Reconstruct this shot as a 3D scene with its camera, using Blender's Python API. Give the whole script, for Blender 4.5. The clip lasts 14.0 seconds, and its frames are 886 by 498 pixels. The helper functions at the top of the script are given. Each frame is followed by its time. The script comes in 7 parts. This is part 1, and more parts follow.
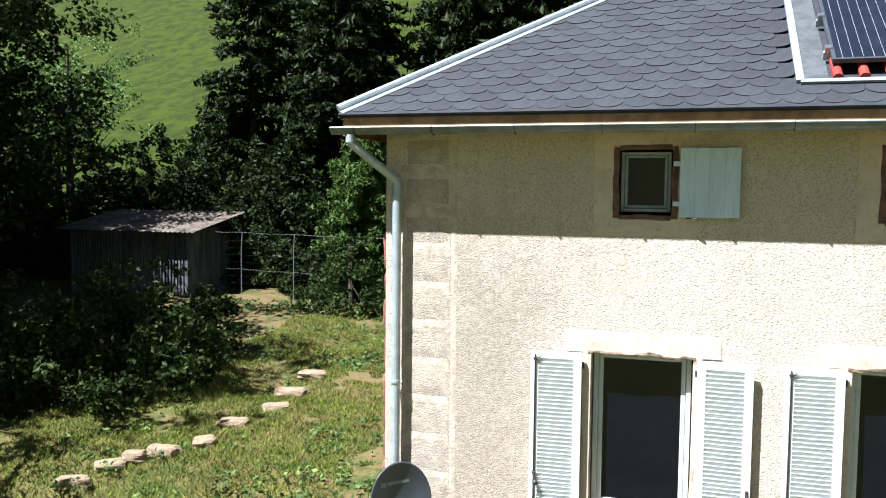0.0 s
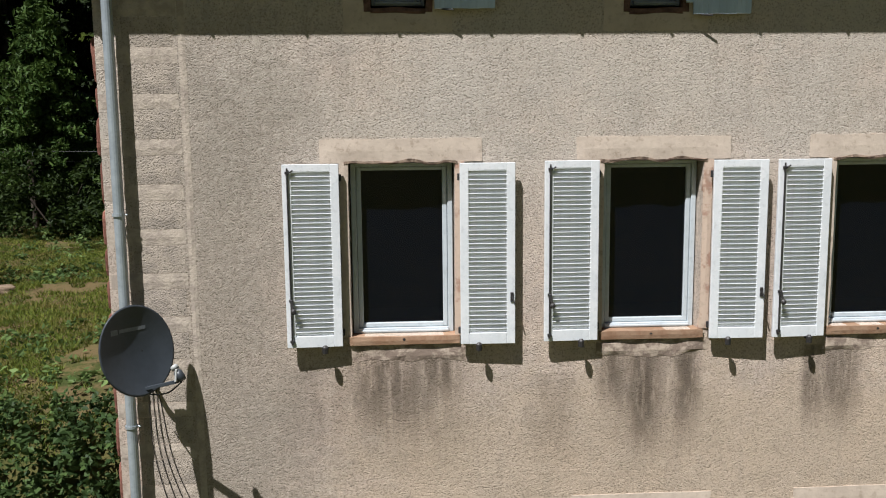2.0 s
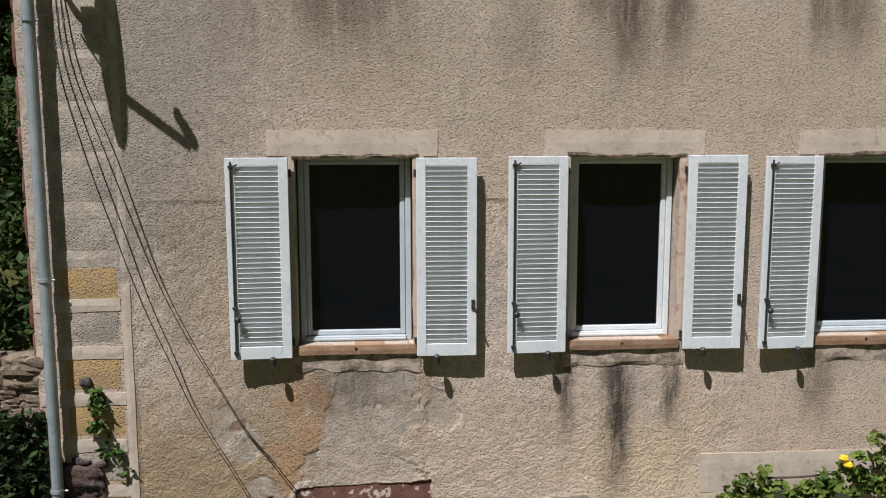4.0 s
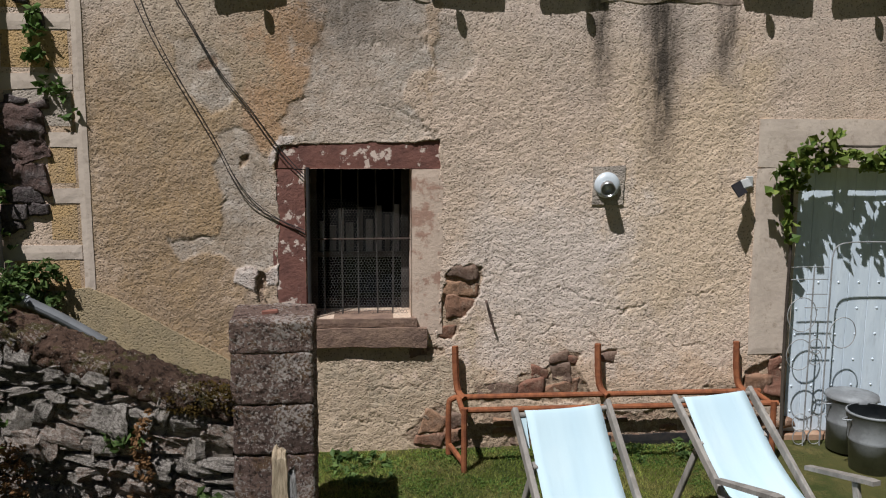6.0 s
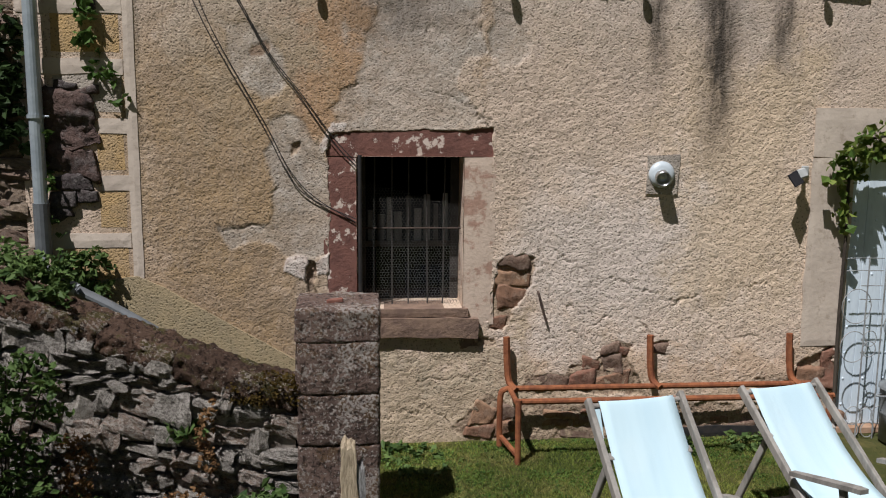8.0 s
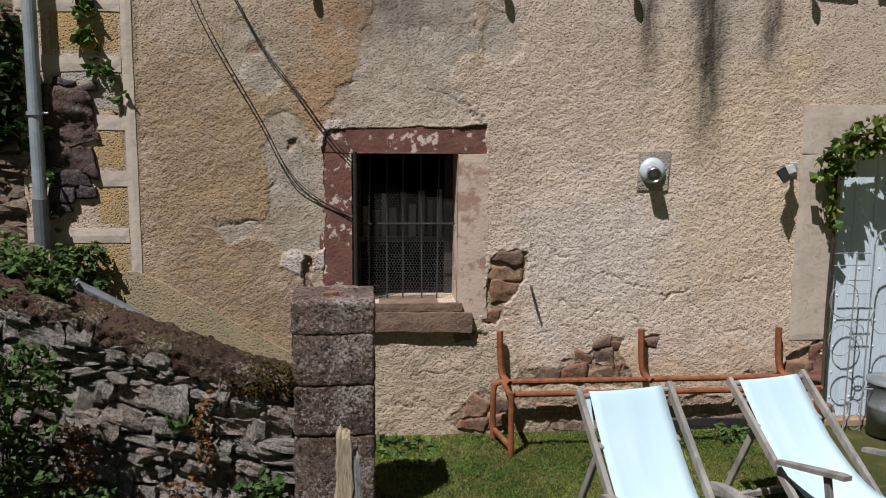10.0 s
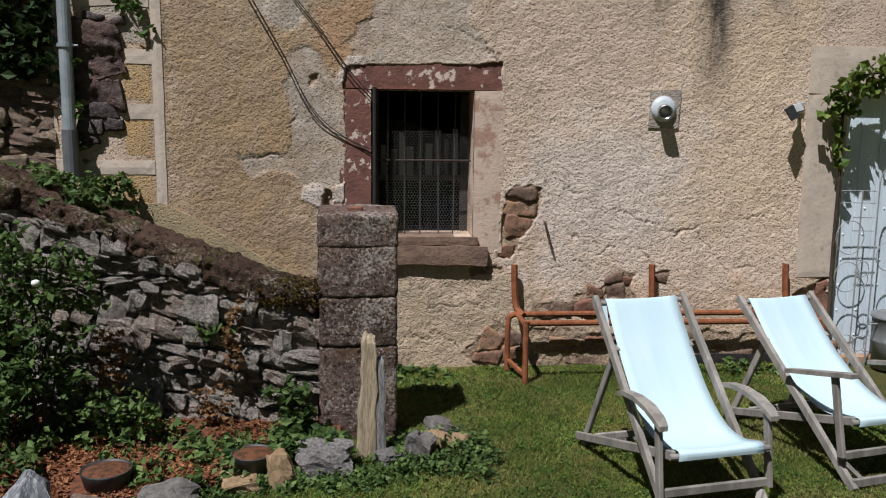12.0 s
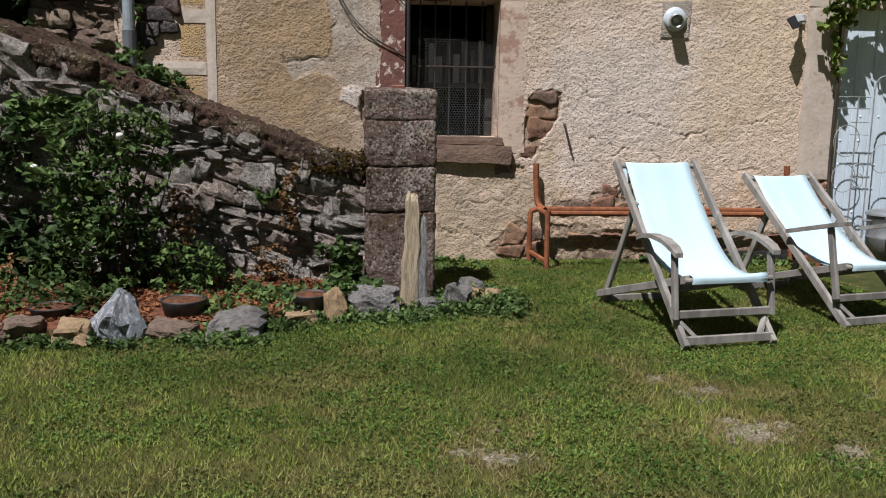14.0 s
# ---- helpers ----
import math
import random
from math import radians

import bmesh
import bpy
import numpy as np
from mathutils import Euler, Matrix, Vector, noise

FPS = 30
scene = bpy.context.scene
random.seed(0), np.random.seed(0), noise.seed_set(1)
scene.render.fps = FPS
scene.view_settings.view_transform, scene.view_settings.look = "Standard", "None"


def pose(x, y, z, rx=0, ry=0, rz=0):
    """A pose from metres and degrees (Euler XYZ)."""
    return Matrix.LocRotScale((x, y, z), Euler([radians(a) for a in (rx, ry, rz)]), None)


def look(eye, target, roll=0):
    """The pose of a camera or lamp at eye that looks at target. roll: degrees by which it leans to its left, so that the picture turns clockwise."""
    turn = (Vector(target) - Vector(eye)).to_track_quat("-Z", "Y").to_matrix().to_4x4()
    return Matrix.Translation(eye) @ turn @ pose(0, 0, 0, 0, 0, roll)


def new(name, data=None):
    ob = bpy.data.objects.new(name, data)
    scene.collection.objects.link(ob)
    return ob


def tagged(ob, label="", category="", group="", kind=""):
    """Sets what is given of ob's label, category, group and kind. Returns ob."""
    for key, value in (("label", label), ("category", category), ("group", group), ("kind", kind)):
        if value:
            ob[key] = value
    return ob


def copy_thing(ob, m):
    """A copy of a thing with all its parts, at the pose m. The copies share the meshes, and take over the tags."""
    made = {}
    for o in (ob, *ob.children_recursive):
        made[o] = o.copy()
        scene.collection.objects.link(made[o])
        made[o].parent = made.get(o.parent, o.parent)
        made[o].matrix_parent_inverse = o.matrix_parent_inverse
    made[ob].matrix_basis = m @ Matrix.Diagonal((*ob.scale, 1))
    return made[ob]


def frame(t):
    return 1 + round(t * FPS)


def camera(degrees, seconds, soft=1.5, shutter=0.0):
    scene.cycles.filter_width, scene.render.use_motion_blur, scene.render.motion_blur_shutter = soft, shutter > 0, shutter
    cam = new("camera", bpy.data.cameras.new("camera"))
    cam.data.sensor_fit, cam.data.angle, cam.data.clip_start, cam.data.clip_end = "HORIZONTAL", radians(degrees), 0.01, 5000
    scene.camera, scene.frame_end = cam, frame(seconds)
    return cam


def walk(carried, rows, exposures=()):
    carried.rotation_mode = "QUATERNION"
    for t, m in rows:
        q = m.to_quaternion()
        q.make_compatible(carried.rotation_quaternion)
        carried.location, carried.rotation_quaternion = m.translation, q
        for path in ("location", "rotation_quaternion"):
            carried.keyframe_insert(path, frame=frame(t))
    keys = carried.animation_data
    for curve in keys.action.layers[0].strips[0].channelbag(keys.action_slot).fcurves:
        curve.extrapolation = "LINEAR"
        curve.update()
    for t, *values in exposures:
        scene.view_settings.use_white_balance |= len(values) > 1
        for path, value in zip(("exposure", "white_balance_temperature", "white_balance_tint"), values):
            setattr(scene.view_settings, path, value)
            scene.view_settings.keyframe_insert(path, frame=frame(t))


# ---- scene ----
cam = camera(55.8, 14.0, soft=1.1)
PATH = [
    (0, (2.934, -7.852, 9.71), (2.343, -5.946, 9.57), 0.6),
    (0.5, (2.796, -7.582, 9.532), (2.376, -5.635, 9.352), -0.1),
    (1, (2.501, -7.378, 9.246), (2.355, -5.396, 9.029), -0.6),
    (1.5, (2.443, -7.305, 8.86), (2.489, -5.32, 8.617), -0.9),
    (2, (2.391, -7.265, 8.421), (2.498, -5.285, 8.156), -0.6),
    (2.5, (2.393, -7.217, 7.761), (2.518, -5.239, 7.497), -0.6),
    (3, (2.449, -7.088, 6.904), (2.58, -5.11, 6.636), -0.4),
    (3.5, (2.516, -6.911, 6.015), (2.643, -4.932, 5.756), -0.3),
    (4, (2.636, -6.654, 5.082), (2.78, -4.677, 4.818), -0.1),
    (4.2, (2.692, -6.527, 4.737), (2.843, -4.55, 4.472), -0.1),
    (6.3, (2.467, -5.732, 2.231), (2.634, -3.76, 1.941), 0.3),
    (6.5, (2.34, -5.669, 2.223), (2.503, -3.697, 1.931), 0.3),
    (7, (2.188, -5.663, 2.266), (2.353, -3.693, 1.966), 0.4),
    (7.5, (2.141, -5.734, 2.266), (2.309, -3.765, 1.962), 0.4),
    (8, (2.183, -5.746, 2.289), (2.353, -3.776, 1.988), 0.5),
    (10.5, (2.193, -5.889, 2.24), (2.373, -3.919, 1.941), 0.5),
    (11, (2.215, -5.939, 2.104), (2.394, -3.969, 1.806), 0.5),
    (11.5, (2.202, -5.952, 1.95), (2.38, -3.982, 1.653), 0.6),
    (12, (2.062, -6.056, 1.827), (2.239, -4.087, 1.525), 0.7),
    (12.5, (1.897, -6.247, 1.675), (2.069, -4.279, 1.366), 0.6),
    (13, (1.841, -6.424, 1.485), (2.012, -4.456, 1.173), 0.7),
    (13.5, (1.816, -6.616, 1.324), (1.991, -4.649, 1.007), 0.9),
    (14, (1.802, -6.653, 1.164), (1.979, -4.687, 0.846), 0.9),
]
walk(cam, [(t, look(eye, target, roll)) for t, eye, target, roll in PATH],
     exposures=((0.0, 1.97, 6000, 8), (0.5, 1.62, 6000, 8), (1.0, 1.27, 6050, 9), (1.5, 0.98, 6100, 10), (2.0, 0.6, 6300, 11), (3.0, 0.24, 6250, 11),
                (4.2, 0.26, 6250, 11), (6.3, 0.07, 6250, 12), (8.2, 0.09, 6250, 12), (10.3, 0.13, 6230, 12), (12.0, 0.13, 6200, 12), (13.0, 0.08, 6200, 12), (14.0, 0.31, 6200, 13)))

# ---- light ----
SUN_TO = Vector((-0.48, -0.57, 1.30)).normalized()
world = bpy.data.worlds.new("sky")
scene.world = world
world.use_nodes = True
_sky = world.node_tree.nodes.new("ShaderNodeTexSky")
_sky.sky_type, _sky.sun_disc = "NISHITA", False
_sky.sun_elevation = math.asin(SUN_TO.z)
_sky.sun_rotation = math.atan2(SUN_TO.x, SUN_TO.y)
_bg = world.node_tree.nodes["Background"]
_bg.inputs["Strength"].default_value = 0.0168
world.node_tree.links.new(_sky.outputs[0], _bg.inputs[0])
_sun = new("sun", bpy.data.lights.new("sun", "SUN"))
_sun.data.energy, _sun.data.angle, _sun.data.color = 5.0, radians(0.5), (1.0, 0.98, 0.955)
_sun.matrix_world = look(SUN_TO * 60, (0, 0, 0))


# ---- materials ----
class Mat:
    """A small node material builder."""

    def __init__(self, name, rough=0.8, metal=0.0, coords="Object"):
        self.m = bpy.data.materials.new(name)
        self.m.use_nodes = True
        self.t = self.m.node_tree
        self.b = self.t.nodes["Principled BSDF"]
        self.b.inputs["Roughness"].default_value = rough
        self.b.inputs["Metallic"].default_value = metal
        self.b.inputs["Specular IOR Level"].default_value = 0.5 if rough < 0.6 else 0.15
        self.vec = self.node("ShaderNodeTexCoord").outputs[coords]
        self.sep = None

    def node(self, kind):
        return self.t.nodes.new(kind)

    def put(self, socket, value):
        if hasattr(value, "is_linked"):
            self.t.links.new(value, socket)
        elif isinstance(value, tuple) and len(value) == 3 and socket.type == "RGBA":
            socket.default_value = (*value, 1)
        else:
            socket.default_value = value

    def noise(self, scale, detail=4.0, rough=0.6, stretch=None, distort=0.0):
        n = self.node("ShaderNodeTexNoise")
        n.inputs["Scale"].default_value, n.inputs["Detail"].default_value = scale, detail
        n.inputs["Roughness"].default_value, n.inputs["Distortion"].default_value = rough, distort
        self.t.links.new(self.stretched(stretch), n.inputs["Vector"])
        return n.outputs["Fac"]

    def stretched(self, stretch):
        if not stretch:
            return self.vec
        mp = self.node("ShaderNodeMapping")
        mp.inputs["Scale"].default_value = stretch
        self.t.links.new(self.vec, mp.inputs["Vector"])
        return mp.outputs[0]

    def voronoi(self, scale, feature="F1", stretch=None, out="Distance"):
        n = self.node("ShaderNodeTexVoronoi")
        n.feature = feature
        n.inputs["Scale"].default_value = scale
        self.t.links.new(self.stretched(stretch), n.inputs["Vector"])
        return n.outputs[out]

    def ramp(self, fac, lo, hi, a=0.0, b=1.0):
        n = self.node("ShaderNodeMapRange")
        n.interpolation_type = "SMOOTHSTEP"
        for key, value in (("Value", fac), ("From Min", lo), ("From Max", hi), ("To Min", a), ("To Max", b)):
            self.put(n.inputs[key], value)
        return n.outputs[0]

    def op(self, kind, a, b=0.0):
        n = self.node("ShaderNodeMath")
        n.operation = kind
        self.put(n.inputs[0], a)
        self.put(n.inputs[1], b)
        return n.outputs[0]

    def mix(self, fac, a, b, blend="MIX"):
        n = self.node("ShaderNodeMix")
        n.data_type, n.blend_type = "RGBA", blend
        self.put(n.inputs[0], fac)
        self.put(n.inputs[6], a)
        self.put(n.inputs[7], b)
        return n.outputs[2]

    def axis(self, k):
        if self.sep is None:
            self.sep = self.node("ShaderNodeSeparateXYZ")
            self.t.links.new(self.vec, self.sep.inputs[0])
        return self.sep.outputs[k]

    def zone(self, x0, x1, z0, z1, soft, wobble=None):
        """1 inside a box of the wall's plane, fading out over soft metres."""
        x, z = self.axis(0), self.axis(2)
        if wobble is not None:
            x, z = self.op("ADD", x, wobble), self.op("ADD", z, wobble)
        f = self.op("MULTIPLY", self.ramp(x, x0 - soft, x0 + soft), self.ramp(x, x1 - soft, x1 + soft, 1.0, 0.0))
        g = self.op("MULTIPLY", self.ramp(z, z0 - soft, z0 + soft), self.ramp(z, z1 - soft, z1 + soft, 1.0, 0.0))
        return self.op("MULTIPLY", f, g)

    def island(self):
        return self.node("ShaderNodeNewGeometry").outputs["Random Per Island"]

    def attribute(self, name):
        n = self.node("ShaderNodeAttribute")
        n.attribute_name = name
        return n.outputs["Fac"]

    def piece(self):
        return self.node("ShaderNodeObjectInfo").outputs["Random"]

    def color(self, c):
        self.put(self.b.inputs["Base Color"], c)
        return self

    def bump(self, height, depth, strength=1.0):
        n = self.node("ShaderNodeBump")
        n.inputs["Strength"].default_value, n.inputs["Distance"].default_value = strength, depth
        self.t.links.new(height, n.inputs["Height"])
        if self.b.inputs["Normal"].is_linked:
            self.t.links.new(self.b.inputs["Normal"].links[0].from_socket, n.inputs["Normal"])
        self.t.links.new(n.outputs[0], self.b.inputs["Normal"])
        return self


def plaster_material():
    m = Mat("rough_plaster", 0.92)
    big, mid = m.noise(0.55, 5, 0.65), m.noise(2.6, 6, 0.7)
    wob = m.op("MULTIPLY", m.op("SUBTRACT", m.noise(2.4, 6, 0.72), 0.5), 1.9)
    c = m.mix(m.ramp(big, 0.38, 0.62), (0.55, 0.455, 0.385), (0.60, 0.48, 0.39))
    c = m.mix(m.op("MULTIPLY", m.ramp(m.noise(1.3, 7, 0.75), 0.48, 0.62), 0.55), c, (0.57, 0.45, 0.315))
    c = m.mix(m.op("MULTIPLY", m.ramp(mid, 0.44, 0.62), 0.55), c, (0.45, 0.39, 0.345))
    c = m.mix(m.op("MULTIPLY", m.ramp(m.noise(9, 5, 0.75), 0.50, 0.64), 0.5), c, (0.36, 0.30, 0.255))
    c = m.mix(m.op("MULTIPLY", m.ramp(m.noise(6, 6, 0.75, None, 0.4), 0.54, 0.66), 0.5), c, (0.74, 0.63, 0.53))
    c = m.mix(m.op("MULTIPLY", m.ramp(m.axis(2), 6.6, 8.6, 0.0, 0.7), m.ramp(m.noise(0.8, 5, 0.7), 0.3, 0.56, 0.4, 1.0)), c, (0.52, 0.48, 0.42))
    c = m.mix(m.op("MULTIPLY", m.ramp(m.op("ADD", m.axis(2), wob), 2.2, 3.6, 0.5, 0.0), 1.0), c, (0.63, 0.46, 0.325))
    c = m.mix(m.op("MULTIPLY", m.zone(2.0, 12.0, 4.5, 6.2, 0.4, wob), 0.55), c, (0.50, 0.40, 0.29))
    # weathered grey along the corner, ochre plaster low beside it
    c = m.mix(m.op("MULTIPLY", m.zone(0.3, 1.45, 4.0, 9.2, 0.5, wob), 0.75), c, (0.37, 0.328, 0.275))
    c = m.mix(m.op("MULTIPLY", m.zone(0.5, 1.85, 0.3, 2.9, 0.35, wob), 0.9), c, m.mix(m.ramp(mid, 0.4, 0.6), (0.36, 0.245, 0.13), (0.33, 0.235, 0.145)))
    c = m.mix(m.op("MULTIPLY", m.zone(1.0, 1.95, 2.3, 4.6, 0.3, wob), 0.55), c, (0.40, 0.315, 0.215))
    c = m.mix(m.op("MULTIPLY", m.zone(1.75, 2.2, 2.2, 3.2, 0.16, wob), 0.8), c, (0.40, 0.24, 0.125))
    c = m.mix(m.op("MULTIPLY", m.zone(2.85, 3.05, 2.55, 3.2, 0.1, wob), 0.7), c, (0.42, 0.30, 0.19))
    c = m.mix(m.op("MULTIPLY", m.zone(3.2, 5.6, 0.4, 2.2, 0.5, wob), 0.6), c, (0.76, 0.61, 0.49))
    c = m.mix(m.op("MULTIPLY", m.zone(3.2, 4.6, 0.85, 1.8, 0.3, wob), 0.55), c, (0.66, 0.585, 0.535))
    c = m.mix(m.op("MULTIPLY", m.zone(4.3, 5.3, 0.9, 2.7, 0.25, wob), 0.55), c, (0.66, 0.50, 0.33))
    c = m.mix(m.op("MULTIPLY", m.zone(3.3, 5.4, 0.3, 0.62, 0.1, wob), 0.5), c, (0.60, 0.42, 0.27))
    c = m.mix(m.op("MULTIPLY", m.zone(2.1, 3.2, 0.45, 0.60, 0.05, wob), 0.6), c, (0.36, 0.335, 0.28))
    c = m.mix(m.op("MULTIPLY", m.zone(1.9, 3.3, -0.3, 0.72, 0.1, wob), 0.65), c, (0.50, 0.39, 0.265))
    mortar, pale, bare = m.attribute("mortar"), m.attribute("limewash"), m.attribute("bare")
    c = m.mix(m.op("MULTIPLY", mortar, m.ramp(m.noise(2.3, 5, 0.7), 0.36, 0.6, 0.9, 0.45)), c, m.mix(m.ramp(m.noise(7, 7, 0.75), 0.42, 0.6), (0.36, 0.305, 0.25), (0.52, 0.46, 0.40)))
    c = m.mix(pale, c, m.mix(m.ramp(m.noise(10, 6, 0.7), 0.4, 0.62), (0.66, 0.58, 0.52), (0.50, 0.40, 0.34)))
    c = m.mix(bare, c, m.mix(m.ramp(m.noise(12, 6, 0.75), 0.4, 0.62), (0.42, 0.315, 0.22), (0.24, 0.165, 0.115)))
    soot = m.op("MULTIPLY", m.zone(0.2, 1.7, 3.6, 9.4, 0.6, wob), m.ramp(m.noise(20, 9, 0.85, (1.0, 1.0, 0.7)), 0.40, 0.66))
    c = m.mix(m.op("MULTIPLY", soot, 0.55), c, (0.165, 0.138, 0.108))
    runs = m.ramp(m.noise(5, 6, 0.72, (1.0, 1.0, 0.12)), 0.50, 0.66, 0.0, 0.2)
    c = m.mix(runs, c, (0.30, 0.255, 0.215))
    grain = m.op("ADD", m.op("MULTIPLY", m.ramp(m.voronoi(54), 0.05, 0.5), 0.35), m.op("MULTIPLY", m.noise(70, 3, 0.6), 0.65))
    pits = m.noise(170, 3, 0.6)
    coarse = m.ramp(m.op("ADD", m.axis(2), wob), 3.2, 6.0, 0.85, 0.8)
    # Shade in the pits and sun on the lump tops, put into the colour.
    c = m.mix(m.op("MULTIPLY", m.ramp(grain, 0.61, 0.40, 0.0, 0.62), coarse), c, (0.15, 0.112, 0.085))
    c = m.mix(m.op("MULTIPLY", m.ramp(grain, 0.70, 0.80, 0.0, 0.3), coarse), c, (0.86, 0.72, 0.59))
    pepper = m.op("MULTIPLY", m.ramp(m.noise(36, 8, 0.85), 0.49, 0.585), m.ramp(m.noise(1.2, 5, 0.7), 0.36, 0.6, 0.35, 1.0))
    c = m.mix(m.op("MULTIPLY", pepper, m.ramp(m.op("ADD", m.axis(2), wob), 3.2, 4.8, 0.15, 0.55)), c, (0.25, 0.205, 0.16))
    # soot and lichen streaks below the sills: x, top, bottom, half width, strength
    fine = m.ramp(m.noise(9, 6, 0.75, (1.0, 1.0, 0.2)), 0.32, 0.56, 0.35, 1.0)
    for x, top, low, half, k in ((4.14, 3.3, 2.4, 0.07, 0.8), (4.59, 3.3, 1.75, 0.12, 0.95), (5.03, 3.3, 2.5, 0.07, 0.75),
                                 (2.3, 3.3, 2.6, 0.25, 0.3), (6.3, 3.3, 2.5, 0.15, 0.5), (4.59, 6.6, 5.3, 0.13, 0.8),
                                 (5.0, 6.6, 5.5, 0.10, 0.8), (4.3, 6.6, 5.8, 0.12, 0.75), (2.25, 6.6, 5.7, 0.3, 0.65),
                                 (2.75, 6.6, 6.0, 0.14, 0.75), (6.4, 6.6, 5.5, 0.2, 0.7), (6.15, 6.5, 5.6, 0.08, 0.7),
                                 (1.6, 6.4, 5.3, 0.25, 0.3), (3.75, 6.3, 5.2, 0.2, 0.3), (2.45, 6.6, 5.2, 0.5, 0.45), (4.7, 6.6, 5.2, 0.4, 0.4), (2.5, 3.3, 2.75, 0.4, 0.35)):
        d = m.op("ABSOLUTE", m.op("SUBTRACT", m.op("ADD", m.axis(0), m.op("MULTIPLY", wob, 0.12)), x))
        f = m.op("MULTIPLY", m.ramp(d, half * 0.2, half * 1.7, 1.0, 0.0), m.ramp(m.axis(2), low, low + 0.6 * (top - low)))
        f = m.op("MULTIPLY", m.op("MULTIPLY", f, m.ramp(m.axis(2), top, top + 0.02, 1.0, 0.0)), fine)
        c = m.mix(m.op("MULTIPLY", f, min(1.0, k * (1.15 if top < 4 else 1.0))), c, (0.075, 0.062, 0.05) if top < 4 else (0.095, 0.073, 0.055))
    m.color(c)
    m.bump(mid, 0.03, 0.6)
    m.bump(m.op("MULTIPLY", grain, m.op("MULTIPLY", coarse, m.ramp(mortar, 0.0, 1.0, 1.0, 0.7))), 0.012, 1.0)
    m.bump(pits, 0.004, 1.0)
    return m.m


def smooth_plaster_material():
    m = Mat("smooth_plaster", 0.88)
    c = m.mix(m.ramp(m.noise(3.0, 6, 0.7), 0.4, 0.66), (0.575, 0.485, 0.40), (0.48, 0.40, 0.33))
    c = m.mix(m.op("MULTIPLY", m.ramp(m.noise(14, 6, 0.78), 0.52, 0.66), 0.6), c, (0.32, 0.25, 0.19))
    m.color(c).bump(m.noise(30, 4, 0.6), 0.004, 0.7)
    return m.m


def simple(name, a, b, scale=8.0, rough=0.8, bump=0.003, bscale=40.0, metal=0.0, lo=0.4, hi=0.62, piece=0.0, stretch=None):
    """Two-tone mottled surface with grain; piece: how far single pieces differ in brightness."""
    m = Mat(name, rough, metal)
    c = m.mix(m.ramp(m.noise(scale, 6, 0.68, stretch), lo, hi), a, b)
    c = m.mix(m.op("MULTIPLY", m.ramp(m.noise(scale * 5, 4, 0.6, stretch), 0.5, 0.75), 0.35), c, tuple(v * 0.55 for v in a))
    if piece:
        c = m.mix(1.0, c, m.ramp(m.piece(), 0.0, 1.0, 1 - piece, 1 + piece), "MULTIPLY")
    m.color(c)
    if bump:
        m.bump(m.noise(bscale, 4, 0.65, stretch), bump)
    return m


def roughcast(name, a, b):
    m = Mat(name, 0.92)
    grain = m.op("ADD", m.op("MULTIPLY", m.ramp(m.voronoi(54), 0.05, 0.5), 0.35), m.op("MULTIPLY", m.noise(70, 3, 0.6), 0.65))
    c = m.mix(m.ramp(m.noise(4, 6, 0.7), 0.4, 0.62), a, b)
    # The pits' shade is put into the colour along the bump height.
    c = m.mix(m.ramp(grain, 0.61, 0.40, 0.0, 0.55), c, tuple(v * 0.3 for v in a))
    m.color(c).bump(grain, 0.011).bump(m.noise(150, 2, 0.5), 0.005)
    return m.m


PLASTER = plaster_material()
SMOOTH = smooth_plaster_material()
WHITE = simple("white_shutter_paint", (0.74, 0.755, 0.77), (0.66, 0.69, 0.71), 5, 0.5, 0.0008, 60).m
PVC = simple("white_window_plastic", (0.52, 0.57, 0.60), (0.46, 0.51, 0.54), 4, 0.35, 0.0).m
BLUE = simple("pale_blue_paint", (0.54, 0.66, 0.81), (0.455, 0.57, 0.715), 6, 0.55, 0.001, 50, stretch=(1, 1, 0.2)).m
IRON = simple("black_iron", (0.018, 0.018, 0.02), (0.035, 0.03, 0.028), 20, 0.55, 0.001, 90).m
GUTTERZINC = simple("dull_gutter_zinc", (0.17, 0.19, 0.20), (0.12, 0.135, 0.145), 5, 0.5, 0.0008, 30, 0.3).m
ZINC = simple("weathered_zinc", (0.42, 0.47, 0.50), (0.34, 0.385, 0.42), 6, 0.42, 0.0008, 30, 0.35).m
GREYPVC = simple("grey_pipe_plastic", (0.13, 0.138, 0.145), (0.10, 0.105, 0.11), 10, 0.5, 0.0005).m
RUST = simple("rusty_steel", (0.27, 0.10, 0.045), (0.17, 0.06, 0.03), 14, 0.8, 0.002, 80).m
OLDWOOD = simple("weathered_grey_wood", (0.295, 0.272, 0.245), (0.185, 0.17, 0.152), 9, 0.8, 0.002, 60, stretch=(1, 1, 0.25), piece=0.12).m
BROWNWOOD = simple("bare_brown_board", (0.29, 0.175, 0.08), (0.19, 0.115, 0.055), 5, 0.75, 0.002, 40).m
# The darkness of unlit rooms is put into this near-black colour.
DARKROOM = simple("room_shade_black", (0.011, 0.013, 0.018), (0.008, 0.010, 0.014), 2, 0.9, 0.0).m
REDSTONE = simple("red_sandstone", (0.25, 0.115, 0.085), (0.19, 0.085, 0.065), 6, 0.9, 0.006, 50, piece=0.15)
SILLSTONE = simple("brown_sill_stone", (0.34, 0.225, 0.15), (0.27, 0.16, 0.10), 6, 0.9, 0.004, 50, piece=0.1).m


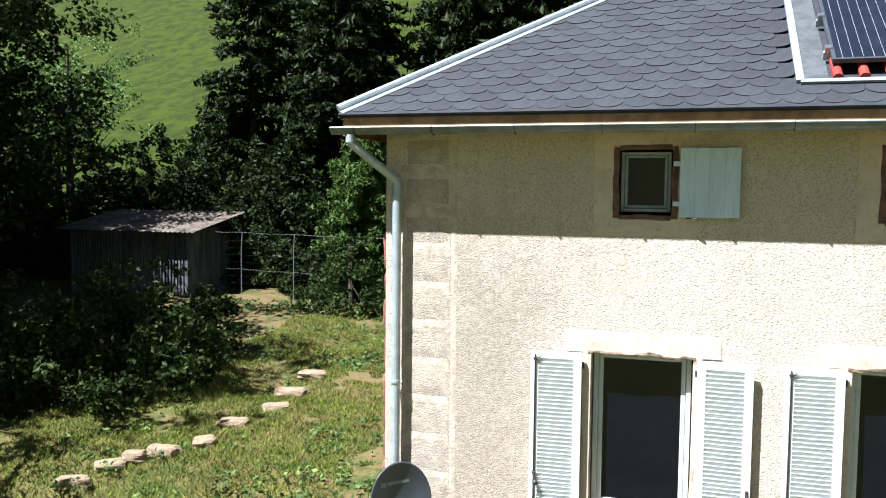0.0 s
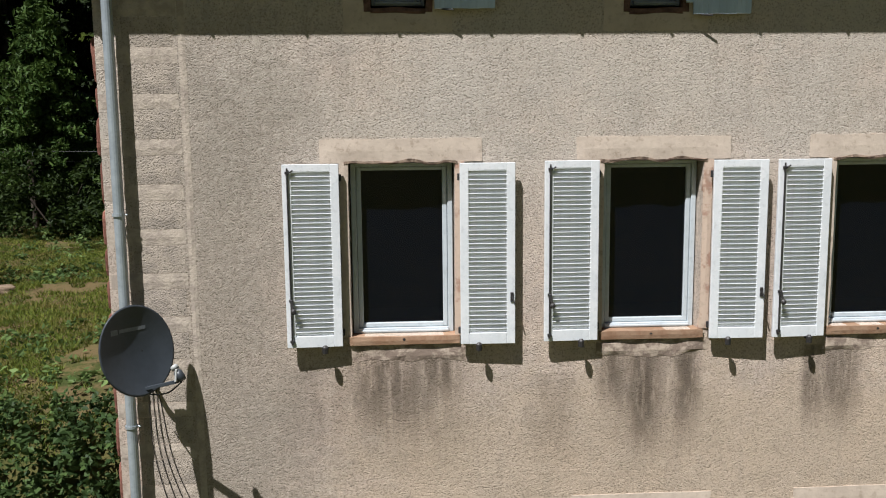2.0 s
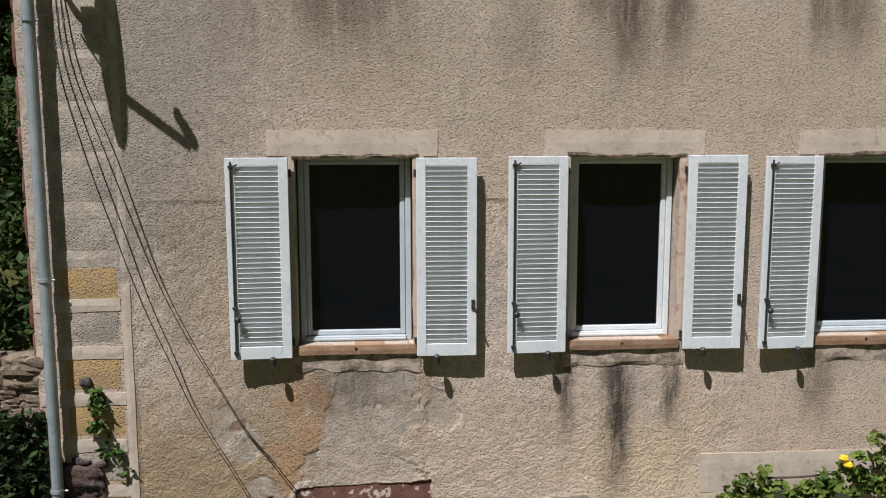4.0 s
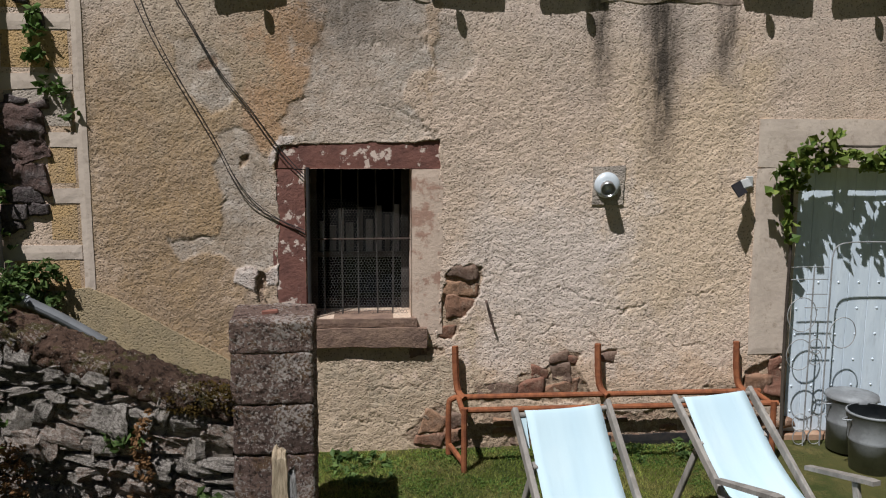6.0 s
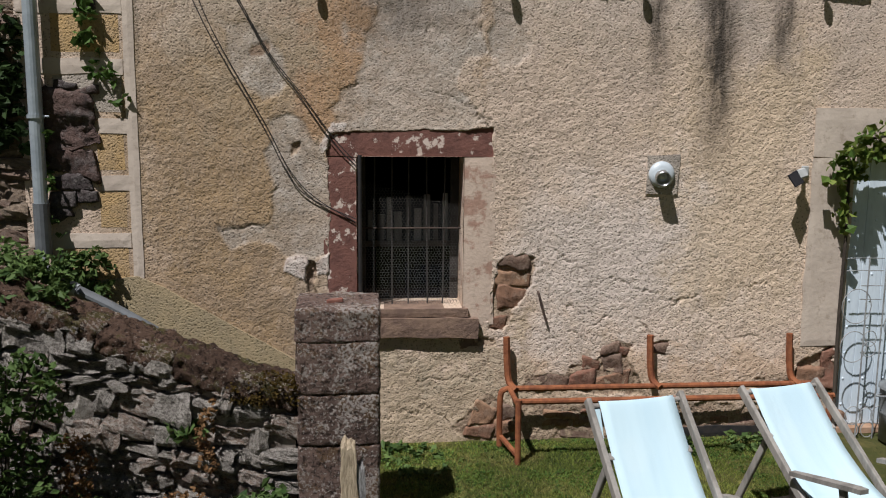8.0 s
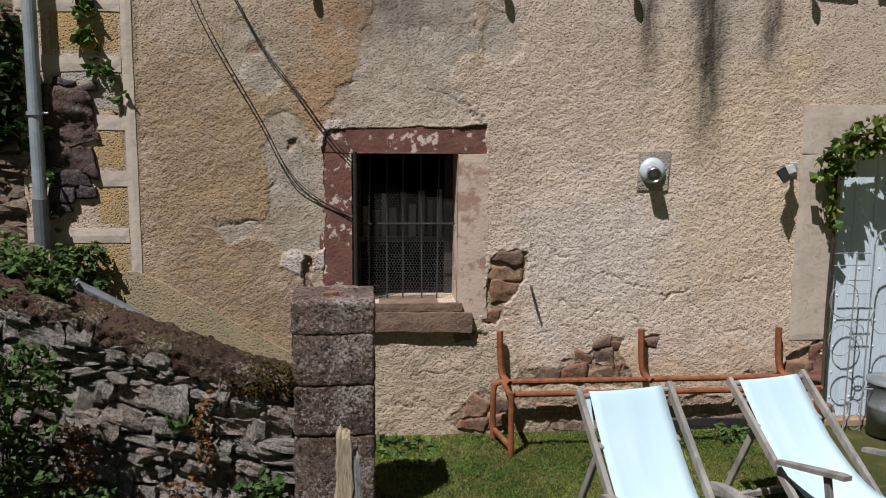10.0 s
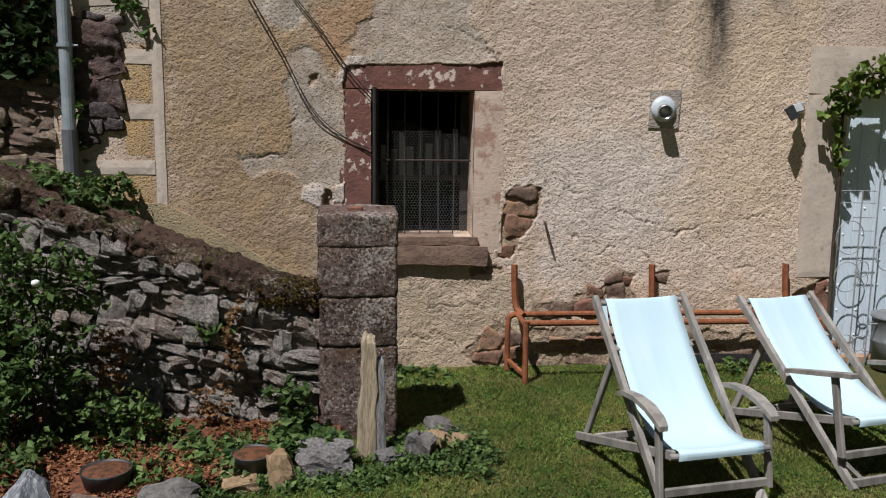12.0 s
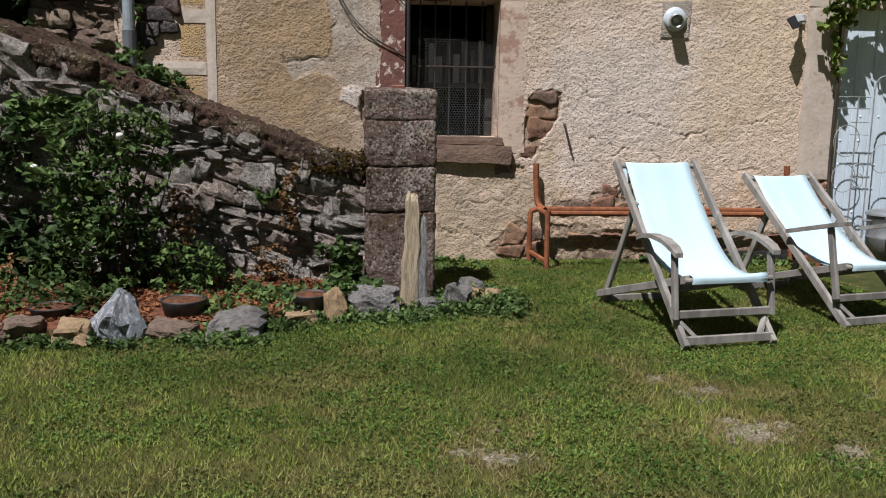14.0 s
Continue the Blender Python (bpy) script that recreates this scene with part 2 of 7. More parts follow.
def canvas_material():
    m = Mat("pale_aqua_canvas", 0.9)
    c = m.mix(m.ramp(m.noise(5, 3, 0.5, (1.0, 0.12, 0.12)), 0.4, 0.62), (0.50, 0.64, 0.69), (0.455, 0.60, 0.665))
    c = m.mix(m.op("MULTIPLY", m.ramp(m.noise(2.2, 5, 0.6), 0.52, 0.7), 0.25), c, (0.58, 0.68, 0.70))
    m.color(c).bump(m.noise(9, 3, 0.5, (1.0, 0.25, 0.25)), 0.006).bump(m.noise(420, 2, 0.5), 0.0006)
    return m.m


CANVAS = canvas_material()


def patchy_red():
    m = Mat("red_sandstone_with_flaking_limewash", 0.9)
    c = m.mix(m.ramp(m.noise(9, 6, 0.7), 0.4, 0.65), (0.20, 0.095, 0.075), (0.14, 0.068, 0.056))
    c = m.mix(m.ramp(m.noise(5.0, 7, 0.7), 0.555, 0.58), c, (0.60, 0.49, 0.42))
    m.color(c).bump(m.noise(45, 4, 0.6), 0.006)
    return m.m


PATCHY = patchy_red()
REDSTONE = REDSTONE.m


def rubble_material(name, tones, lichen=0.3, k=1.0, depth=0.006, pale=(0.37, 0.335, 0.315), edge=(0.47, 0.66)):
    m = Mat(name, 0.93)
    r = m.piece()
    c = m.mix(m.ramp(r, 0.2, 0.5), tones[0], tones[1])
    c = m.mix(m.ramp(r, 0.72, 0.76), c, tones[2])
    c = m.mix(m.op("MULTIPLY", m.ramp(m.noise(7 * k, 6, 0.7), 0.42, 0.66), 0.75), c, tuple(v * 0.42 for v in tones[0]))
    c = m.mix(m.op("MULTIPLY", m.ramp(m.noise(11 * k, 8, 0.85), *edge), lichen), c, pale)
    m.color(c).bump(m.noise(15 * k, 6, 0.75), depth).bump(m.noise(60 * k, 4, 0.65), depth * 0.3)
    return m.m


RUBBLE = rubble_material("schist_rubble", ((0.18, 0.157, 0.137), (0.31, 0.27, 0.23), (0.25, 0.172, 0.13)), 0.75, 1.0, 0.010, (0.52, 0.475, 0.42), (0.45, 0.56))


def lichen_stone(name, a, b, pale, cover=0.5, moss=None, k=1.3):
    m = Mat(name, 0.95)
    spots, dark = m.noise(38 * k, 6, 0.72), m.noise(22 * k, 5, 0.68)
    big = m.noise(4, 4, 0.65)
    c = m.mix(m.ramp(m.noise(5, 4, 0.6), 0.4, 0.6), a, b)
    c = m.mix(1.0, c, m.ramp(m.piece(), 0.0, 1.0, 0.8, 1.2), "MULTIPLY")
    if moss:
        c = m.mix(m.op("MULTIPLY", m.ramp(m.noise(7, 6, 0.75), 0.52, 0.6), 0.8), c, moss)
    c = m.mix(m.ramp(dark, 0.48, 0.40, 0.0, 0.85), c, tuple(v * 0.22 for v in a))
    c = m.mix(m.ramp(m.op("ADD", spots, m.op("MULTIPLY", m.op("SUBTRACT", big, 0.5), 0.6)), 1 - cover, 1.05 - cover, 0.0, 0.8), c, pale)
    m.color(c).bump(dark, 0.035).bump(spots, 0.018).bump(m.noise(120, 3, 0.6), 0.004)
    return m.m


COPING = lichen_stone("lichened_coping_stone", (0.09, 0.056, 0.04), (0.12, 0.074, 0.052), (0.32, 0.275, 0.235), 0.42, (0.07, 0.065, 0.02))
PIERSTONE = lichen_stone("lichened_pier_stone", (0.155, 0.105, 0.086), (0.20, 0.138, 0.112), (0.46, 0.415, 0.375), 0.47, (0.14, 0.085, 0.045), 1.6)
MORTAR = simple("grey_earth_mortar", (0.23, 0.20, 0.17), (0.12, 0.10, 0.085), 12, 0.95, 0.015, 40).m
WALLSTONE = rubble_material("exposed_brown_stone", ((0.23, 0.115, 0.08), (0.33, 0.20, 0.125), (0.22, 0.155, 0.12)), 0.35, 1.3, 0.009, (0.44, 0.34, 0.25))
CORNERRUBBLE = rubble_material("purple_corner_rubble", ((0.088, 0.07, 0.068), (0.125, 0.105, 0.10), (0.13, 0.085, 0.072)), 0.35, 0.9, 0.02)
SLATE = simple("blue_grey_shingle", (0.036, 0.038, 0.045), (0.027, 0.029, 0.035), 5, 0.8, 0.001, 120, piece=0.12).m


def glass_material():
    m = Mat("window_glass", 0.03)
    # Pane colour holds the unlit room's darkness and a trace of reflected sky blue.
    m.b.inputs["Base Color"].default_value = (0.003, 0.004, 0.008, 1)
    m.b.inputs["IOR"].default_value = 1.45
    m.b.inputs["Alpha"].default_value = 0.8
    return m.m


GLASS = glass_material()


def foliage(name, a, b, rough=0.55, dry=None):
    m = Mat(name, rough)
    r = m.island()
    c = m.mix(r, a, b)
    c = m.mix(m.op("MULTIPLY", m.ramp(m.noise(0.9, 3, 0.6), 0.4, 0.65), 0.5), c, tuple(v * 0.6 for v in a))
    if dry:
        c = m.mix(m.op("MULTIPLY", m.ramp(m.noise(2.1, 5, 0.7), 0.48, 0.62), 0.65), c, m.mix(r, tuple(v * 0.5 for v in dry), dry))
    m.color(c)
    m.b.inputs["Specular IOR Level"].default_value = 0.12
    tr = m.node("ShaderNodeBsdfTranslucent")
    m.put(tr.inputs["Color"], m.mix(0.5, c, b))
    mx = m.node("ShaderNodeMixShader")
    mx.inputs[0].default_value = 0.2
    m.t.links.new(m.b.outputs[0], mx.inputs[1])
    m.t.links.new(tr.outputs[0], mx.inputs[2])
    m.t.links.new(mx.outputs[0], m.t.nodes["Material Output"].inputs[0])
    return m.m


LEAF = foliage("green_leaves", (0.055, 0.11, 0.026), (0.15, 0.235, 0.065))
NEEDLE = foliage("spruce_needles", (0.032, 0.068, 0.015), (0.095, 0.15, 0.034))
# Near-black needles: shade at the wood's edge is put into the colour.
FIRLEAF = foliage("shade_dark_fir_needles", (0.006, 0.013, 0.004), (0.023, 0.038, 0.009))
DARKLEAF = foliage("dark_green_foliage", (0.026, 0.05, 0.018), (0.075, 0.12, 0.036))
# Darkened likewise, with the shade of wood and garden in the leaf colour.
WOODLEAF = foliage("shade_dark_wood_foliage", (0.011, 0.023, 0.006), (0.042, 0.065, 0.014))
ROSELEAF = foliage("rose_leaves", (0.03, 0.062, 0.018), (0.165, 0.24, 0.075))
# Leaf green darkened so that plants at the left end look shaded.
SHADELEAF = foliage("shade_dark_leaves", (0.018, 0.036, 0.013), (0.062, 0.10, 0.034))
VINE = foliage("vine_leaves", (0.05, 0.10, 0.02), (0.19, 0.235, 0.05))
GRASS = foliage("grass_blades", (0.045, 0.085, 0.012), (0.345, 0.38, 0.088), 0.65, (0.34, 0.28, 0.11))
TERRACEGRASS = foliage("terrace_grass", (0.045, 0.08, 0.012), (0.20, 0.225, 0.04), 0.7, (0.26, 0.20, 0.07))
CLOVER = foliage("clover_leaves", (0.024, 0.068, 0.013), (0.18, 0.27, 0.06), 0.65, (0.2, 0.19, 0.06))
DRY = foliage("dry_seed_stalks", (0.20, 0.11, 0.05), (0.30, 0.17, 0.08), 0.8)
MOSS = foliage("brown_moss", (0.05, 0.032, 0.008), (0.13, 0.085, 0.022), 0.9)
BARK = simple("tree_bark", (0.085, 0.07, 0.055), (0.05, 0.04, 0.033), 8, 0.95, 0.01, 40, stretch=(1, 1, 0.3)).m


WORN = ((3.28, -3.66, 0.17), (3.42, -3.6, 0.10), (3.12, -3.02, 0.09), (3.33, -3.2, 0.10), (3.6, -3.84, 0.10), (2.3, -3.6, 0.08), (2.26, -3.85, 0.12), (2.14, -3.76, 0.08), (4.0, -3.6, 0.12), (4.2, -3.3, 0.10))


def ground_material():
    m = Mat("lawn_and_hillside", 0.95)
    big, mid, fine = m.noise(0.7, 5, 0.65), m.noise(3.2, 6, 0.7), m.noise(30, 5, 0.7)
    c = m.mix(m.ramp(big, 0.38, 0.62), (0.038, 0.05, 0.013), (0.085, 0.078, 0.026))
    c = m.mix(m.op("MULTIPLY", m.ramp(mid, 0.5, 0.66), 0.6), c, (0.15, 0.12, 0.045))
    c = m.mix(m.op("MULTIPLY", m.ramp(fine, 0.5, 0.75), 0.6), c, (0.05, 0.08, 0.02))
    c = m.mix(m.op("MULTIPLY", m.ramp(m.noise(0.8, 5, 0.7), 0.44, 0.56), m.ramp(m.axis(1), 1.5, 2.5, 0.0, 0.8)), c, (0.13, 0.09, 0.045))
    c = m.mix(m.op("MULTIPLY", m.ramp(m.noise(6, 7, 0.8), 0.50, 0.64), m.ramp(m.axis(1), 1.5, 2.5, 0.0, 0.6)), c, (0.04, 0.055, 0.012))
    # worn sandy patches in the lawn
    d = m.op("ADD", m.op("MULTIPLY", m.op("SUBTRACT", mid, 0.5), 3.2), m.op("MULTIPLY", m.op("SUBTRACT", fine, 0.5), 2.4))
    for x, y, r in WORN:
        dx, dy = m.op("SUBTRACT", m.axis(0), x), m.op("SUBTRACT", m.axis(1), y)
        q = m.op("SQRT", m.op("ADD", m.op("MULTIPLY", dx, dx), m.op("MULTIPLY", m.op("MULTIPLY", dy, dy), 1.6)))
        c = m.mix(m.ramp(m.op("ADD", q, m.op("MULTIPLY", d, 0.3)), r * 0.1, r * 1.2, 0.65, 0.0), c, m.mix(m.ramp(m.noise(90, 5, 0.8), 0.42, 0.6), (0.12, 0.095, 0.065), (0.42, 0.365, 0.29)))
    m.color(c).bump(fine, 0.02).bump(mid, 0.04, 0.6)
    return m.m


GROUND = ground_material()
MEADOW = simple("sunny_meadow", (0.027, 0.040, 0.001), (0.012, 0.022, 0.001), 0.9, 0.9, 0.05, 6).m
LITTER = foliage("bark_litter", (0.15, 0.058, 0.028), (0.42, 0.20, 0.10), 0.85)
CHIPS = simple("red_bark_chips", (0.17, 0.066, 0.036), (0.075, 0.036, 0.023), 25, 0.95, 0.012, 60).m


# ---- mesh helpers ----
def part(name, bm, material, parent=None, label="", smooth=False):
    me = bpy.data.meshes.new(name)
    bm.to_mesh(me)
    bm.free()
    me.materials.append(material)
    if smooth:
        me.shade_smooth()
    ob = new(name, me)
    if parent is not None:
        ob.parent = parent
    if label:
        ob["label"] = label
    return ob


def raw(name, verts, faces, material, parent=None, smooth=False):
    me = bpy.data.meshes.new(name)
    me.from_pydata(verts, [], faces)
    me.materials.append(material)
    if smooth:
        me.shade_smooth()
    ob = new(name, me)
    if parent is not None:
        ob.parent = parent
    return ob


def empty(name, m=None):
    ob = new(name)
    if m is not None:
        ob.matrix_world = m
    return ob


def add_box(bm, x0, x1, y0, y1, z0, z1, bevel=0.0, m=None):
    r = bmesh.ops.create_cube(bm, size=1.0)
    vs = r["verts"]
    mat4 = Matrix.Translation(((x0 + x1) / 2, (y0 + y1) / 2, (z0 + z1) / 2)) @ Matrix.Diagonal((x1 - x0, y1 - y0, z1 - z0, 1))
    bmesh.ops.transform(bm, matrix=(m @ mat4) if m is not None else mat4, verts=vs)
    if bevel:
        es = {e for v in vs for e in v.link_edges}
        bmesh.ops.bevel(bm, geom=list(es), offset=bevel, segments=1, affect="EDGES", profile=0.6)
    return bm


def boxes(*rows, bevel=0.0):
    bm = bmesh.new()
    for r in rows:
        add_box(bm, *r, bevel=bevel)
    return bm


def add_bar(bm, a, b, w, d, bevel=0.003, up=(0, 1, 0)):
    """A squared bar from a to b, w wide across up x axis and d deep along up."""
    a, b = Vector(a), Vector(b)
    z = (b - a).normalized()
    x = Vector(up).cross(z).normalized()
    y = z.cross(x)
    m = Matrix((x, y, z)).transposed().to_4x4()
    m.translation = (a + b) / 2
    return add_box(bm, -w / 2, w / 2, -d / 2, d / 2, -(b - a).length / 2, (b - a).length / 2, bevel, m)


def bar(a, b, w, d, bevel=0.003, up=(0, 1, 0)):
    return add_bar(bmesh.new(), a, b, w, d, bevel, up)


def add_tube(bm, pts, r, n=10, r1=None, closed=True):
    """A round tube along points; r1: the radius at its end."""
    pts = [Vector(p) for p in pts]
    rings = []
    side = None
    for i, p in enumerate(pts):
        d = (pts[min(i + 1, len(pts) - 1)] - pts[max(i - 1, 0)]).normalized()
        if side is None:
            side = d.orthogonal().normalized()
        side = (side - d * side.dot(d)).normalized()
        other = d.cross(side)
        k = r if r1 is None else r + (r1 - r) * i / (len(pts) - 1)
        rings.append([bm.verts.new(p + (side * math.cos(a) + other * math.sin(a)) * k) for a in (2 * math.pi * j / n for j in range(n))])
    for p, q in zip(rings, rings[1:]):
        for j in range(n):
            bm.faces.new((p[j], p[(j + 1) % n], q[(j + 1) % n], q[j]))
    if closed:
        bm.faces.new(rings[0][::-1])
        bm.faces.new(rings[-1])
    return bm


def tube(pts, r, n=10, r1=None):
    return add_tube(bmesh.new(), pts, r, n, r1)


def curve_pts(pts, n=8):
    """Points along a smooth line through the given ones."""
    pts = [Vector(p) for p in pts]
    out = []
    for i in range(len(pts) - 1):
        p0, p1, p2, p3 = pts[max(i - 1, 0)], pts[i], pts[i + 1], pts[min(i + 2, len(pts) - 1)]
        for k in range(n):
            t = k / n
            out.append(0.5 * ((2 * p1) + (p2 - p0) * t + (2 * p0 - 5 * p1 + 4 * p2 - p3) * t * t + (3 * p1 - p0 - 3 * p2 + p3) * t ** 3))
    return out + [pts[-1]]


def add_lathe(bm, profile, n=24, m=None):
    rings = []
    for r, z in profile:
        ring = [Vector((r * math.cos(a), r * math.sin(a), z)) for a in (2 * math.pi * j / n for j in range(n))]
        rings.append([bm.verts.new(m @ v if m is not None else v) for v in ring])
    for p, q in zip(rings, rings[1:]):
        for j in range(n):
            bm.faces.new((p[j], p[(j + 1) % n], q[(j + 1) % n], q[j]))
    return bm


def stone_mesh(name, seed, rough=0.09, cuts=3, material=None, square=5.0):
    """A unit stone, 1 x 1 x 1 round its middle, uneven and chipped."""
    rng = random.Random(seed)
    bm = bmesh.new()
    bmesh.ops.create_cube(bm, size=1.0)
    bmesh.ops.subdivide_edges(bm, edges=bm.edges[:], cuts=cuts, use_grid_fill=True)
    off = Vector((rng.uniform(-50, 50), rng.uniform(-50, 50), rng.uniform(-50, 50)))
    for v in bm.verts:
        p = v.co.copy()
        q = Vector([math.copysign(abs(c * 2) ** 1.0, c) for c in p])
        length = (abs(q.x) ** square + abs(q.y) ** square + abs(q.z) ** square) ** (1 / square)
        p = q / length * 0.5
        p += noise.noise_vector(p * 1.6 + off) * rough * 1.3 + noise.noise_vector(p * 4.5 + off) * rough * 0.6
        v.co = p
    me = bpy.data.meshes.new(name)
    bm.to_mesh(me)
    bm.free()
    if material:
        me.materials.append(material)
    return me


def rough_block(name, sx, sy, sz, seed, material, cell=0.02, rough=0.012, edge=0.02, fine=0.4):
    """A worn block sx x sy x sz round its middle, its faces uneven in true metres."""
    n = [max(2, round(s / cell)) for s in (sx, sy, sz)]
    half = (sx / 2, sy / 2, sz / 2)
    off = Vector((seed * 7.31 % 90, seed * 3.77 % 90, seed * 1.93 % 90))
    index, verts, faces = {}, [], []

    def vert(k):
        if k not in index:
            p = Vector([-half[i] + 2 * half[i] * k[i] / n[i] for i in range(3)])
            q = Vector([max(-half[i] + edge, min(half[i] - edge, p[i])) for i in range(3)])
            d = p - q
            d = d.normalized() if d.length > 1e-6 else Vector((0, 0, 1))
            k1 = noise.noise(p * 4 + off) + 0.6 * noise.noise(p * 11 + off)
            k2 = noise.noise(p * 30 + off) + 0.6 * noise.noise(p * 62 + off)
            index[k] = len(verts)
            verts.append(q + d * (edge + rough * (k1 + fine * k2)))
        return index[k]

    for ax in range(3):
        u, v = (ax + 1) % 3, (ax + 2) % 3
        for side in (0, n[ax]):
            for i in range(n[u]):
                for j in range(n[v]):
                    ring = []
                    for du, dv in ((0, 0), (1, 0), (1, 1), (0, 1)):
                        k = [0, 0, 0]
                        k[ax], k[u], k[v] = side, i + du, j + dv
                        ring.append(vert(tuple(k)))
                    faces.append(ring if side else ring[::-1])
    me = bpy.data.meshes.new(name)
    me.from_pydata([tuple(v) for v in verts], [], faces)
    me.materials.append(material)
    me.shade_smooth()
    return me


def leaf_cloud(name, centres, size, material, parent=None, spread=0.25, per=30, seed=1, flat=0.4, long=1.6, droop=0.0):
    """Many small leaves round the centres, each a folded diamond of two triangles."""
    rng = np.random.default_rng(seed)
    c = np.repeat(np.array([tuple(p) for p in centres], float), per, axis=0)
    n = len(c)
    d = rng.normal(0, 1, (n, 3))
    d /= np.linalg.norm(d, axis=1)[:, None]
    c = c + d * (spread * rng.random((n, 1)) ** 0.6) * np.array((1, 1, 0.75))
    ax = rng.normal(0, 1, (n, 3)) + np.array((0, 0, -droop))
    ax[:, 2] *= flat + droop
    ax /= np.linalg.norm(ax, axis=1)[:, None]
    sd = np.cross(ax, rng.normal(0, 1, (n, 3)))
    sd /= np.linalg.norm(sd, axis=1)[:, None]
    s = size * (0.6 + 0.8 * rng.random((n, 1)))
    nrm = np.cross(ax, sd)
    v = np.stack((c - ax * s * long / 2, c + sd * s / 2 + nrm * s * 0.15, c + ax * s * long / 2, c - sd * s / 2 + nrm * s * 0.15), 1).reshape(-1, 3)
    k = np.arange(n)[:, None] * 4
    f = np.concatenate((k + np.array([[0, 1, 2]]), k + np.array([[0, 2, 3]])), 1).reshape(-1, 3)
    return raw(name, v.tolist(), f.tolist(), material, parent)


# ---- ground ----
def lawn_z(x, y):
    return -0.03 * max(0.0, -(y + 2.0)) if y > -30 else -0.84 + 0.22 * max(0.0, -y - 60)


def hill_z(y):
    return float(np.interp(y, (-1.4, -0.2, 0.4, 1.8, 3.0, 14, 22, 26, 34, 60, 130, 500), (1.5, 2.3, 3.2, 5.3, 5.55, 5.75, 5.95, 6.8, 9.5, 22, 62, 120)))


def ramp_z(x):
    return float(np.interp(x, (-3.0, -0.8, 0.2, 0.6, 1.75), (1.9, 1.5, 1.04, 0.76, 0.0)))


def ground_z(x, y):
    if y < -1.3 and x > -6:
        return lawn_z(x, y)
    if 0.1 < x < 12.0 and 0.2 < y < 8.9:
        return -0.6
    if x > 1.76:
        return lawn_z(x, y) if y < 0.3 else hill_z(y)
    if y < 0.2 and x > -0.85:
        return ramp_z(x)
    if y < -1.3:
        return lawn_z(x, y) + (hill_z(-1.4) - 0.0) * min(1.0, (-6 - x) / 6)
    side = min(1.0, max(0.0, (-0.85 - x) / 0.6))
    h = hill_z(y)
    return h if y > 0.2 else ramp_z(x) * (1 - side) + h * side


def surface_z(x, y):
    """The ground with its small unevenness."""
    far = min(1.0, max(0.03, (abs(x - 3) + abs(y + 2) - 8) / 14))
    z = ground_z(x, y) + noise.noise(Vector((x * 0.6, y * 0.6, 3.0))) * 0.35 * far * (1 if y > -9 else 0.2)
    return z + noise.noise(Vector((x * 4, y * 4, 0))) * 0.012


def build_ground():
    xs = sorted(set([-600, -400, -250, -150, -100, -70, -50, -40] + [v * 1.0 for v in range(-32, -8)] + [-8 + 0.4 * i for i in range(13)]
                    + [-2.8 + 0.1 * i for i in range(90)] + [1.74, 1.78, -0.84, -0.86] + [6.5 + i for i in range(12)] + [20, 26, 35, 50, 80, 150, 300, 600]))
    ys = sorted(set([-600, -400, -250, -150, -100, -70, -50, -35, -25, -18, -14, -11, -9] + [-8 + 0.25 * i for i in range(12)]
                    + [-5 + 0.1 * i for i in range(52)] + [-1.31, -1.29, 0.19, 0.21] + [0.4 + 0.3 * i for i in range(20)]
                    + [6.5 + 0.75 * i for i in range(28)] + [28, 30, 33, 37, 42, 50, 60, 75, 95, 130, 200, 320, 500]))
    verts = []
    for y in ys:
        for x in xs:
            verts.append((x, y, surface_z(x, y)))
    n = len(xs)
    faces = [(j * n + i, j * n + i + 1, (j + 1) * n + i + 1, (j + 1) * n + i) for j in range(len(ys) - 1) for i in range(n - 1)]
    ob = raw("ground", verts, faces, GROUND, smooth=True)
    ob.data.materials.append(MEADOW)
    for p in ob.data.polygons:
        p.material_index = 1 if p.center.y > 25 else 0
    tagged(ob, "mown lawn rising into a grassy hillside", "ground", kind="structure")


build_ground()

# ---- house shell ----
TOP_Z, X0, X1, DEPTH, THICK = 10.40, -0.10, 12.1, 9.0, 0.45
WIN_T = ((1.97, 2.89), (4.20, 5.09), (6.29, 7.2))
WIN_F = ((1.95, 2.88), (4.15, 5.05), (6.25, 7.15))
SMALL = ((2.17, 2.68), (4.39, 4.89))
OPENINGS = ([(a, b, 6.68, 8.21) for a, b in WIN_T] + [(a, b, 3.42, 4.94) for a, b in WIN_F]
            + [(a, b, 9.49, 10.11) for a, b in SMALL] + [(2.08, 2.82, 0.99, 2.05), (5.64, 6.75, 0.02, 2.06)])


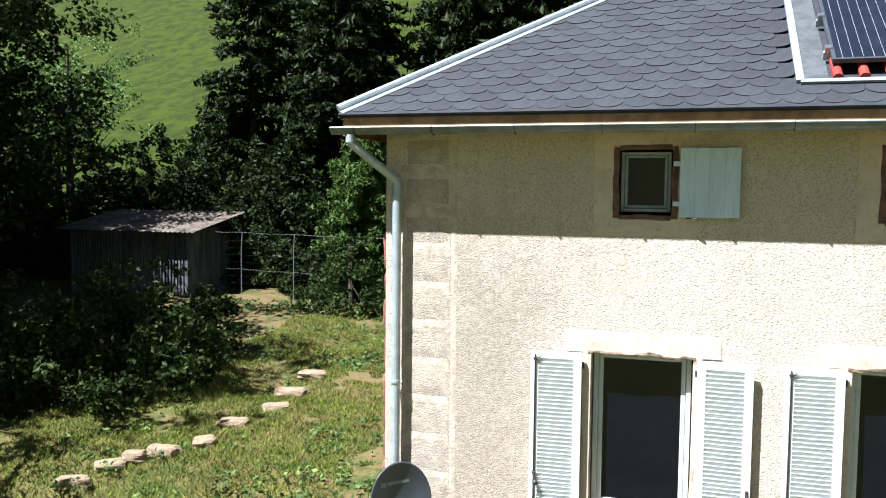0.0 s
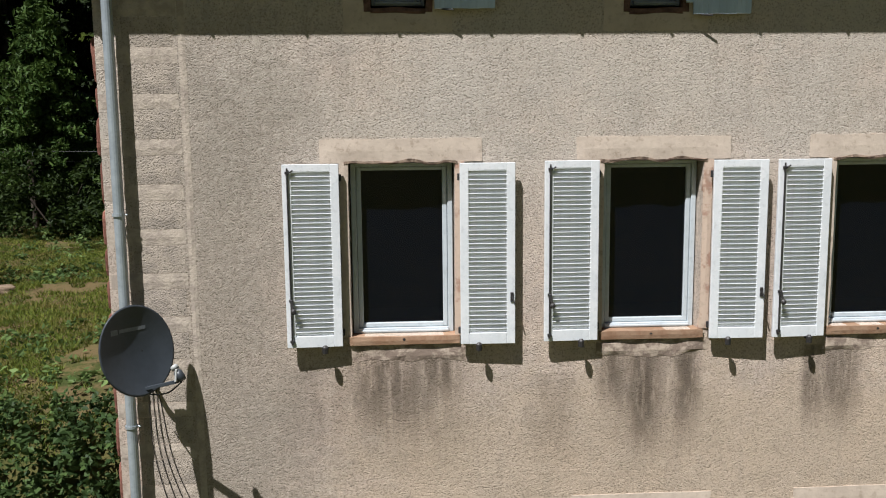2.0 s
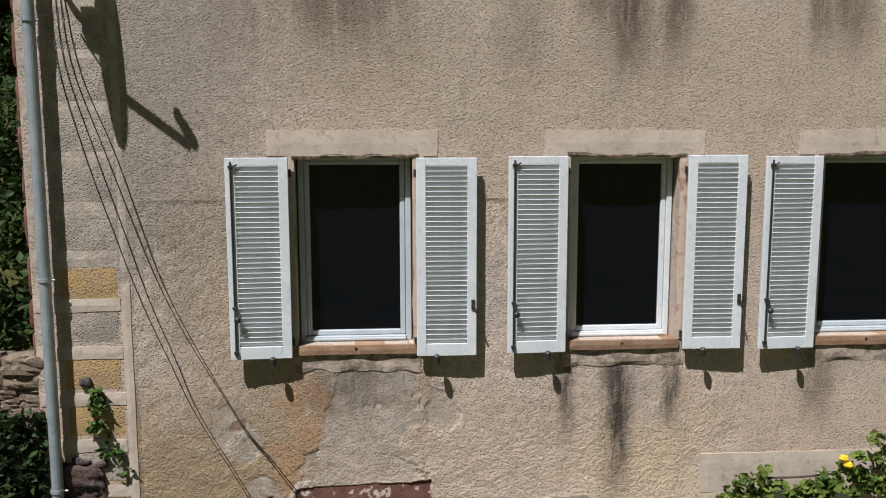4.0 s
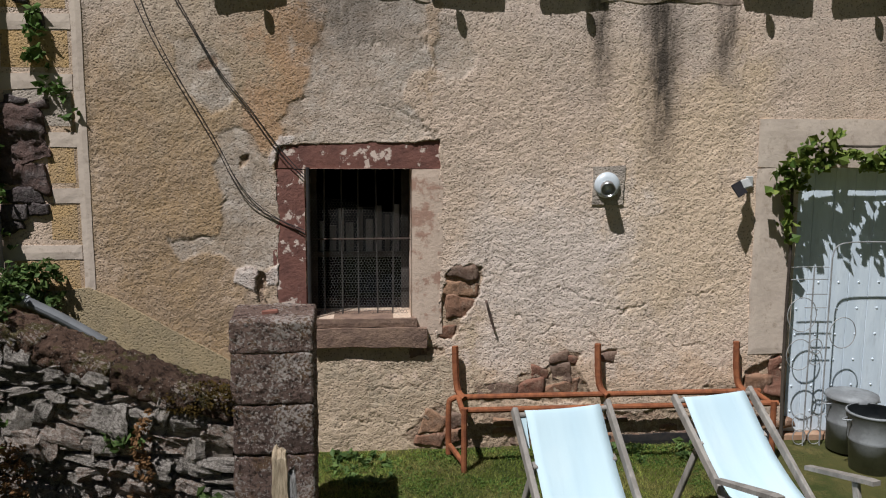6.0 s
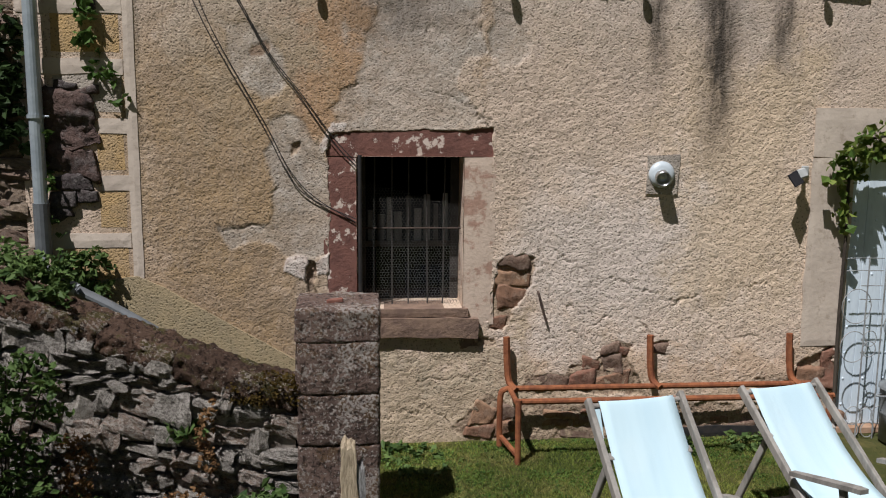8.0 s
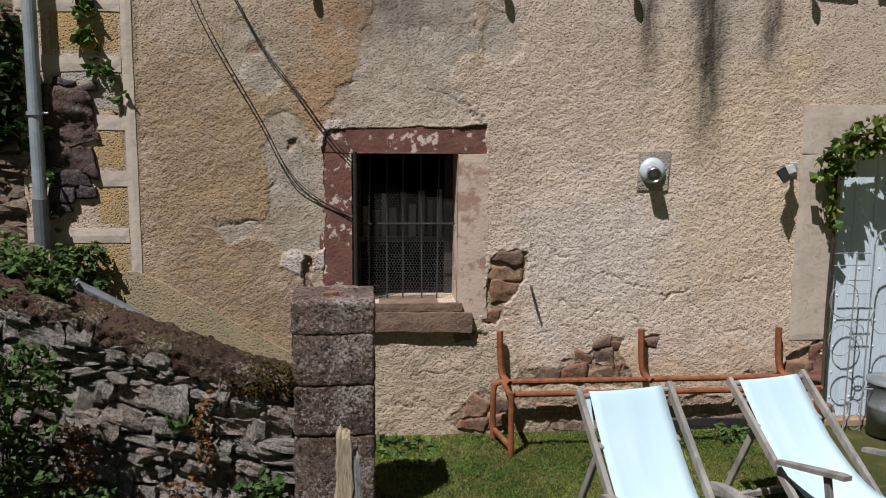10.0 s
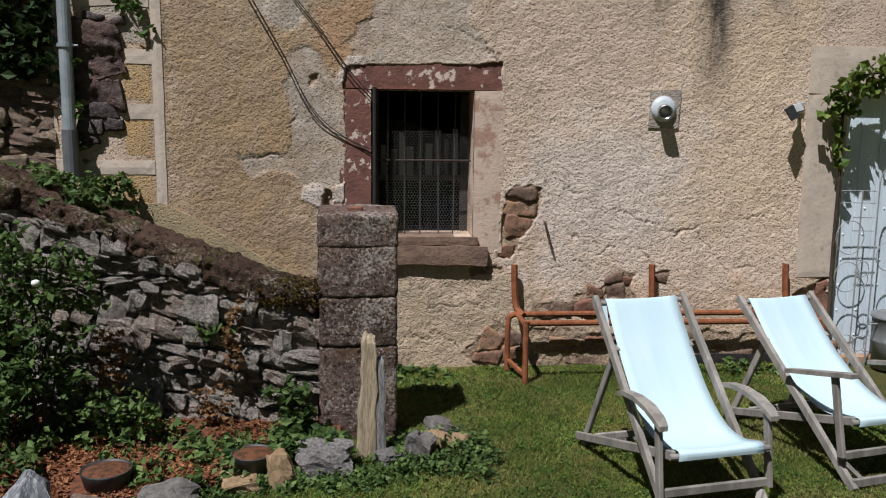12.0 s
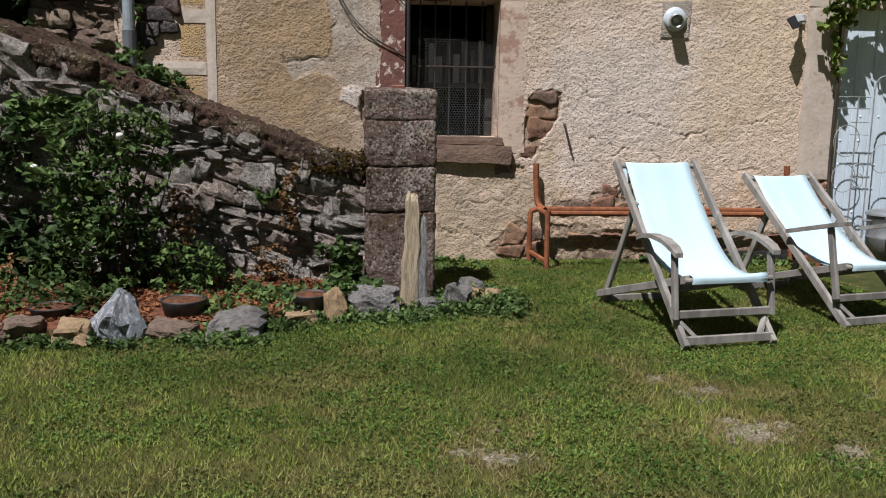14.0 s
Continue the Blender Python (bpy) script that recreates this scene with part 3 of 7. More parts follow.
# the old lower coat: where it was patched, limewashed, cut for dressed stone or has fallen off
COAT = (0.645, 5.64, -0.05, 4.6)
PATCHES = (
    ("mortar", 0.004, ((2.3, 3.27), (2.16, 2.83), (2.1, 2.58), (2.0, 2.48), (1.91, 2.37), (1.93, 2.2), (3.01, 2.27), (2.89, 2.34), (2.78, 2.51), (2.85, 2.7), (2.97, 2.77), (2.91, 2.92), (2.89, 3.28))),
    ("mortar", 0.008, ((3.0, 3.03), (3.23, 3.01), (3.28, 2.74), (3.08, 2.65), (2.97, 2.75))),
    ("mortar", 0.005, ((1.48, 2.31), (1.65, 2.35), (1.78, 2.26), (1.89, 2.07), (1.91, 1.94), (1.9, 1.4), (1.62, 1.32), (1.47, 1.44), (1.21, 1.44), (1.14, 1.56), (1.25, 1.6), (1.48, 1.61), (1.52, 1.82), (1.49, 2.05))),
    ("mortar", 0.003, ((1.2, 2.95), (1.42, 2.9), (1.6, 2.7), (1.62, 2.5), (1.45, 2.42), (1.3, 2.6))),
    ("limewash", -0.007, ((1.58, 1.34), (1.74, 1.38), (1.77, 1.24), (1.75, 1.17), (1.58, 1.23))),
    ("limewash", -0.005, ((1.79, 1.33), (1.9, 1.4), (2.07, 1.42), (2.07, 1.34), (1.93, 1.24), (1.82, 1.22))),
    ("limewash", -0.004, ((1.9, 2.28), (2.0, 2.27), (1.96, 2.19), (1.92, 2.12), (1.87, 2.06), (1.85, 2.13))),
    ("bare", 0.012, ((3.25, 0.35), (3.31, 0.48), (3.43, 0.51), (3.61, 0.49), (3.64, 0.59), (3.83, 0.65), (3.98, 0.72), (4.09, 0.69), (4.04, 0.56), (4.15, 0.35))),
    ("bare", 0.012, ((2.76, 0.11), (2.9, 0.23), (3.02, 0.3), (3.23, 0.28), (4.01, 0.25), (5.5, 0.24), (5.5, -0.05), (2.86, -0.05))),
    ("bare", 0.022, ((3.05, 1.29), (3.13, 1.36), (3.33, 1.33), (3.3, 1.15), (3.2, 0.99), (3.13, 0.83), (3.02, 0.84), (3.02, 1.07))),
    ("bare", 0.012, ((2.8, 0.76), (3.07, 0.78), (3.08, 0.72), (2.82, 0.69))),
    ("bare", 0.03, ((5.31, 0.54), (5.48, 0.6), (5.62, 0.7), (5.64, 0.32), (5.32, 0.32))),
    ("bare", 0.012, ((4.2, 0.71), (4.33, 0.72), (4.35, 0.68), (4.23, 0.62))),
    ("bare", 0.012, ((5.02, 0.40), (5.15, 0.42), (5.3, 0.38), (5.2, 0.33))),
    ("bare", 0.02, ((1.42, 2.76), (1.52, 2.78), (1.52, 2.71), (1.43, 2.7))),
    ("bare", 0.016, ((1.64, 2.13), (1.74, 2.14), (1.72, 2.07), (1.65, 2.06))),
    ("bare", 0.03, ((1.76, 1.36), (1.81, 1.36), (1.82, 1.12), (1.85, 1.0), (1.78, 1.0), (1.75, 1.2))),
    ("cut", 0.07, ((1.90, 2.0), (1.90, 2.2), (2.2, 2.215), (2.5, 2.235), (2.8, 2.23), (3.02, 2.25), (3.02, 2.0))),
    ("cut", 0.07, ((1.90, 0.95), (1.90, 2.1), (2.12, 2.1), (2.12, 0.95))),
    ("cut", 0.07, ((2.78, 0.9), (2.78, 2.1), (3.01, 2.1), (3.01, 0.9))))
CRACKS = (
    ((2.63, 2.49), (2.74, 2.43), (2.82, 2.34), (3.01, 2.27)), ((2.89, 3.03), (2.92, 2.84), (2.95, 2.7)), ((2.1, 2.58), (2.01, 2.5), (1.91, 2.39)),
    ((2.1, 0.77), (2.38, 0.755), (2.62, 0.765), (3.06, 0.76)), ((3.54, 0.8), (3.67, 0.84), (3.87, 0.92)), ((4.03, 0.96), (4.18, 0.89), (4.28, 0.81), (4.49, 0.83)),
    ((3.9, 1.18), (4.02, 1.14), (4.23, 1.06), (4.36, 1.04)), ((4.56, 1.05), (4.65, 0.89), (4.72, 0.8), (4.95, 0.78)), ((5.4, 0.83), (5.48, 0.87), (5.58, 0.94), (5.6, 1.04)),
    ((1.14, 1.56), (1.25, 1.59), (1.36, 1.62)), ((0.69, 4.2), (0.9, 4.16), (1.03, 4.23)), ((1.15, 4.09), (1.32, 4.06)), ((1.82, 3.48), (1.95, 3.37)),
    ((2.92, 2.96), (2.99, 3.03), (3.17, 3.05)), ((2.36, 2.92), (2.54, 2.9), (2.65, 2.87)), ((2.6, 2.5), (2.76, 2.47)), ((2.35, 0.46), (2.55, 0.44), (2.7, 0.47), (2.86, 0.45)),
    ((2.3, 0.2), (2.5, 0.26), (2.65, 0.22), (2.78, 0.14)), ((4.3, 1.0), (4.45, 1.06), (4.6, 1.1)), ((3.62, 0.99), (3.7, 0.95), (3.8, 0.96)), ((1.46, 1.62), (1.51, 1.79), (1.54, 1.9)),
    ((3.35, 1.42), (3.5, 1.36), (3.62, 1.34)), ((4.75, 1.15), (4.95, 1.12), (5.1, 1.15)))


def value_noise(x, z, seed):
    """Smooth noise from -1 to 1 over arrays."""
    i, j = np.floor(x), np.floor(z)
    u, v = x - i, z - j
    u, v = u * u * (3 - 2 * u), v * v * (3 - 2 * v)

    def at(a, b):
        q = np.sin(a * 127.1 + b * 311.7 + seed * 74.7) * 43758.5453
        return 2 * (q - np.floor(q)) - 1

    return (at(i, j) * (1 - u) + at(i + 1, j) * u) * (1 - v) + (at(i, j + 1) * (1 - u) + at(i + 1, j + 1) * u) * v


def layered(x, z, seed, octaves=4, gain=0.55):
    out, k = 0.0, 1.0
    for o in range(octaves):
        out = out + k * value_noise(x * 2 ** o + 3.1 * o, z * 2 ** o - 1.7 * o, seed + o)
        k *= gain
    return out


def edge_distance(x, z, pts, closed):
    """Distance to a line of points, the side above it, and, for a closed one, what lies inside."""
    best, above, inside = np.full(x.shape, 9.0), np.zeros(x.shape), np.zeros(x.shape, bool)
    n = len(pts)
    for k in range(n if closed else n - 1):
        (ax, az), (bx, bz) = pts[k], pts[(k + 1) % n]
        h = np.clip(((x - ax) * (bx - ax) + (z - az) * (bz - az)) / ((bx - ax) ** 2 + (bz - az) ** 2), 0, 1)
        d = np.hypot(x - ax - h * (bx - ax), z - az - h * (bz - az))
        near = d < best
        above = np.where(near, z - az - h * (bz - az), above)
        best = np.where(near, d, best)
        if closed and bz != az:
            inside ^= ((az > z) != (bz > z)) & (x < (bx - ax) * (z - az) / (bz - az) + ax)
    return best, above, inside


def coat_relief(x, z):
    """Depth of the old coat behind the wall's plane, and its layers."""
    wx = x + 0.030 * layered(x * 5, z * 5, 11, 5, 0.6)
    wz = z + 0.030 * layered(x * 5, z * 5, 23, 5, 0.6)
    masks = {k: np.zeros(x.shape) for k in ("mortar", "limewash", "bare", "cut")}
    low = np.clip((1.2 - z) / 0.8, 0, 1)
    y = 0.004 + 0.005 * layered(x * 1.7, z * 1.7, 3, 3) + 0.0022 * layered(x * 9, z * 9, 7, 3) + 0.003 * low * layered(x * 6, z * 8, 41, 4, 0.6)
    lump = 0.0026 * value_noise(x * 54, z * 56, 5) + 0.0012 * value_noise(x * 84, z * 88, 6)
    for kind, depth, pts in PATCHES:
        ox, oz = [p[0] for p in pts], [p[1] for p in pts]
        sel = (x > min(ox) - 0.15) & (x < max(ox) + 0.15) & (z > min(oz) - 0.15) & (z < max(oz) + 0.15)
        small = {"cut": 0.45, "limewash": 0.8}.get(kind, 1.2)
        px, pz = x[sel] + (wx[sel] - x[sel]) * small, z[sel] + (wz[sel] - z[sel]) * small
        d, _, inside = edge_distance(px, pz, pts, True)
        sd = np.where(inside, -d, d)
        soft = 0.03 if kind == "mortar" else 0.008
        k = np.clip(0.5 - sd / soft, 0, 1)
        y[sel] += depth * k if kind in ("mortar", "limewash") else (depth + 0.007 * layered(px * 14, pz * 18, 9, 3) - y[sel]) * k
        # the broken coat stands off a little above what has fallen
        if depth > 0.02:
            y[sel] -= 0.003 * np.exp(-d / 0.03) * (~inside)
        masks[kind][sel] = np.maximum(masks[kind][sel], k)
    for pts in CRACKS:
        ox, oz = [p[0] for p in pts], [p[1] for p in pts]
        sel = (x > min(ox) - 0.1) & (x < max(ox) + 0.1) & (z > min(oz) - 0.1) & (z < max(oz) + 0.1)
        d, above, _ = edge_distance(wx[sel] + 0.9 * (wx[sel] - x[sel]), wz[sel] + 0.9 * (wz[sel] - z[sel]), pts, False)
        w = 0.0034 * (1.0 + 0.9 * value_noise(x[sel] * 9, z[sel] * 9, 2))
        y[sel] += 0.009 * np.clip(1.5 - d / np.maximum(w, 0.002), 0, 1) - 0.002 * np.exp(-d / 0.02) * (above > 0)
    calm = 1 - 0.75 * np.maximum(masks["limewash"], masks["cut"]) - 0.4 * masks["mortar"]
    return y + lump * calm, masks


def coat_lines(stops, step):
    out = [stops[0]]
    for a, b in zip(stops, stops[1:]):
        n = max(1, round((b - a) / step(a)))
        out += [a + (b - a) * (k + 1) / n for k in range(n)]
    return np.array(out)


def build_front_wall():
    z0 = -0.3
    xs = sorted({X0, X1, *COAT[:2], *[v for o in OPENINGS for v in o[:2]]})
    zs = sorted({z0, TOP_Z, *COAT[2:], *[v for o in OPENINGS for v in o[2:]]})
    bm = bmesh.new()
    cache = {}

    def vert(*p):
        k = tuple(round(c, 4) for c in p)
        if k not in cache:
            cache[k] = bm.verts.new(p)
        return cache[k]

    for xa, xb in zip(xs, xs[1:]):
        for za, zb in zip(zs, zs[1:]):
            cx, cz = (xa + xb) / 2, (za + zb) / 2
            if any(o[0] < cx < o[1] and o[2] < cz < o[3] for o in OPENINGS):
                continue
            bm.faces.new([vert(*p) for p in ((xa, 0, za), (xb, 0, za), (xb, 0, zb), (xa, 0, zb))])
            bm.faces.new([vert(*p) for p in ((xa, THICK, zb), (xb, THICK, zb), (xb, THICK, za), (xa, THICK, za))])
    for e in [e for e in bm.edges if len(e.link_faces) == 1]:
        a, b = e.verts
        if a.co.y < 0.01 and b.co.y < 0.01:
            f = e.link_faces[0]
            i = [l.vert for l in f.loops].index(a)
            nxt = f.loops[(i + 1) % len(f.loops)].vert
            p, q = (a, b) if nxt is b else (b, a)
            bm.faces.new((q, p, vert(p.co.x, THICK, p.co.z), vert(q.co.x, THICK, q.co.z)))
    plain = [f for f in bm.faces if all(v.co.y < 0.01 for v in f.verts)]
    bmesh.ops.delete(bm, geom=[f for f in plain if COAT[0] < f.calc_center_median().x < COAT[1] and COAT[2] < f.calc_center_median().z < COAT[3]], context="FACES_ONLY")
    bm.verts.index_update()
    verts, faces = [tuple(v.co) for v in bm.verts], [[v.index for v in f.verts] for f in bm.faces]
    bm.free()
    # the lower coat as a fine uneven sheet
    gx = coat_lines([x for x in xs if COAT[0] <= x <= COAT[1]], lambda a: 0.009)
    gz = coat_lines(sorted({z for z in zs if COAT[2] <= z <= COAT[3]} | {2.7}), lambda a: 0.009 if a < 2.6 else 0.018)
    x, z = [q.ravel() for q in np.meshgrid(gx, gz)]
    y, masks = coat_relief(x, z)
    rim = np.minimum(np.minimum(x - COAT[0], COAT[1] - x), np.minimum(z - COAT[2], COAT[3] - z))
    y = y * np.clip(rim / 0.03, 0, 1)
    base, n, m = len(verts), len(gx), len(gz)
    j, i = [q.ravel() for q in np.meshgrid(np.arange(m - 1), np.arange(n - 1), indexing="ij")]
    cx, cz = (gx[i] + gx[i + 1]) / 2, (gz[j] + gz[j + 1]) / 2
    keep = np.ones(len(cx), bool)
    for o in OPENINGS:
        keep &= ~((o[0] < cx) & (cx < o[1]) & (o[2] < cz) & (cz < o[3]))
    k = base + (j * n + i)[keep]
    grid = np.stack((k, k + 1, k + n + 1, k + n), 1)
    verts += np.stack((x, y, z), 1).tolist()
    ob = raw("wall_front", verts, faces + grid.tolist(), PLASTER)
    ob.data.polygons.foreach_set("use_smooth", [False] * len(faces) + [True] * len(grid))
    for name in ("mortar", "limewash", "bare"):
        ob.data.attributes.new(name, "FLOAT", "POINT").data.foreach_set("value", np.concatenate((np.zeros(base), masks[name])).astype(np.float32))
    return tagged(ob, "weathered beige roughcast house wall, patched, cracked and stained", "wall", kind="structure")


build_front_wall()
tagged(part("wall_left", boxes((X0, X0 + THICK, THICK, DEPTH, -0.3, TOP_Z)), PLASTER), "roughcast gable side wall", "wall", kind="structure")
tagged(part("wall_right", boxes((X1 - THICK, X1, THICK, DEPTH, -0.3, TOP_Z)), PLASTER), "roughcast side wall", "wall", kind="structure")
tagged(part("wall_back", boxes((X0 + THICK, X1 - THICK, DEPTH - THICK, DEPTH, -0.3, TOP_Z)), PLASTER), "roughcast back wall", "wall", kind="structure")
# Inner floors, partition and ceiling are added; room shade is in their colour.
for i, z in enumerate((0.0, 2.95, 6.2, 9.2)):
    tagged(part(f"floor_{i}", boxes((X0 + THICK, X1 - THICK, THICK, DEPTH - THICK, z - 0.2, z)), DARKROOM), "indoor floor, coloured near-black for room shade", "floor", kind="structure")
tagged(part("wall_inner", boxes((X0 + THICK, X1 - THICK, 3.6, 3.7, 0.0, TOP_Z)), DARKROOM), "added partition wall, coloured near-black for room shade", "wall", kind="structure")
tagged(part("ceiling", boxes((X0 + THICK, X1 - THICK, THICK, DEPTH - THICK, TOP_Z - 0.1, TOP_Z)), DARKROOM), "attic ceiling, coloured near-black for room shade", "ceiling", kind="structure")


# ---- windows ----
def window(name, x0, x1, z0, z1, label, depth=0.15, f=0.045, s=0.042, top=0.03, material=PVC):
    """Plastic window set back in its opening."""
    w = tagged(empty(name), label, "window", kind="structure")
    y0, y1 = depth, depth + 0.06
    fr = part("window_frame", boxes((x0, x0 + f, y0, y1, z0, z1), (x1 - f, x1, y0, y1, z0, z1),
                                    (x0 + f, x1 - f, y0, y1, z1 - top, z1), (x0 + f, x1 - f, y0 - 0.02, y1, z0, z0 + f), bevel=0.004), material, w)
    part("drip_rail", boxes((x0 + f, x1 - f, y0 - 0.03, y0 - 0.018, z0 + 0.012, z0 + 0.03), bevel=0.003), material, w)
    a, b, c, d = x0 + f + 0.003, x1 - f - 0.003, z0 + f + 0.003, z1 - top - 0.003
    sash = part("sash", boxes((a, a + s, y0 + 0.012, y1 + 0.012, c, d), (b - s, b, y0 + 0.012, y1 + 0.012, c, d),
                              (a + s, b - s, y0 + 0.012, y1 + 0.012, d - top, d), (a + s, b - s, y0 + 0.012, y1 + 0.012, c, c + s), bevel=0.006), material, w)
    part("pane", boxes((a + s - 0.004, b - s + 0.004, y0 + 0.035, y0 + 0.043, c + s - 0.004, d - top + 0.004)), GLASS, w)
    return w


GREYFRAME = simple("weathered_grey_paint", (0.30, 0.33, 0.35), (0.22, 0.245, 0.265), 6, 0.6, 0.001, 40).m
for k, (a, b) in enumerate(WIN_T):
    window(f"window_{k + 1}", a + 0.012, b - 0.012, 6.68, 8.20, "white plastic casement window, room darkness coloured into its glass", depth=0.13)
for k, (a, b) in enumerate(WIN_F):
    # The middle one gets a whiter colour to look sunlit.
    window(f"window_{k + 4}", a + 0.012, b - 0.012, 3.42, 4.93, "white plastic casement window, room darkness coloured into its glass", depth=0.13, material=WHITE if k == 1 else PVC)
for k, (a, b) in enumerate(SMALL):
    window(f"window_{k + 7}", a + 0.03, b - 0.03, 9.53, 10.08, "small grey attic window, room darkness coloured into its glass", 0.07, 0.03, 0.028, 0.025, GREYFRAME)


# ---- window dressings ----
def uneven_slab(x0, x1, y0, y1, z0, z1, seed, amount=0.008, step=0.07):
    """A slab whose edges wander a little."""
    bm = bmesh.new()
    nx, nz = max(2, int((x1 - x0) / step)), max(2, int((z1 - z0) / step))
    grid = []
    for j in range(nz + 1):
        for i in range(nx + 1):
            x, z = x0 + (x1 - x0) * i / nx, z0 + (z1 - z0) * j / nz
            q = noise.noise_vector(Vector((x * 5, seed * 3.1, z * 5)))
            edge = i in (0, nx) or j in (0, nz)
            grid.append((x + (q.x * amount if i in (0, nx) else 0), y0 + (0.003 if edge else q.y * amount * 0.3), z + (q.z * amount if j in (0, nz) else 0)))
    vs = [bm.verts.new(p) for p in grid]
    n = nx + 1
    for j in range(nz):
        for i in range(nx):
            bm.faces.new((vs[j * n + i], vs[j * n + i + 1], vs[(j + 1) * n + i + 1], vs[(j + 1) * n + i]))
    r = bmesh.ops.extrude_edge_only(bm, edges=[e for e in bm.edges if e.is_boundary])
    for v in r["geom"]:
        if isinstance(v, bmesh.types.BMVert):
            v.co.y = y1
    return bm


SMOOTHPINK = simple("flaking_pink_limewash", (0.56, 0.44, 0.35), (0.38, 0.24, 0.18), 5, 0.9, 0.004, 40, lo=0.5, hi=0.6).m
APRON = simple("stained_sill_apron", (0.47, 0.385, 0.31), (0.24, 0.185, 0.15), 7, 0.9, 0.006, 40, lo=0.42, hi=0.56).m


EDGESTONE = simple("crumbling_edge_stone", (0.30, 0.225, 0.17), (0.12, 0.085, 0.065), 14, 0.95, 0.012, 50, lo=0.42, hi=0.56).m


REDEDGE = simple("dark_red_edge_stone", (0.17, 0.10, 0.08), (0.09, 0.055, 0.045), 12, 0.95, 0.008, 50).m


def dressing(x0, x1, z0, z1, lx0, lx1, seed):
    d = tagged(empty("window_surround"), "pale plastered lintel and worn stone sill", "window trim", kind="structure")
    part("lintel", uneven_slab(lx0, lx1, -0.010, 0.02, z1, z1 + 0.20, seed), SMOOTH, d)
    part("jamb", uneven_slab(x0 - 0.075, x0, -0.012, 0.03, z0, z1, seed + 1), SMOOTH, d)
    part("jamb", uneven_slab(x1, x1 + 0.085, -0.012, 0.03, z0, z1, seed + 2, 0.014, 0.05), SMOOTHPINK, d, "eroded brownish jamb")
    part("worn_edge", uneven_slab(x0 - 0.03, x1 + 0.04, -0.017, 0.05, z1 - 0.014, z1 + 0.012, seed + 5, 0.03, 0.025), EDGESTONE, d, "crumbling dark brown lintel edge")
    part("sill", uneven_slab(x0 - 0.02, x1 + 0.03, -0.03, 0.17, z0 - 0.075, z0, seed + 3, 0.006), SILLSTONE, d, "worn reddish stone sill")
    part("apron", uneven_slab(x0 - 0.04, x1 + 0.08, -0.005, 0.03, z0 - 0.22, z0 - 0.078, seed + 4, 0.05, 0.03), APRON, d)
    bm = bmesh.new()
    add_lathe(bm, ((0.0, -0.035), (0.012, -0.035), (0.014, 0.0), (0.0, 0.0)), 8, pose((x0 + x1) / 2, -0.03, z0 - 0.03, 90, 0, 0))
    part("bolt", bm, IRON, d)
    return d


for k, (a, b) in enumerate(WIN_T):
    dressing(a, b, 6.68, 8.21, a - 0.24, b + 0.24, k * 7)
for k, (a, b) in enumerate(WIN_F):
    dressing(a, b, 3.42, 4.94, a - 0.21, b + 0.20, 40 + k * 7)


# ---- louvred shutters ----
SHUT_W, SHUT_H = 0.48, 1.59


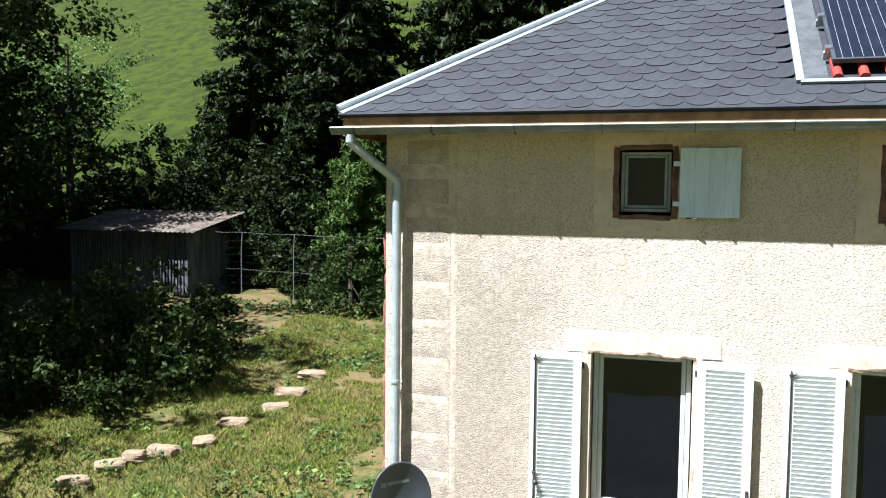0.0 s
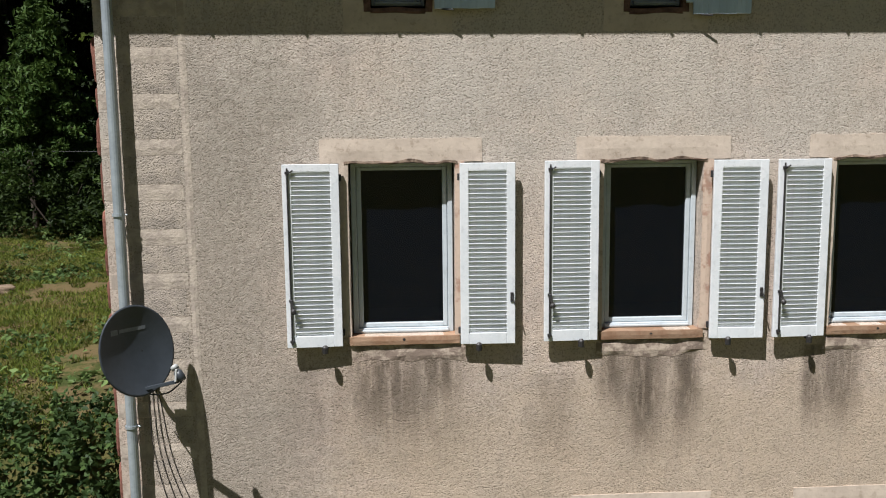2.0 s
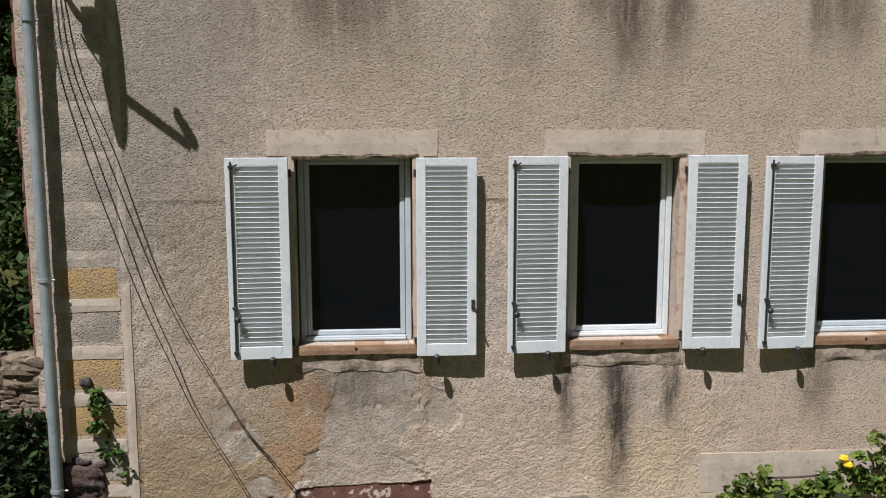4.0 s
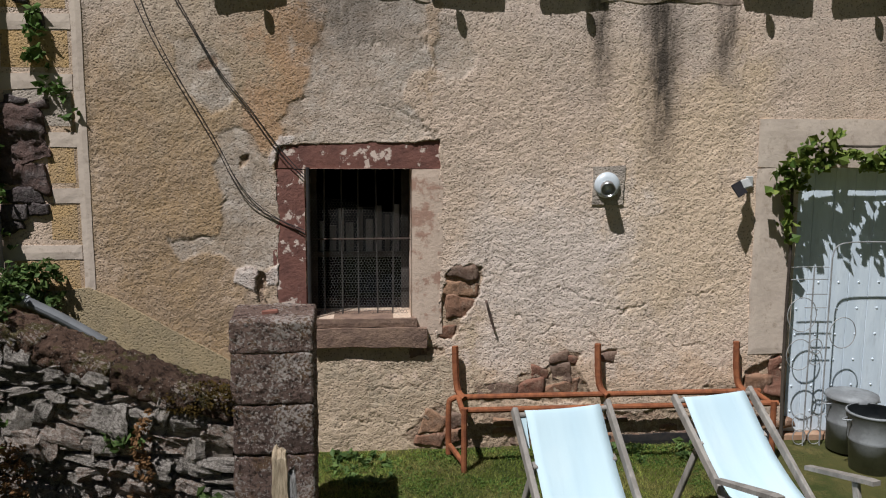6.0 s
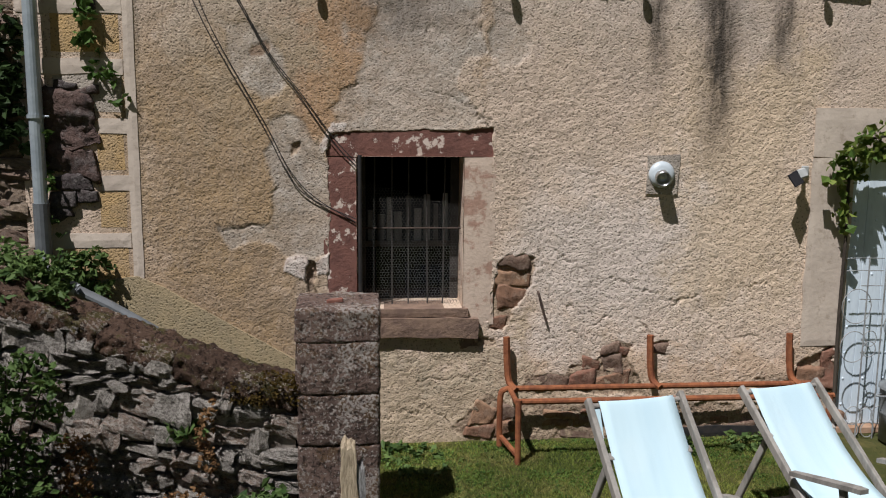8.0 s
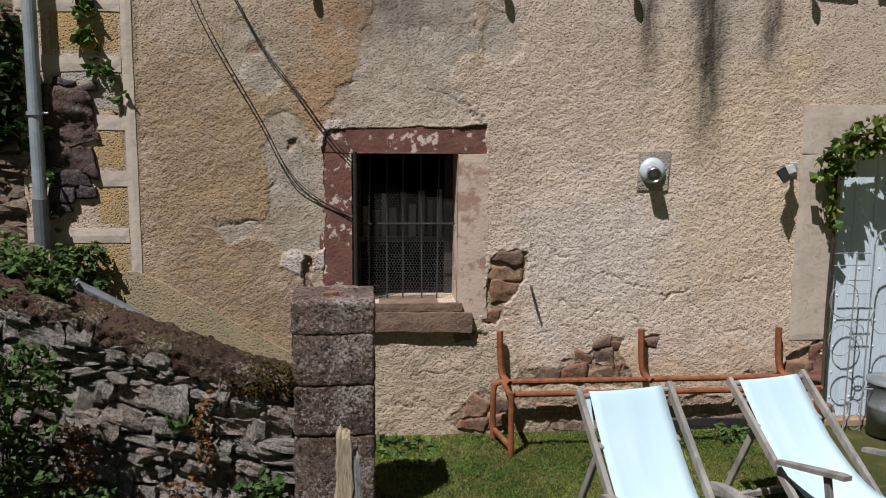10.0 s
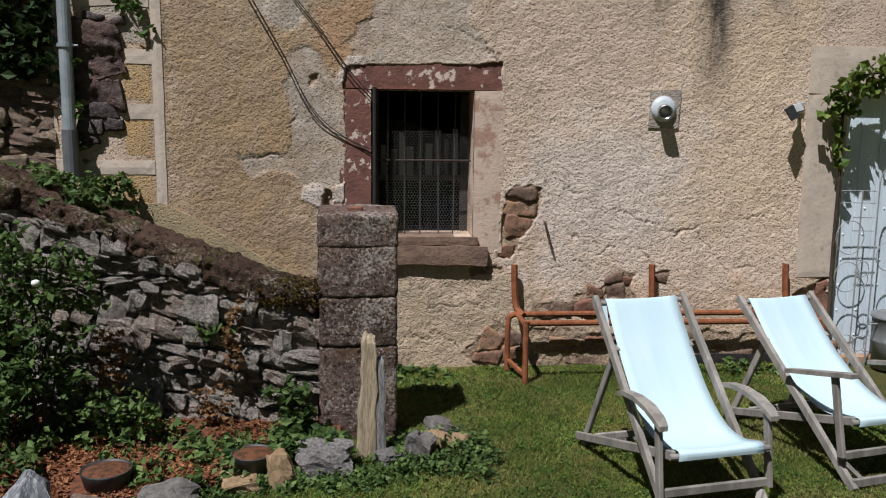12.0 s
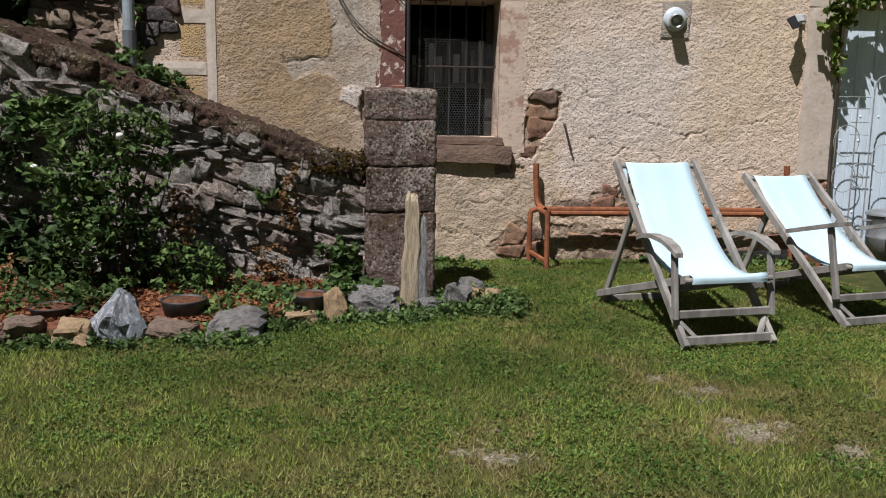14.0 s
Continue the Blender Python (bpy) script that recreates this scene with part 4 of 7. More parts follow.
def louvred_shutter(name, latch_side, rod):
    """A shutter in its own axes: x across from 0 to its width, z up from 0, its face towards -y."""
    s = empty(name)
    st, d = 0.076, 0.032
    part("stile", boxes((0, st, -d, 0, 0, SHUT_H), bevel=0.004), WHITE, s)
    part("stile", boxes((SHUT_W - st, SHUT_W, -d, 0, 0, SHUT_H), bevel=0.004), WHITE, s)
    part("top_rail", boxes((st, SHUT_W - st, -d, 0, SHUT_H - 0.062, SHUT_H), bevel=0.003), WHITE, s)
    part("bottom_rail", boxes((st, SHUT_W - st, -d, 0, 0, 0.10), bevel=0.003), WHITE, s)
    part("back_board", boxes((st, SHUT_W - st, -0.006, -0.002, 0.09, SHUT_H - 0.05)), WHITE, s)
    n = 36
    pitch = (SHUT_H - 0.162) / n
    bm = bmesh.new()
    add_box(bm, st - 0.004, SHUT_W - st + 0.004, -0.0225, 0.0225, -0.003, 0.003, 0.001, pose(0, 0, 0, -56, 0, 0))
    first = part("slat", bm, WHITE, s)
    for i in range(n):
        o = first if i == 0 else first.copy()
        if i:
            scene.collection.objects.link(o)
        o.location = (0, -0.017, 0.10 + pitch * (i + 0.5))
    if rod:
        x = 0.045
        bm = tube(((x, -d - 0.012, 0.03), (x, -d - 0.012, SHUT_H - 0.03)), 0.008, 8)
        for z in (0.06, 0.42, SHUT_H - 0.07):
            add_box(bm, x - 0.018, x + 0.018, -d - 0.02, -d, z - 0.012, z + 0.012, 0.003)
        lock = part("lock_rod", bm, IRON, s, "black iron locking rod")
        bm = bmesh.new()
        add_bar(bm, (x, -d - 0.025, 0.43), (x + 0.02, -d - 0.04, 0.33), 0.022, 0.014)
        part("lock_handle", bm, IRON, lock, "black iron handle")
        bm = bmesh.new()
        add_lathe(bm, ((0.0, 0.0), (0.022, 0.004), (0.026, 0.02), (0.012, 0.035), (0.0, 0.036)), 10, pose(x + 0.02, -d - 0.03, 0.33, 90, 0, 0))
        part("handle_knob", bm, IRON, lock, "black iron knob")
        part("rod_hook", bar((x, -d - 0.012, SHUT_H - 0.08), (x + 0.05, -d - 0.012, SHUT_H - 0.05), 0.012, 0.012), IRON, lock)
    else:
        x = SHUT_W - 0.03
        bm = bmesh.new()
        add_box(bm, x - 0.014, x + 0.014, -d - 0.012, -d, 0.38, 0.46, 0.003)
        add_bar(bm, (x, -d - 0.014, 0.43), (x + 0.022, -d - 0.035, 0.36), 0.014, 0.012)
        part("latch", bm, IRON, s, "black iron latch")
    hx = SHUT_W - 0.01 if latch_side < 0 else 0.01
    for z in (0.12, SHUT_H - 0.12):
        bm = bmesh.new()
        add_box(bm, hx - 0.03, hx + 0.03, -0.004, 0.02, z - 0.03, z + 0.03, 0.004)
        part("hinge", bm, IRON, s)
    bm = bmesh.new()
    c = SHUT_W * (0.7 if latch_side < 0 else 0.35)
    add_bar(bm, (c, 0.05, -0.02), (c - 0.01, -0.05, -0.03), 0.012, 0.012)
    add_lathe(bm, ((0.0, 0.0), (0.026, 0.0), (0.028, 0.055), (0.014, 0.07), (0.0, 0.07)), 8, pose(c - 0.01, -0.06, -0.05, 0, 0, 0))
    part("holdback", bm, IRON, s, "black iron holdback")
    return s


def place_shutters():
    left, right = louvred_shutter("louvred_shutter", -1, True), louvred_shutter("louvred_shutter", 1, False)
    tagged(left, "white louvred shutter, opened back, with black locking rod", "shutter", "louvred shutters")
    tagged(right, "white louvred shutter, opened back, with small latch", "shutter", "louvred shutters")
    rows = [(left, 1.415, 6.615, 2.5), (right, 2.93, 6.61, -1.5), (left, 3.665, 6.62, 1.5), (right, 5.16, 6.61, -2.5), (left, 5.73, 6.61, 2.0),
            (left, 1.43, 3.34, 3.0), (right, 2.905, 3.335, -1.0), (left, 3.635, 3.345, 2.0), (right, 5.095, 3.35, -2.0), (left, 5.73, 3.34, 2.0)]
    used = set()
    for ob, x, z, turn in rows:
        m = pose(x, -0.055, z, 0, 0, 0) @ (pose(SHUT_W, 0, 0, 0, 0, turn) @ pose(-SHUT_W, 0, 0) if turn > 0 else pose(0, 0, 0, 0, 0, turn))
        if ob.name in used:
            copy_thing(ob, m)
        else:
            used.add(ob.name)
            ob.matrix_basis = m


place_shutters()


# ---- attic shutters: pale blue board shutters ----
def board_shutter(x0, x1, z0, z1, y=-0.045):
    s = tagged(empty("board_shutter", pose(x0, y, z0)), "pale blue board shutter, opened against the wall", "shutter", "board shutters")
    n = 4
    w = (x1 - x0) / n
    for i in range(n):
        part("board", boxes((i * w + 0.0004, (i + 1) * w - 0.0004, -0.024, 0, (i % 2) * 0.003, z1 - z0 - (i % 3) * 0.002), bevel=0.0012), BLUE, s)
    for z in (0.12, z1 - z0 - 0.14):
        part("hinge_strap", boxes((-0.06, 0.03, -0.012, 0.012, z - 0.022, z + 0.022), bevel=0.003), BLUE, s)
    bm = bmesh.new()
    add_bar(bm, (0.06, -0.02, -0.005), (0.16, -0.05, -0.015), 0.014, 0.012)
    part("holdback", bm, IRON, s)


for (a, b), (p, q) in zip(((2.73, 3.24), (4.94, 5.44)), ((9.49, 10.11), (9.44, 10.05))):
    board_shutter(a, b, p, q)
for k, (a, b) in enumerate(SMALL):
    d = tagged(empty("attic_window_surround"), "broken brown plaster edge round a small window", "window trim", kind="structure")
    for box in ((a - 0.21, a - 0.03, 9.31, 10.32), (b + 0.03, b + 0.2, 9.31, 10.30), (a - 0.03, b + 0.03, 9.31, 9.47), (a - 0.03, b + 0.03, 10.14, 10.32)):
        part("render_band", uneven_slab(box[0], box[1], -0.006, 0.02, box[2], box[3], k + 3), SMOOTH, d)
    for box in ((a - 0.035, a + 0.02, 9.47, 10.13), (b - 0.02, b + 0.035, 9.47, 10.13), (a + 0.02, b - 0.02, 9.455, 9.5), (a + 0.02, b - 0.02, 10.1, 10.145)):
        part("stone_edge", uneven_slab(box[0], box[1], -0.009, 0.06, box[2], box[3], k + 9, 0.018, 0.04), REDEDGE, d, "dark red-brown stone edge")


# ---- roof ----
EAVE_Z, SLOPE, OVER, OVERX = 10.42, 0.64, 0.33, 0.40


def build_roof():
    xa, xb, ya, yb = X0 - OVERX + 0.02, X1 + OVERX, -OVER, DEPTH + OVER
    h = (yb - ya) / 2
    zr = EAVE_Z + SLOPE * h
    r = tagged(empty("house_roof"), "hipped roof of blue-grey rounded shingles with zinc hips", "roof", kind="structure")
    v = [(xa, ya, EAVE_Z), (xb, ya, EAVE_Z), (xb, yb, EAVE_Z), (xa, yb, EAVE_Z), (xa + h, ya + h, zr), (xb - h, ya + h, zr)]
    v += [(x, y, z - 0.02) for x, y, z in v]
    f = [(0, 1, 5, 4), (1, 2, 5), (2, 3, 4, 5), (3, 0, 4)]
    f += [tuple(i + 6 for i in q[::-1]) for q in f] + [(0, 6, 7, 1), (1, 7, 8, 2), (2, 8, 9, 3), (3, 9, 6, 0)]
    raw("roof_deck", v, f, SLATE, r)
    part("soffit", boxes((xa + 0.04, xb - 0.04, ya + 0.05, 0.0, EAVE_Z - 0.15, EAVE_Z - 0.125)), BROWNWOOD, r, "brown soffit boards")
    part("fascia", boxes((xa + 0.05, xb - 0.05, ya + 0.02, ya + 0.045, EAVE_Z - 0.15, EAVE_Z - 0.012)), BROWNWOOD, r, "bare brown fascia board")
    part("side_fascia", boxes((xa + 0.03, xa + 0.05, ya + 0.05, yb - 0.05, EAVE_Z - 0.19, EAVE_Z - 0.05)), BROWNWOOD, r)
    # hip caps
    a, b = Vector(v[0]) + Vector((0, 0, 0.03)), Vector(v[4]) + Vector((0, 0, 0.03))
    bm = bmesh.new()
    n1 = Vector((0, -SLOPE, 1)).normalized()
    add_bar(bm, a + Vector((0.035, -0.0, 0.0)), b + Vector((0.035, 0, 0)), 0.07, 0.02, 0.004, up=n1)
    part("hip_flashing", bm, ZINC, r, "pale zinc hip flashing")
    bm = bmesh.new()
    add_tube(bm, (a + Vector((-0.01, 0.02, 0.045)), b + Vector((-0.01, 0.02, 0.045))), 0.035, 10)
    part("hip_roll", bm, ZINC, r)
    return r


ROOF = build_roof()


def build_gutter():
    g = tagged(empty("gutter"), "half-round zinc gutter along the eaves", "gutter", kind="structure")
    xa, xb, y, z, rad = X0 - OVERX - 0.02, X1 + OVERX, -OVER - 0.045, EAVE_Z - 0.125, 0.062
    bm = bmesh.new()
    rings = []
    for x in [xa + (xb - xa) * i / 20 for i in range(21)]:
        ring = []
        for rr in (rad, rad - 0.006):
            seq = [bm.verts.new((x, y + rr * math.cos(t), z + rr * math.sin(t))) for t in (math.pi + math.pi * j / 10 for j in range(11))]
            ring += seq if rr == rad else seq[::-1]
        rings.append(ring)
    n = len(rings[0])
    for p, q in zip(rings, rings[1:]):
        for j in range(n):
            bm.faces.new((p[j], q[j], q[(j + 1) % n], p[(j + 1) % n]))
    bm.faces.new(rings[0])
    part("trough", bm, GUTTERZINC, g)
    part("rolled_lip", tube(((xa, y - rad, z + 0.004), (xb, y - rad, z + 0.004)), 0.009, 8), ZINC, g, "bright rolled gutter lip")
    for i in range(16):
        x = xa + 0.25 + 0.78 * i
        bm = bmesh.new()
        pts = [(x, y + rad * 1.06 * math.cos(t), z + rad * 1.06 * math.sin(t)) for t in (math.pi + math.pi * j / 8 for j in range(9))]
        pts = [(x, y - rad * 1.2, z + 0.012)] + pts + [(x + 0.05, y + rad + 0.02, z + 0.06)]
        for p, q in zip(pts, pts[1:]):
            add_bar(bm, p, q, 0.02, 0.005, 0.0, up=(1, 0, 0.01))
        part("bracket", bm, IRON, g)
    return g


build_gutter()


LIGHTPIPE = simple("pale_pipe_plastic", (0.36, 0.38, 0.39), (0.29, 0.31, 0.32), 8, 0.5, 0.0).m


def build_downpipe():
    d = tagged(empty("downpipe"), "light zinc downpipe with grey plastic foot at the house corner", "downpipe")
    gy = -OVER - 0.045
    bm = tube(((-0.33, gy, 10.24), (-0.33, gy, 10.16)), 0.045, 14)
    part("outlet", bm, ZINC, d)
    part("offset_pipe", tube(((-0.345, gy, 10.17), (0.045, -0.1, 9.80)), 0.043, 14), ZINC, d)
    part("elbow", tube(curve_pts(((-0.01, -0.145, 9.85), (0.045, -0.1, 9.79), (0.05, -0.1, 9.66)), 6), 0.047, 14), ZINC, d)
    part("pipe", tube(((0.05, -0.1, 9.7), (0.045, -0.1, 5.0), (0.035, -0.1, 1.7)), 0.044, 16), ZINC, d)
    part("foot_pipe", tube(((0.035, -0.1, 1.74), (0.035, -0.1, 1.38)), 0.052, 14), GREYPVC, d, "dark grey plastic foot pipe")
    part("foot_bend", tube(curve_pts(((0.035, -0.1, 1.40), (0.06, -0.18, 1.32), (0.20, -0.25, 1.235), (0.50, -0.27, 1.08), (0.78, -0.3, 0.92)), 6), 0.036, 12), GREYPVC, d)
    part("pipe_collar", tube(((0.235, -0.255, 1.215), (0.285, -0.258, 1.19)), 0.043, 12), LIGHTPIPE, d, "pale pipe collar")
    for z in (9.64, 7.8, 5.95, 4.0, 2.3):
        bm = bmesh.new()
        add_lathe(bm, ((0.047, -0.012), (0.053, -0.012), (0.053, 0.012), (0.047, 0.012)), 16, pose(0.045 - (0.01 if z < 3 else 0), -0.1, z))
        add_bar(bm, (0.09, -0.1, z), (0.12, -0.1, z), 0.012, 0.012)
        add_bar(bm, (0.045, -0.05, z), (0.045, 0.02, z), 0.012, 0.012)
        part("pipe_bracket", bm, ZINC, d)


build_downpipe()

# ---- pier and retaining wall ----
def build_pier():
    p = tagged(empty("gate_pier"), "square pier of four weathered red-brown stone blocks", "stone pier", kind="structure")
    for k, (z0, z1, grow, tilt) in enumerate(((-0.1, 0.545, 0.0, 0.0), (0.553, 0.83, 0.0, 0.0), (0.838, 1.125, 0.0, 0.5), (1.135, 1.315, 0.012, 4.0))):
        ob = new("stone_block", rough_block("stone_block", 0.445 + grow, 0.33 + grow, z1 - z0 + 0.012, 60 + k, PIERSTONE, 0.0135, 0.009, 0.02, 0.55))
        ob.parent = p
        ob.matrix_basis = pose(2.0, -1.235, (z0 + z1) / 2, tilt, 0, 0)
    part("tile_scrap", bar((1.94, -1.30, 1.325), (2.03, -1.28, 1.330), 0.03, 0.02, 0.008), REDSTONE, p, "red stone scrap on the top")


build_pier()


def coping_z(x):
    return float(np.interp(x, (-2.5, -0.35, 0.44, 0.67, 1.1, 1.76), (2.35, 1.66, 1.38, 1.27, 1.08, 0.87)))


def build_retaining_wall():
    w = tagged(empty("retaining_wall"), "dry-laid schist rubble garden wall with sloping coping", "stone wall", kind="structure")
    rng = random.Random(5)
    xs = [-2.5 + 0.2 * i for i in range(22)] + [1.765]
    v, f = [], []
    for x in xs:
        z = coping_z(x) - 0.10
        v += [(x, -1.325, -0.2), (x, -1.325, z), (x, -1.06, z), (x, -1.06, -0.2)]
    for i in range(len(xs) - 1):
        a, b = i * 4, i * 4 + 4
        f += [(a, b, b + 1, a + 1), (a + 1, b + 1, b + 2, a + 2), (a + 2, b + 2, b + 3, a + 3)]
    f += [(0, 1, 2, 3), tuple(len(v) - 4 + k for k in (3, 2, 1, 0))]
    raw("wall_core", v, f, MORTAR, w)
    kinds = [stone_mesh("stone", 100 + k, 0.16, 3, RUBBLE, 7.0 + k % 6) for k in range(20)]
    z = -0.02
    count = 0
    while z < 1.95:
        h = rng.choice((0.05, 0.065, 0.08, 0.10, 0.14))
        x = -1.2 + rng.uniform(0, 0.2)
        while x < 1.76:
            l = rng.uniform(0.07, 0.22) * (1.3 if h > 0.11 else 1.0)
            hh = h * rng.uniform(0.7, 1.35)
            zz = z + h / 2 + rng.uniform(-0.035, 0.035) + 0.05 * math.sin(x * 2.1 + z * 3)
            cx = x + l / 2
            room = coping_z(cx) - 0.07 - zz
            if 0.02 < room < hh / 2:
                hh = room * 1.6
            if zz + hh / 2 < coping_z(cx) - 0.04 and cx + l / 2 < 1.82:
                ob = new("stone", rng.choice(kinds))
                ob.parent = w
                dep = rng.uniform(0.16, 0.24)
                ob.matrix_basis = pose(cx, -1.375 + dep / 2 + rng.uniform(-0.028, 0.022), zz, rng.uniform(-7, 7), rng.uniform(-14, 14) + 8, rng.uniform(-7, 7)) @ Matrix.Diagonal((l * 1.06, dep, hh * 1.12, 1))
                count += 1
            x += l * 0.97
        z += h * 0.93
    x = -2.45
    k = 0
    while x < 1.7:
        l = rng.uniform(0.34, 0.6)
        if x + l > 1.5:
            l = 1.775 - x
        za, zb = coping_z(x), coping_z(x + l)
        ang = math.degrees(math.atan2(zb - za, l))
        ob = new("coping_stone", rough_block("coping_stone", l / math.cos(radians(ang)) + 0.02, 0.31, 0.14, 200 + k, COPING, 0.016, 0.024, 0.028, 0.7))
        ob.parent = w
        ob.matrix_basis = pose(x + l / 2, -1.225, (za + zb) / 2 - 0.072, rng.uniform(4, 9), -ang + rng.uniform(-2, 2), rng.uniform(-2, 2))
        x += l
        k += 1


build_retaining_wall()


# ---- deck chairs ----
def deck_chair(top=(0.885, 0.905), arm=None, post=((0.075, 0.13), (0.12, 0.475))):
    """Local axes: x across (middle 0), y backwards from the front feet, z up."""
    c = empty("deck_chair")
    hw = 0.26
    arm = arm or [(0.50, 0.50, 0.035), (0.42, 0.525, 0.045), (0.32, 0.535, 0.055), (0.2, 0.525, 0.062), (0.11, 0.495, 0.058), (0.07, 0.47, 0.045)]

    def pair(name, p, q, w, d, x, label=""):
        for s in (-1, 1):
            part(name, bar((s * x, *p), (s * x, *q), w, d, 0.004, up=(0, 0.3, 1)), OLDWOOD, c, label)

    by, bz = top[0] / 0.885, top[1] / 0.905
    pair("side_rail", (0.0, 0.0), top, 0.028, 0.048, hw)
    pair("back_leg", (1.05, 0.015), (0.69 * by, 0.68 * bz), 0.024, 0.042, hw - 0.045)
    pair("seat_rail", (1.085, 0.055), (0.055, 0.345), 0.024, 0.045, hw - 0.022)
    pair("arm_post", *post, 0.024, 0.042, hw + 0.028)
    for s in (-1, 1):
        bm = bmesh.new()
        rings = []
        for y, z, w in arm:
            cx = s * (hw + 0.03)
            rings.append([bm.verts.new(p) for p in ((cx - w / 2, y, z - 0.012), (cx + w / 2, y, z - 0.012), (cx + w / 2, y, z + 0.012), (cx - w / 2, y, z + 0.012))])
        for p, q in zip(rings, rings[1:]):
            for j in range(4):
                bm.faces.new((p[j], p[(j + 1) % 4], q[(j + 1) % 4], q[j]))
        bm.faces.new(rings[0][::-1])
        bm.faces.new(rings[-1])
        bmesh.ops.recalc_face_normals(bm, faces=bm.faces[:])
        part("armrest", bm, OLDWOOD, c, "curved grey wooden armrest")
    part("top_bar", tube(((-hw, 0.865 * by, 0.875 * bz), (hw, 0.865 * by, 0.875 * bz)), 0.014, 10), OLDWOOD, c)
    part("front_bar", tube(((-hw, 0.057, 0.338), (hw, 0.057, 0.338)), 0.014, 10), OLDWOOD, c)
    part("foot_bar", bar((-hw, 0.02, 0.03), (hw, 0.02, 0.03), 0.022, 0.045, 0.003, up=(0, 0, 1)), OLDWOOD, c)
    part("lower_bar", bar((-hw - 0.03, 0.085, 0.155), (hw + 0.03, 0.085, 0.155), 0.022, 0.04, 0.003, up=(0, 0, 1)), OLDWOOD, c)
    part("rear_foot_bar", bar((-hw + 0.03, 1.045, 0.03), (hw - 0.03, 1.045, 0.03), 0.022, 0.045, 0.003, up=(0, 0, 1)), OLDWOOD, c)
    part("rear_bar", bar((-hw + 0.03, 0.86, 0.13), (hw - 0.03, 0.86, 0.13), 0.02, 0.035, 0.003, up=(0, 0, 1)), OLDWOOD, c)
    for s in (-1, 1):
        part("corner_brace", bar((s * (hw - 0.075), 0.025, 0.035), (s * (hw - 0.005), 0.085, 0.115), 0.022, 0.03, 0.003), OLDWOOD, c)
    # canvas sling with a little thickness, wrapped over both bars
    prof = curve_pts(((0.885, 0.855, 0), (0.872, 0.893, 0), (0.845, 0.885, 0), (0.74, 0.745, 0), (0.60, 0.575, 0), (0.46, 0.435, 0), (0.32, 0.352, 0), (0.18, 0.338, 0), (0.075, 0.366, 0), (0.04, 0.358, 0), (0.04, 0.325, 0)), 4)
    prof = [(p[0] * (1 + (by - 1) * min(1, p[0] / 0.6)), p[1] * (1 + (bz - 1) * min(1, p[0] / 0.6))) for p in prof]
    bm = bmesh.new()
    nx = 8
    rows = []
    for side in (0, 1):
        grid = []
        for i, p in enumerate(prof):
            t = i / (len(prof) - 1)
            w = 0.206 + 0.018 * t
            row = []
            for k in range(nx + 1):
                u = -1 + 2 * k / nx
                sag = -0.016 * (1 - u * u) * math.sin(math.pi * t)
                row.append(bm.verts.new((u * w, p[0], p[1] + sag - side * 0.004)))
            grid.append(row)
        rows.append(grid)
        for a, b in zip(grid, grid[1:]):
            for k in range(nx):
                q = (a[k], a[k + 1], b[k + 1], b[k])
                bm.faces.new(q if side == 0 else q[::-1])
    for g in (0, nx):
        for a, b, e, d in zip(rows[0], rows[0][1:], rows[1], rows[1][1:]):
            bm.faces.new((a[g], b[g], d[g], e[g]))
    bmesh.ops.recalc_face_normals(bm, faces=bm.faces[:])
    part("canvas", bm, CANVAS, c, "pale aqua canvas sling", smooth=True)
    if top[1] > 0.85:
        part("canvas_flap", bar((-0.228, 0.862, 0.87), (-0.228, 0.80, 0.72), 0.05, 0.006, 0.0), CANVAS, c, "loose aqua canvas end")
    return tagged(c, "weathered grey wooden deck chair with pale aqua canvas", "deck chair", "deck chairs")


CHAIR = deck_chair()
CHAIR.matrix_basis = pose(3.68, -2.58, 0.0, 0, 0, 10.2)
CHAIR_LOW = deck_chair((0.985, 0.80), [(0.50, 0.49, 0.04), (0.36, 0.522, 0.05), (0.2, 0.558, 0.06), (0.08, 0.585, 0.06), (0.03, 0.592, 0.05)], ((0.07, 0.15), (0.16, 0.555)))
CHAIR_LOW["label"] = "weathered grey wooden deck chair, reclined lower, with pale aqua canvas"
CHAIR_LOW.matrix_basis = pose(4.765, -2.19, 0.0, 0, 0, 13.5)


# ---- corner quoins in plaster relief ----
OCHRE = roughcast("ochre_roughcast", (0.50, 0.335, 0.16), (0.44, 0.31, 0.175))
GREYCAST = roughcast("grey_roughcast", (0.45, 0.385, 0.32), (0.34, 0.295, 0.25))
PALECAST = simple("worn_pale_render", (0.50, 0.43, 0.355), (0.37, 0.315, 0.265), 9, 0.9, 0.008, 40).m


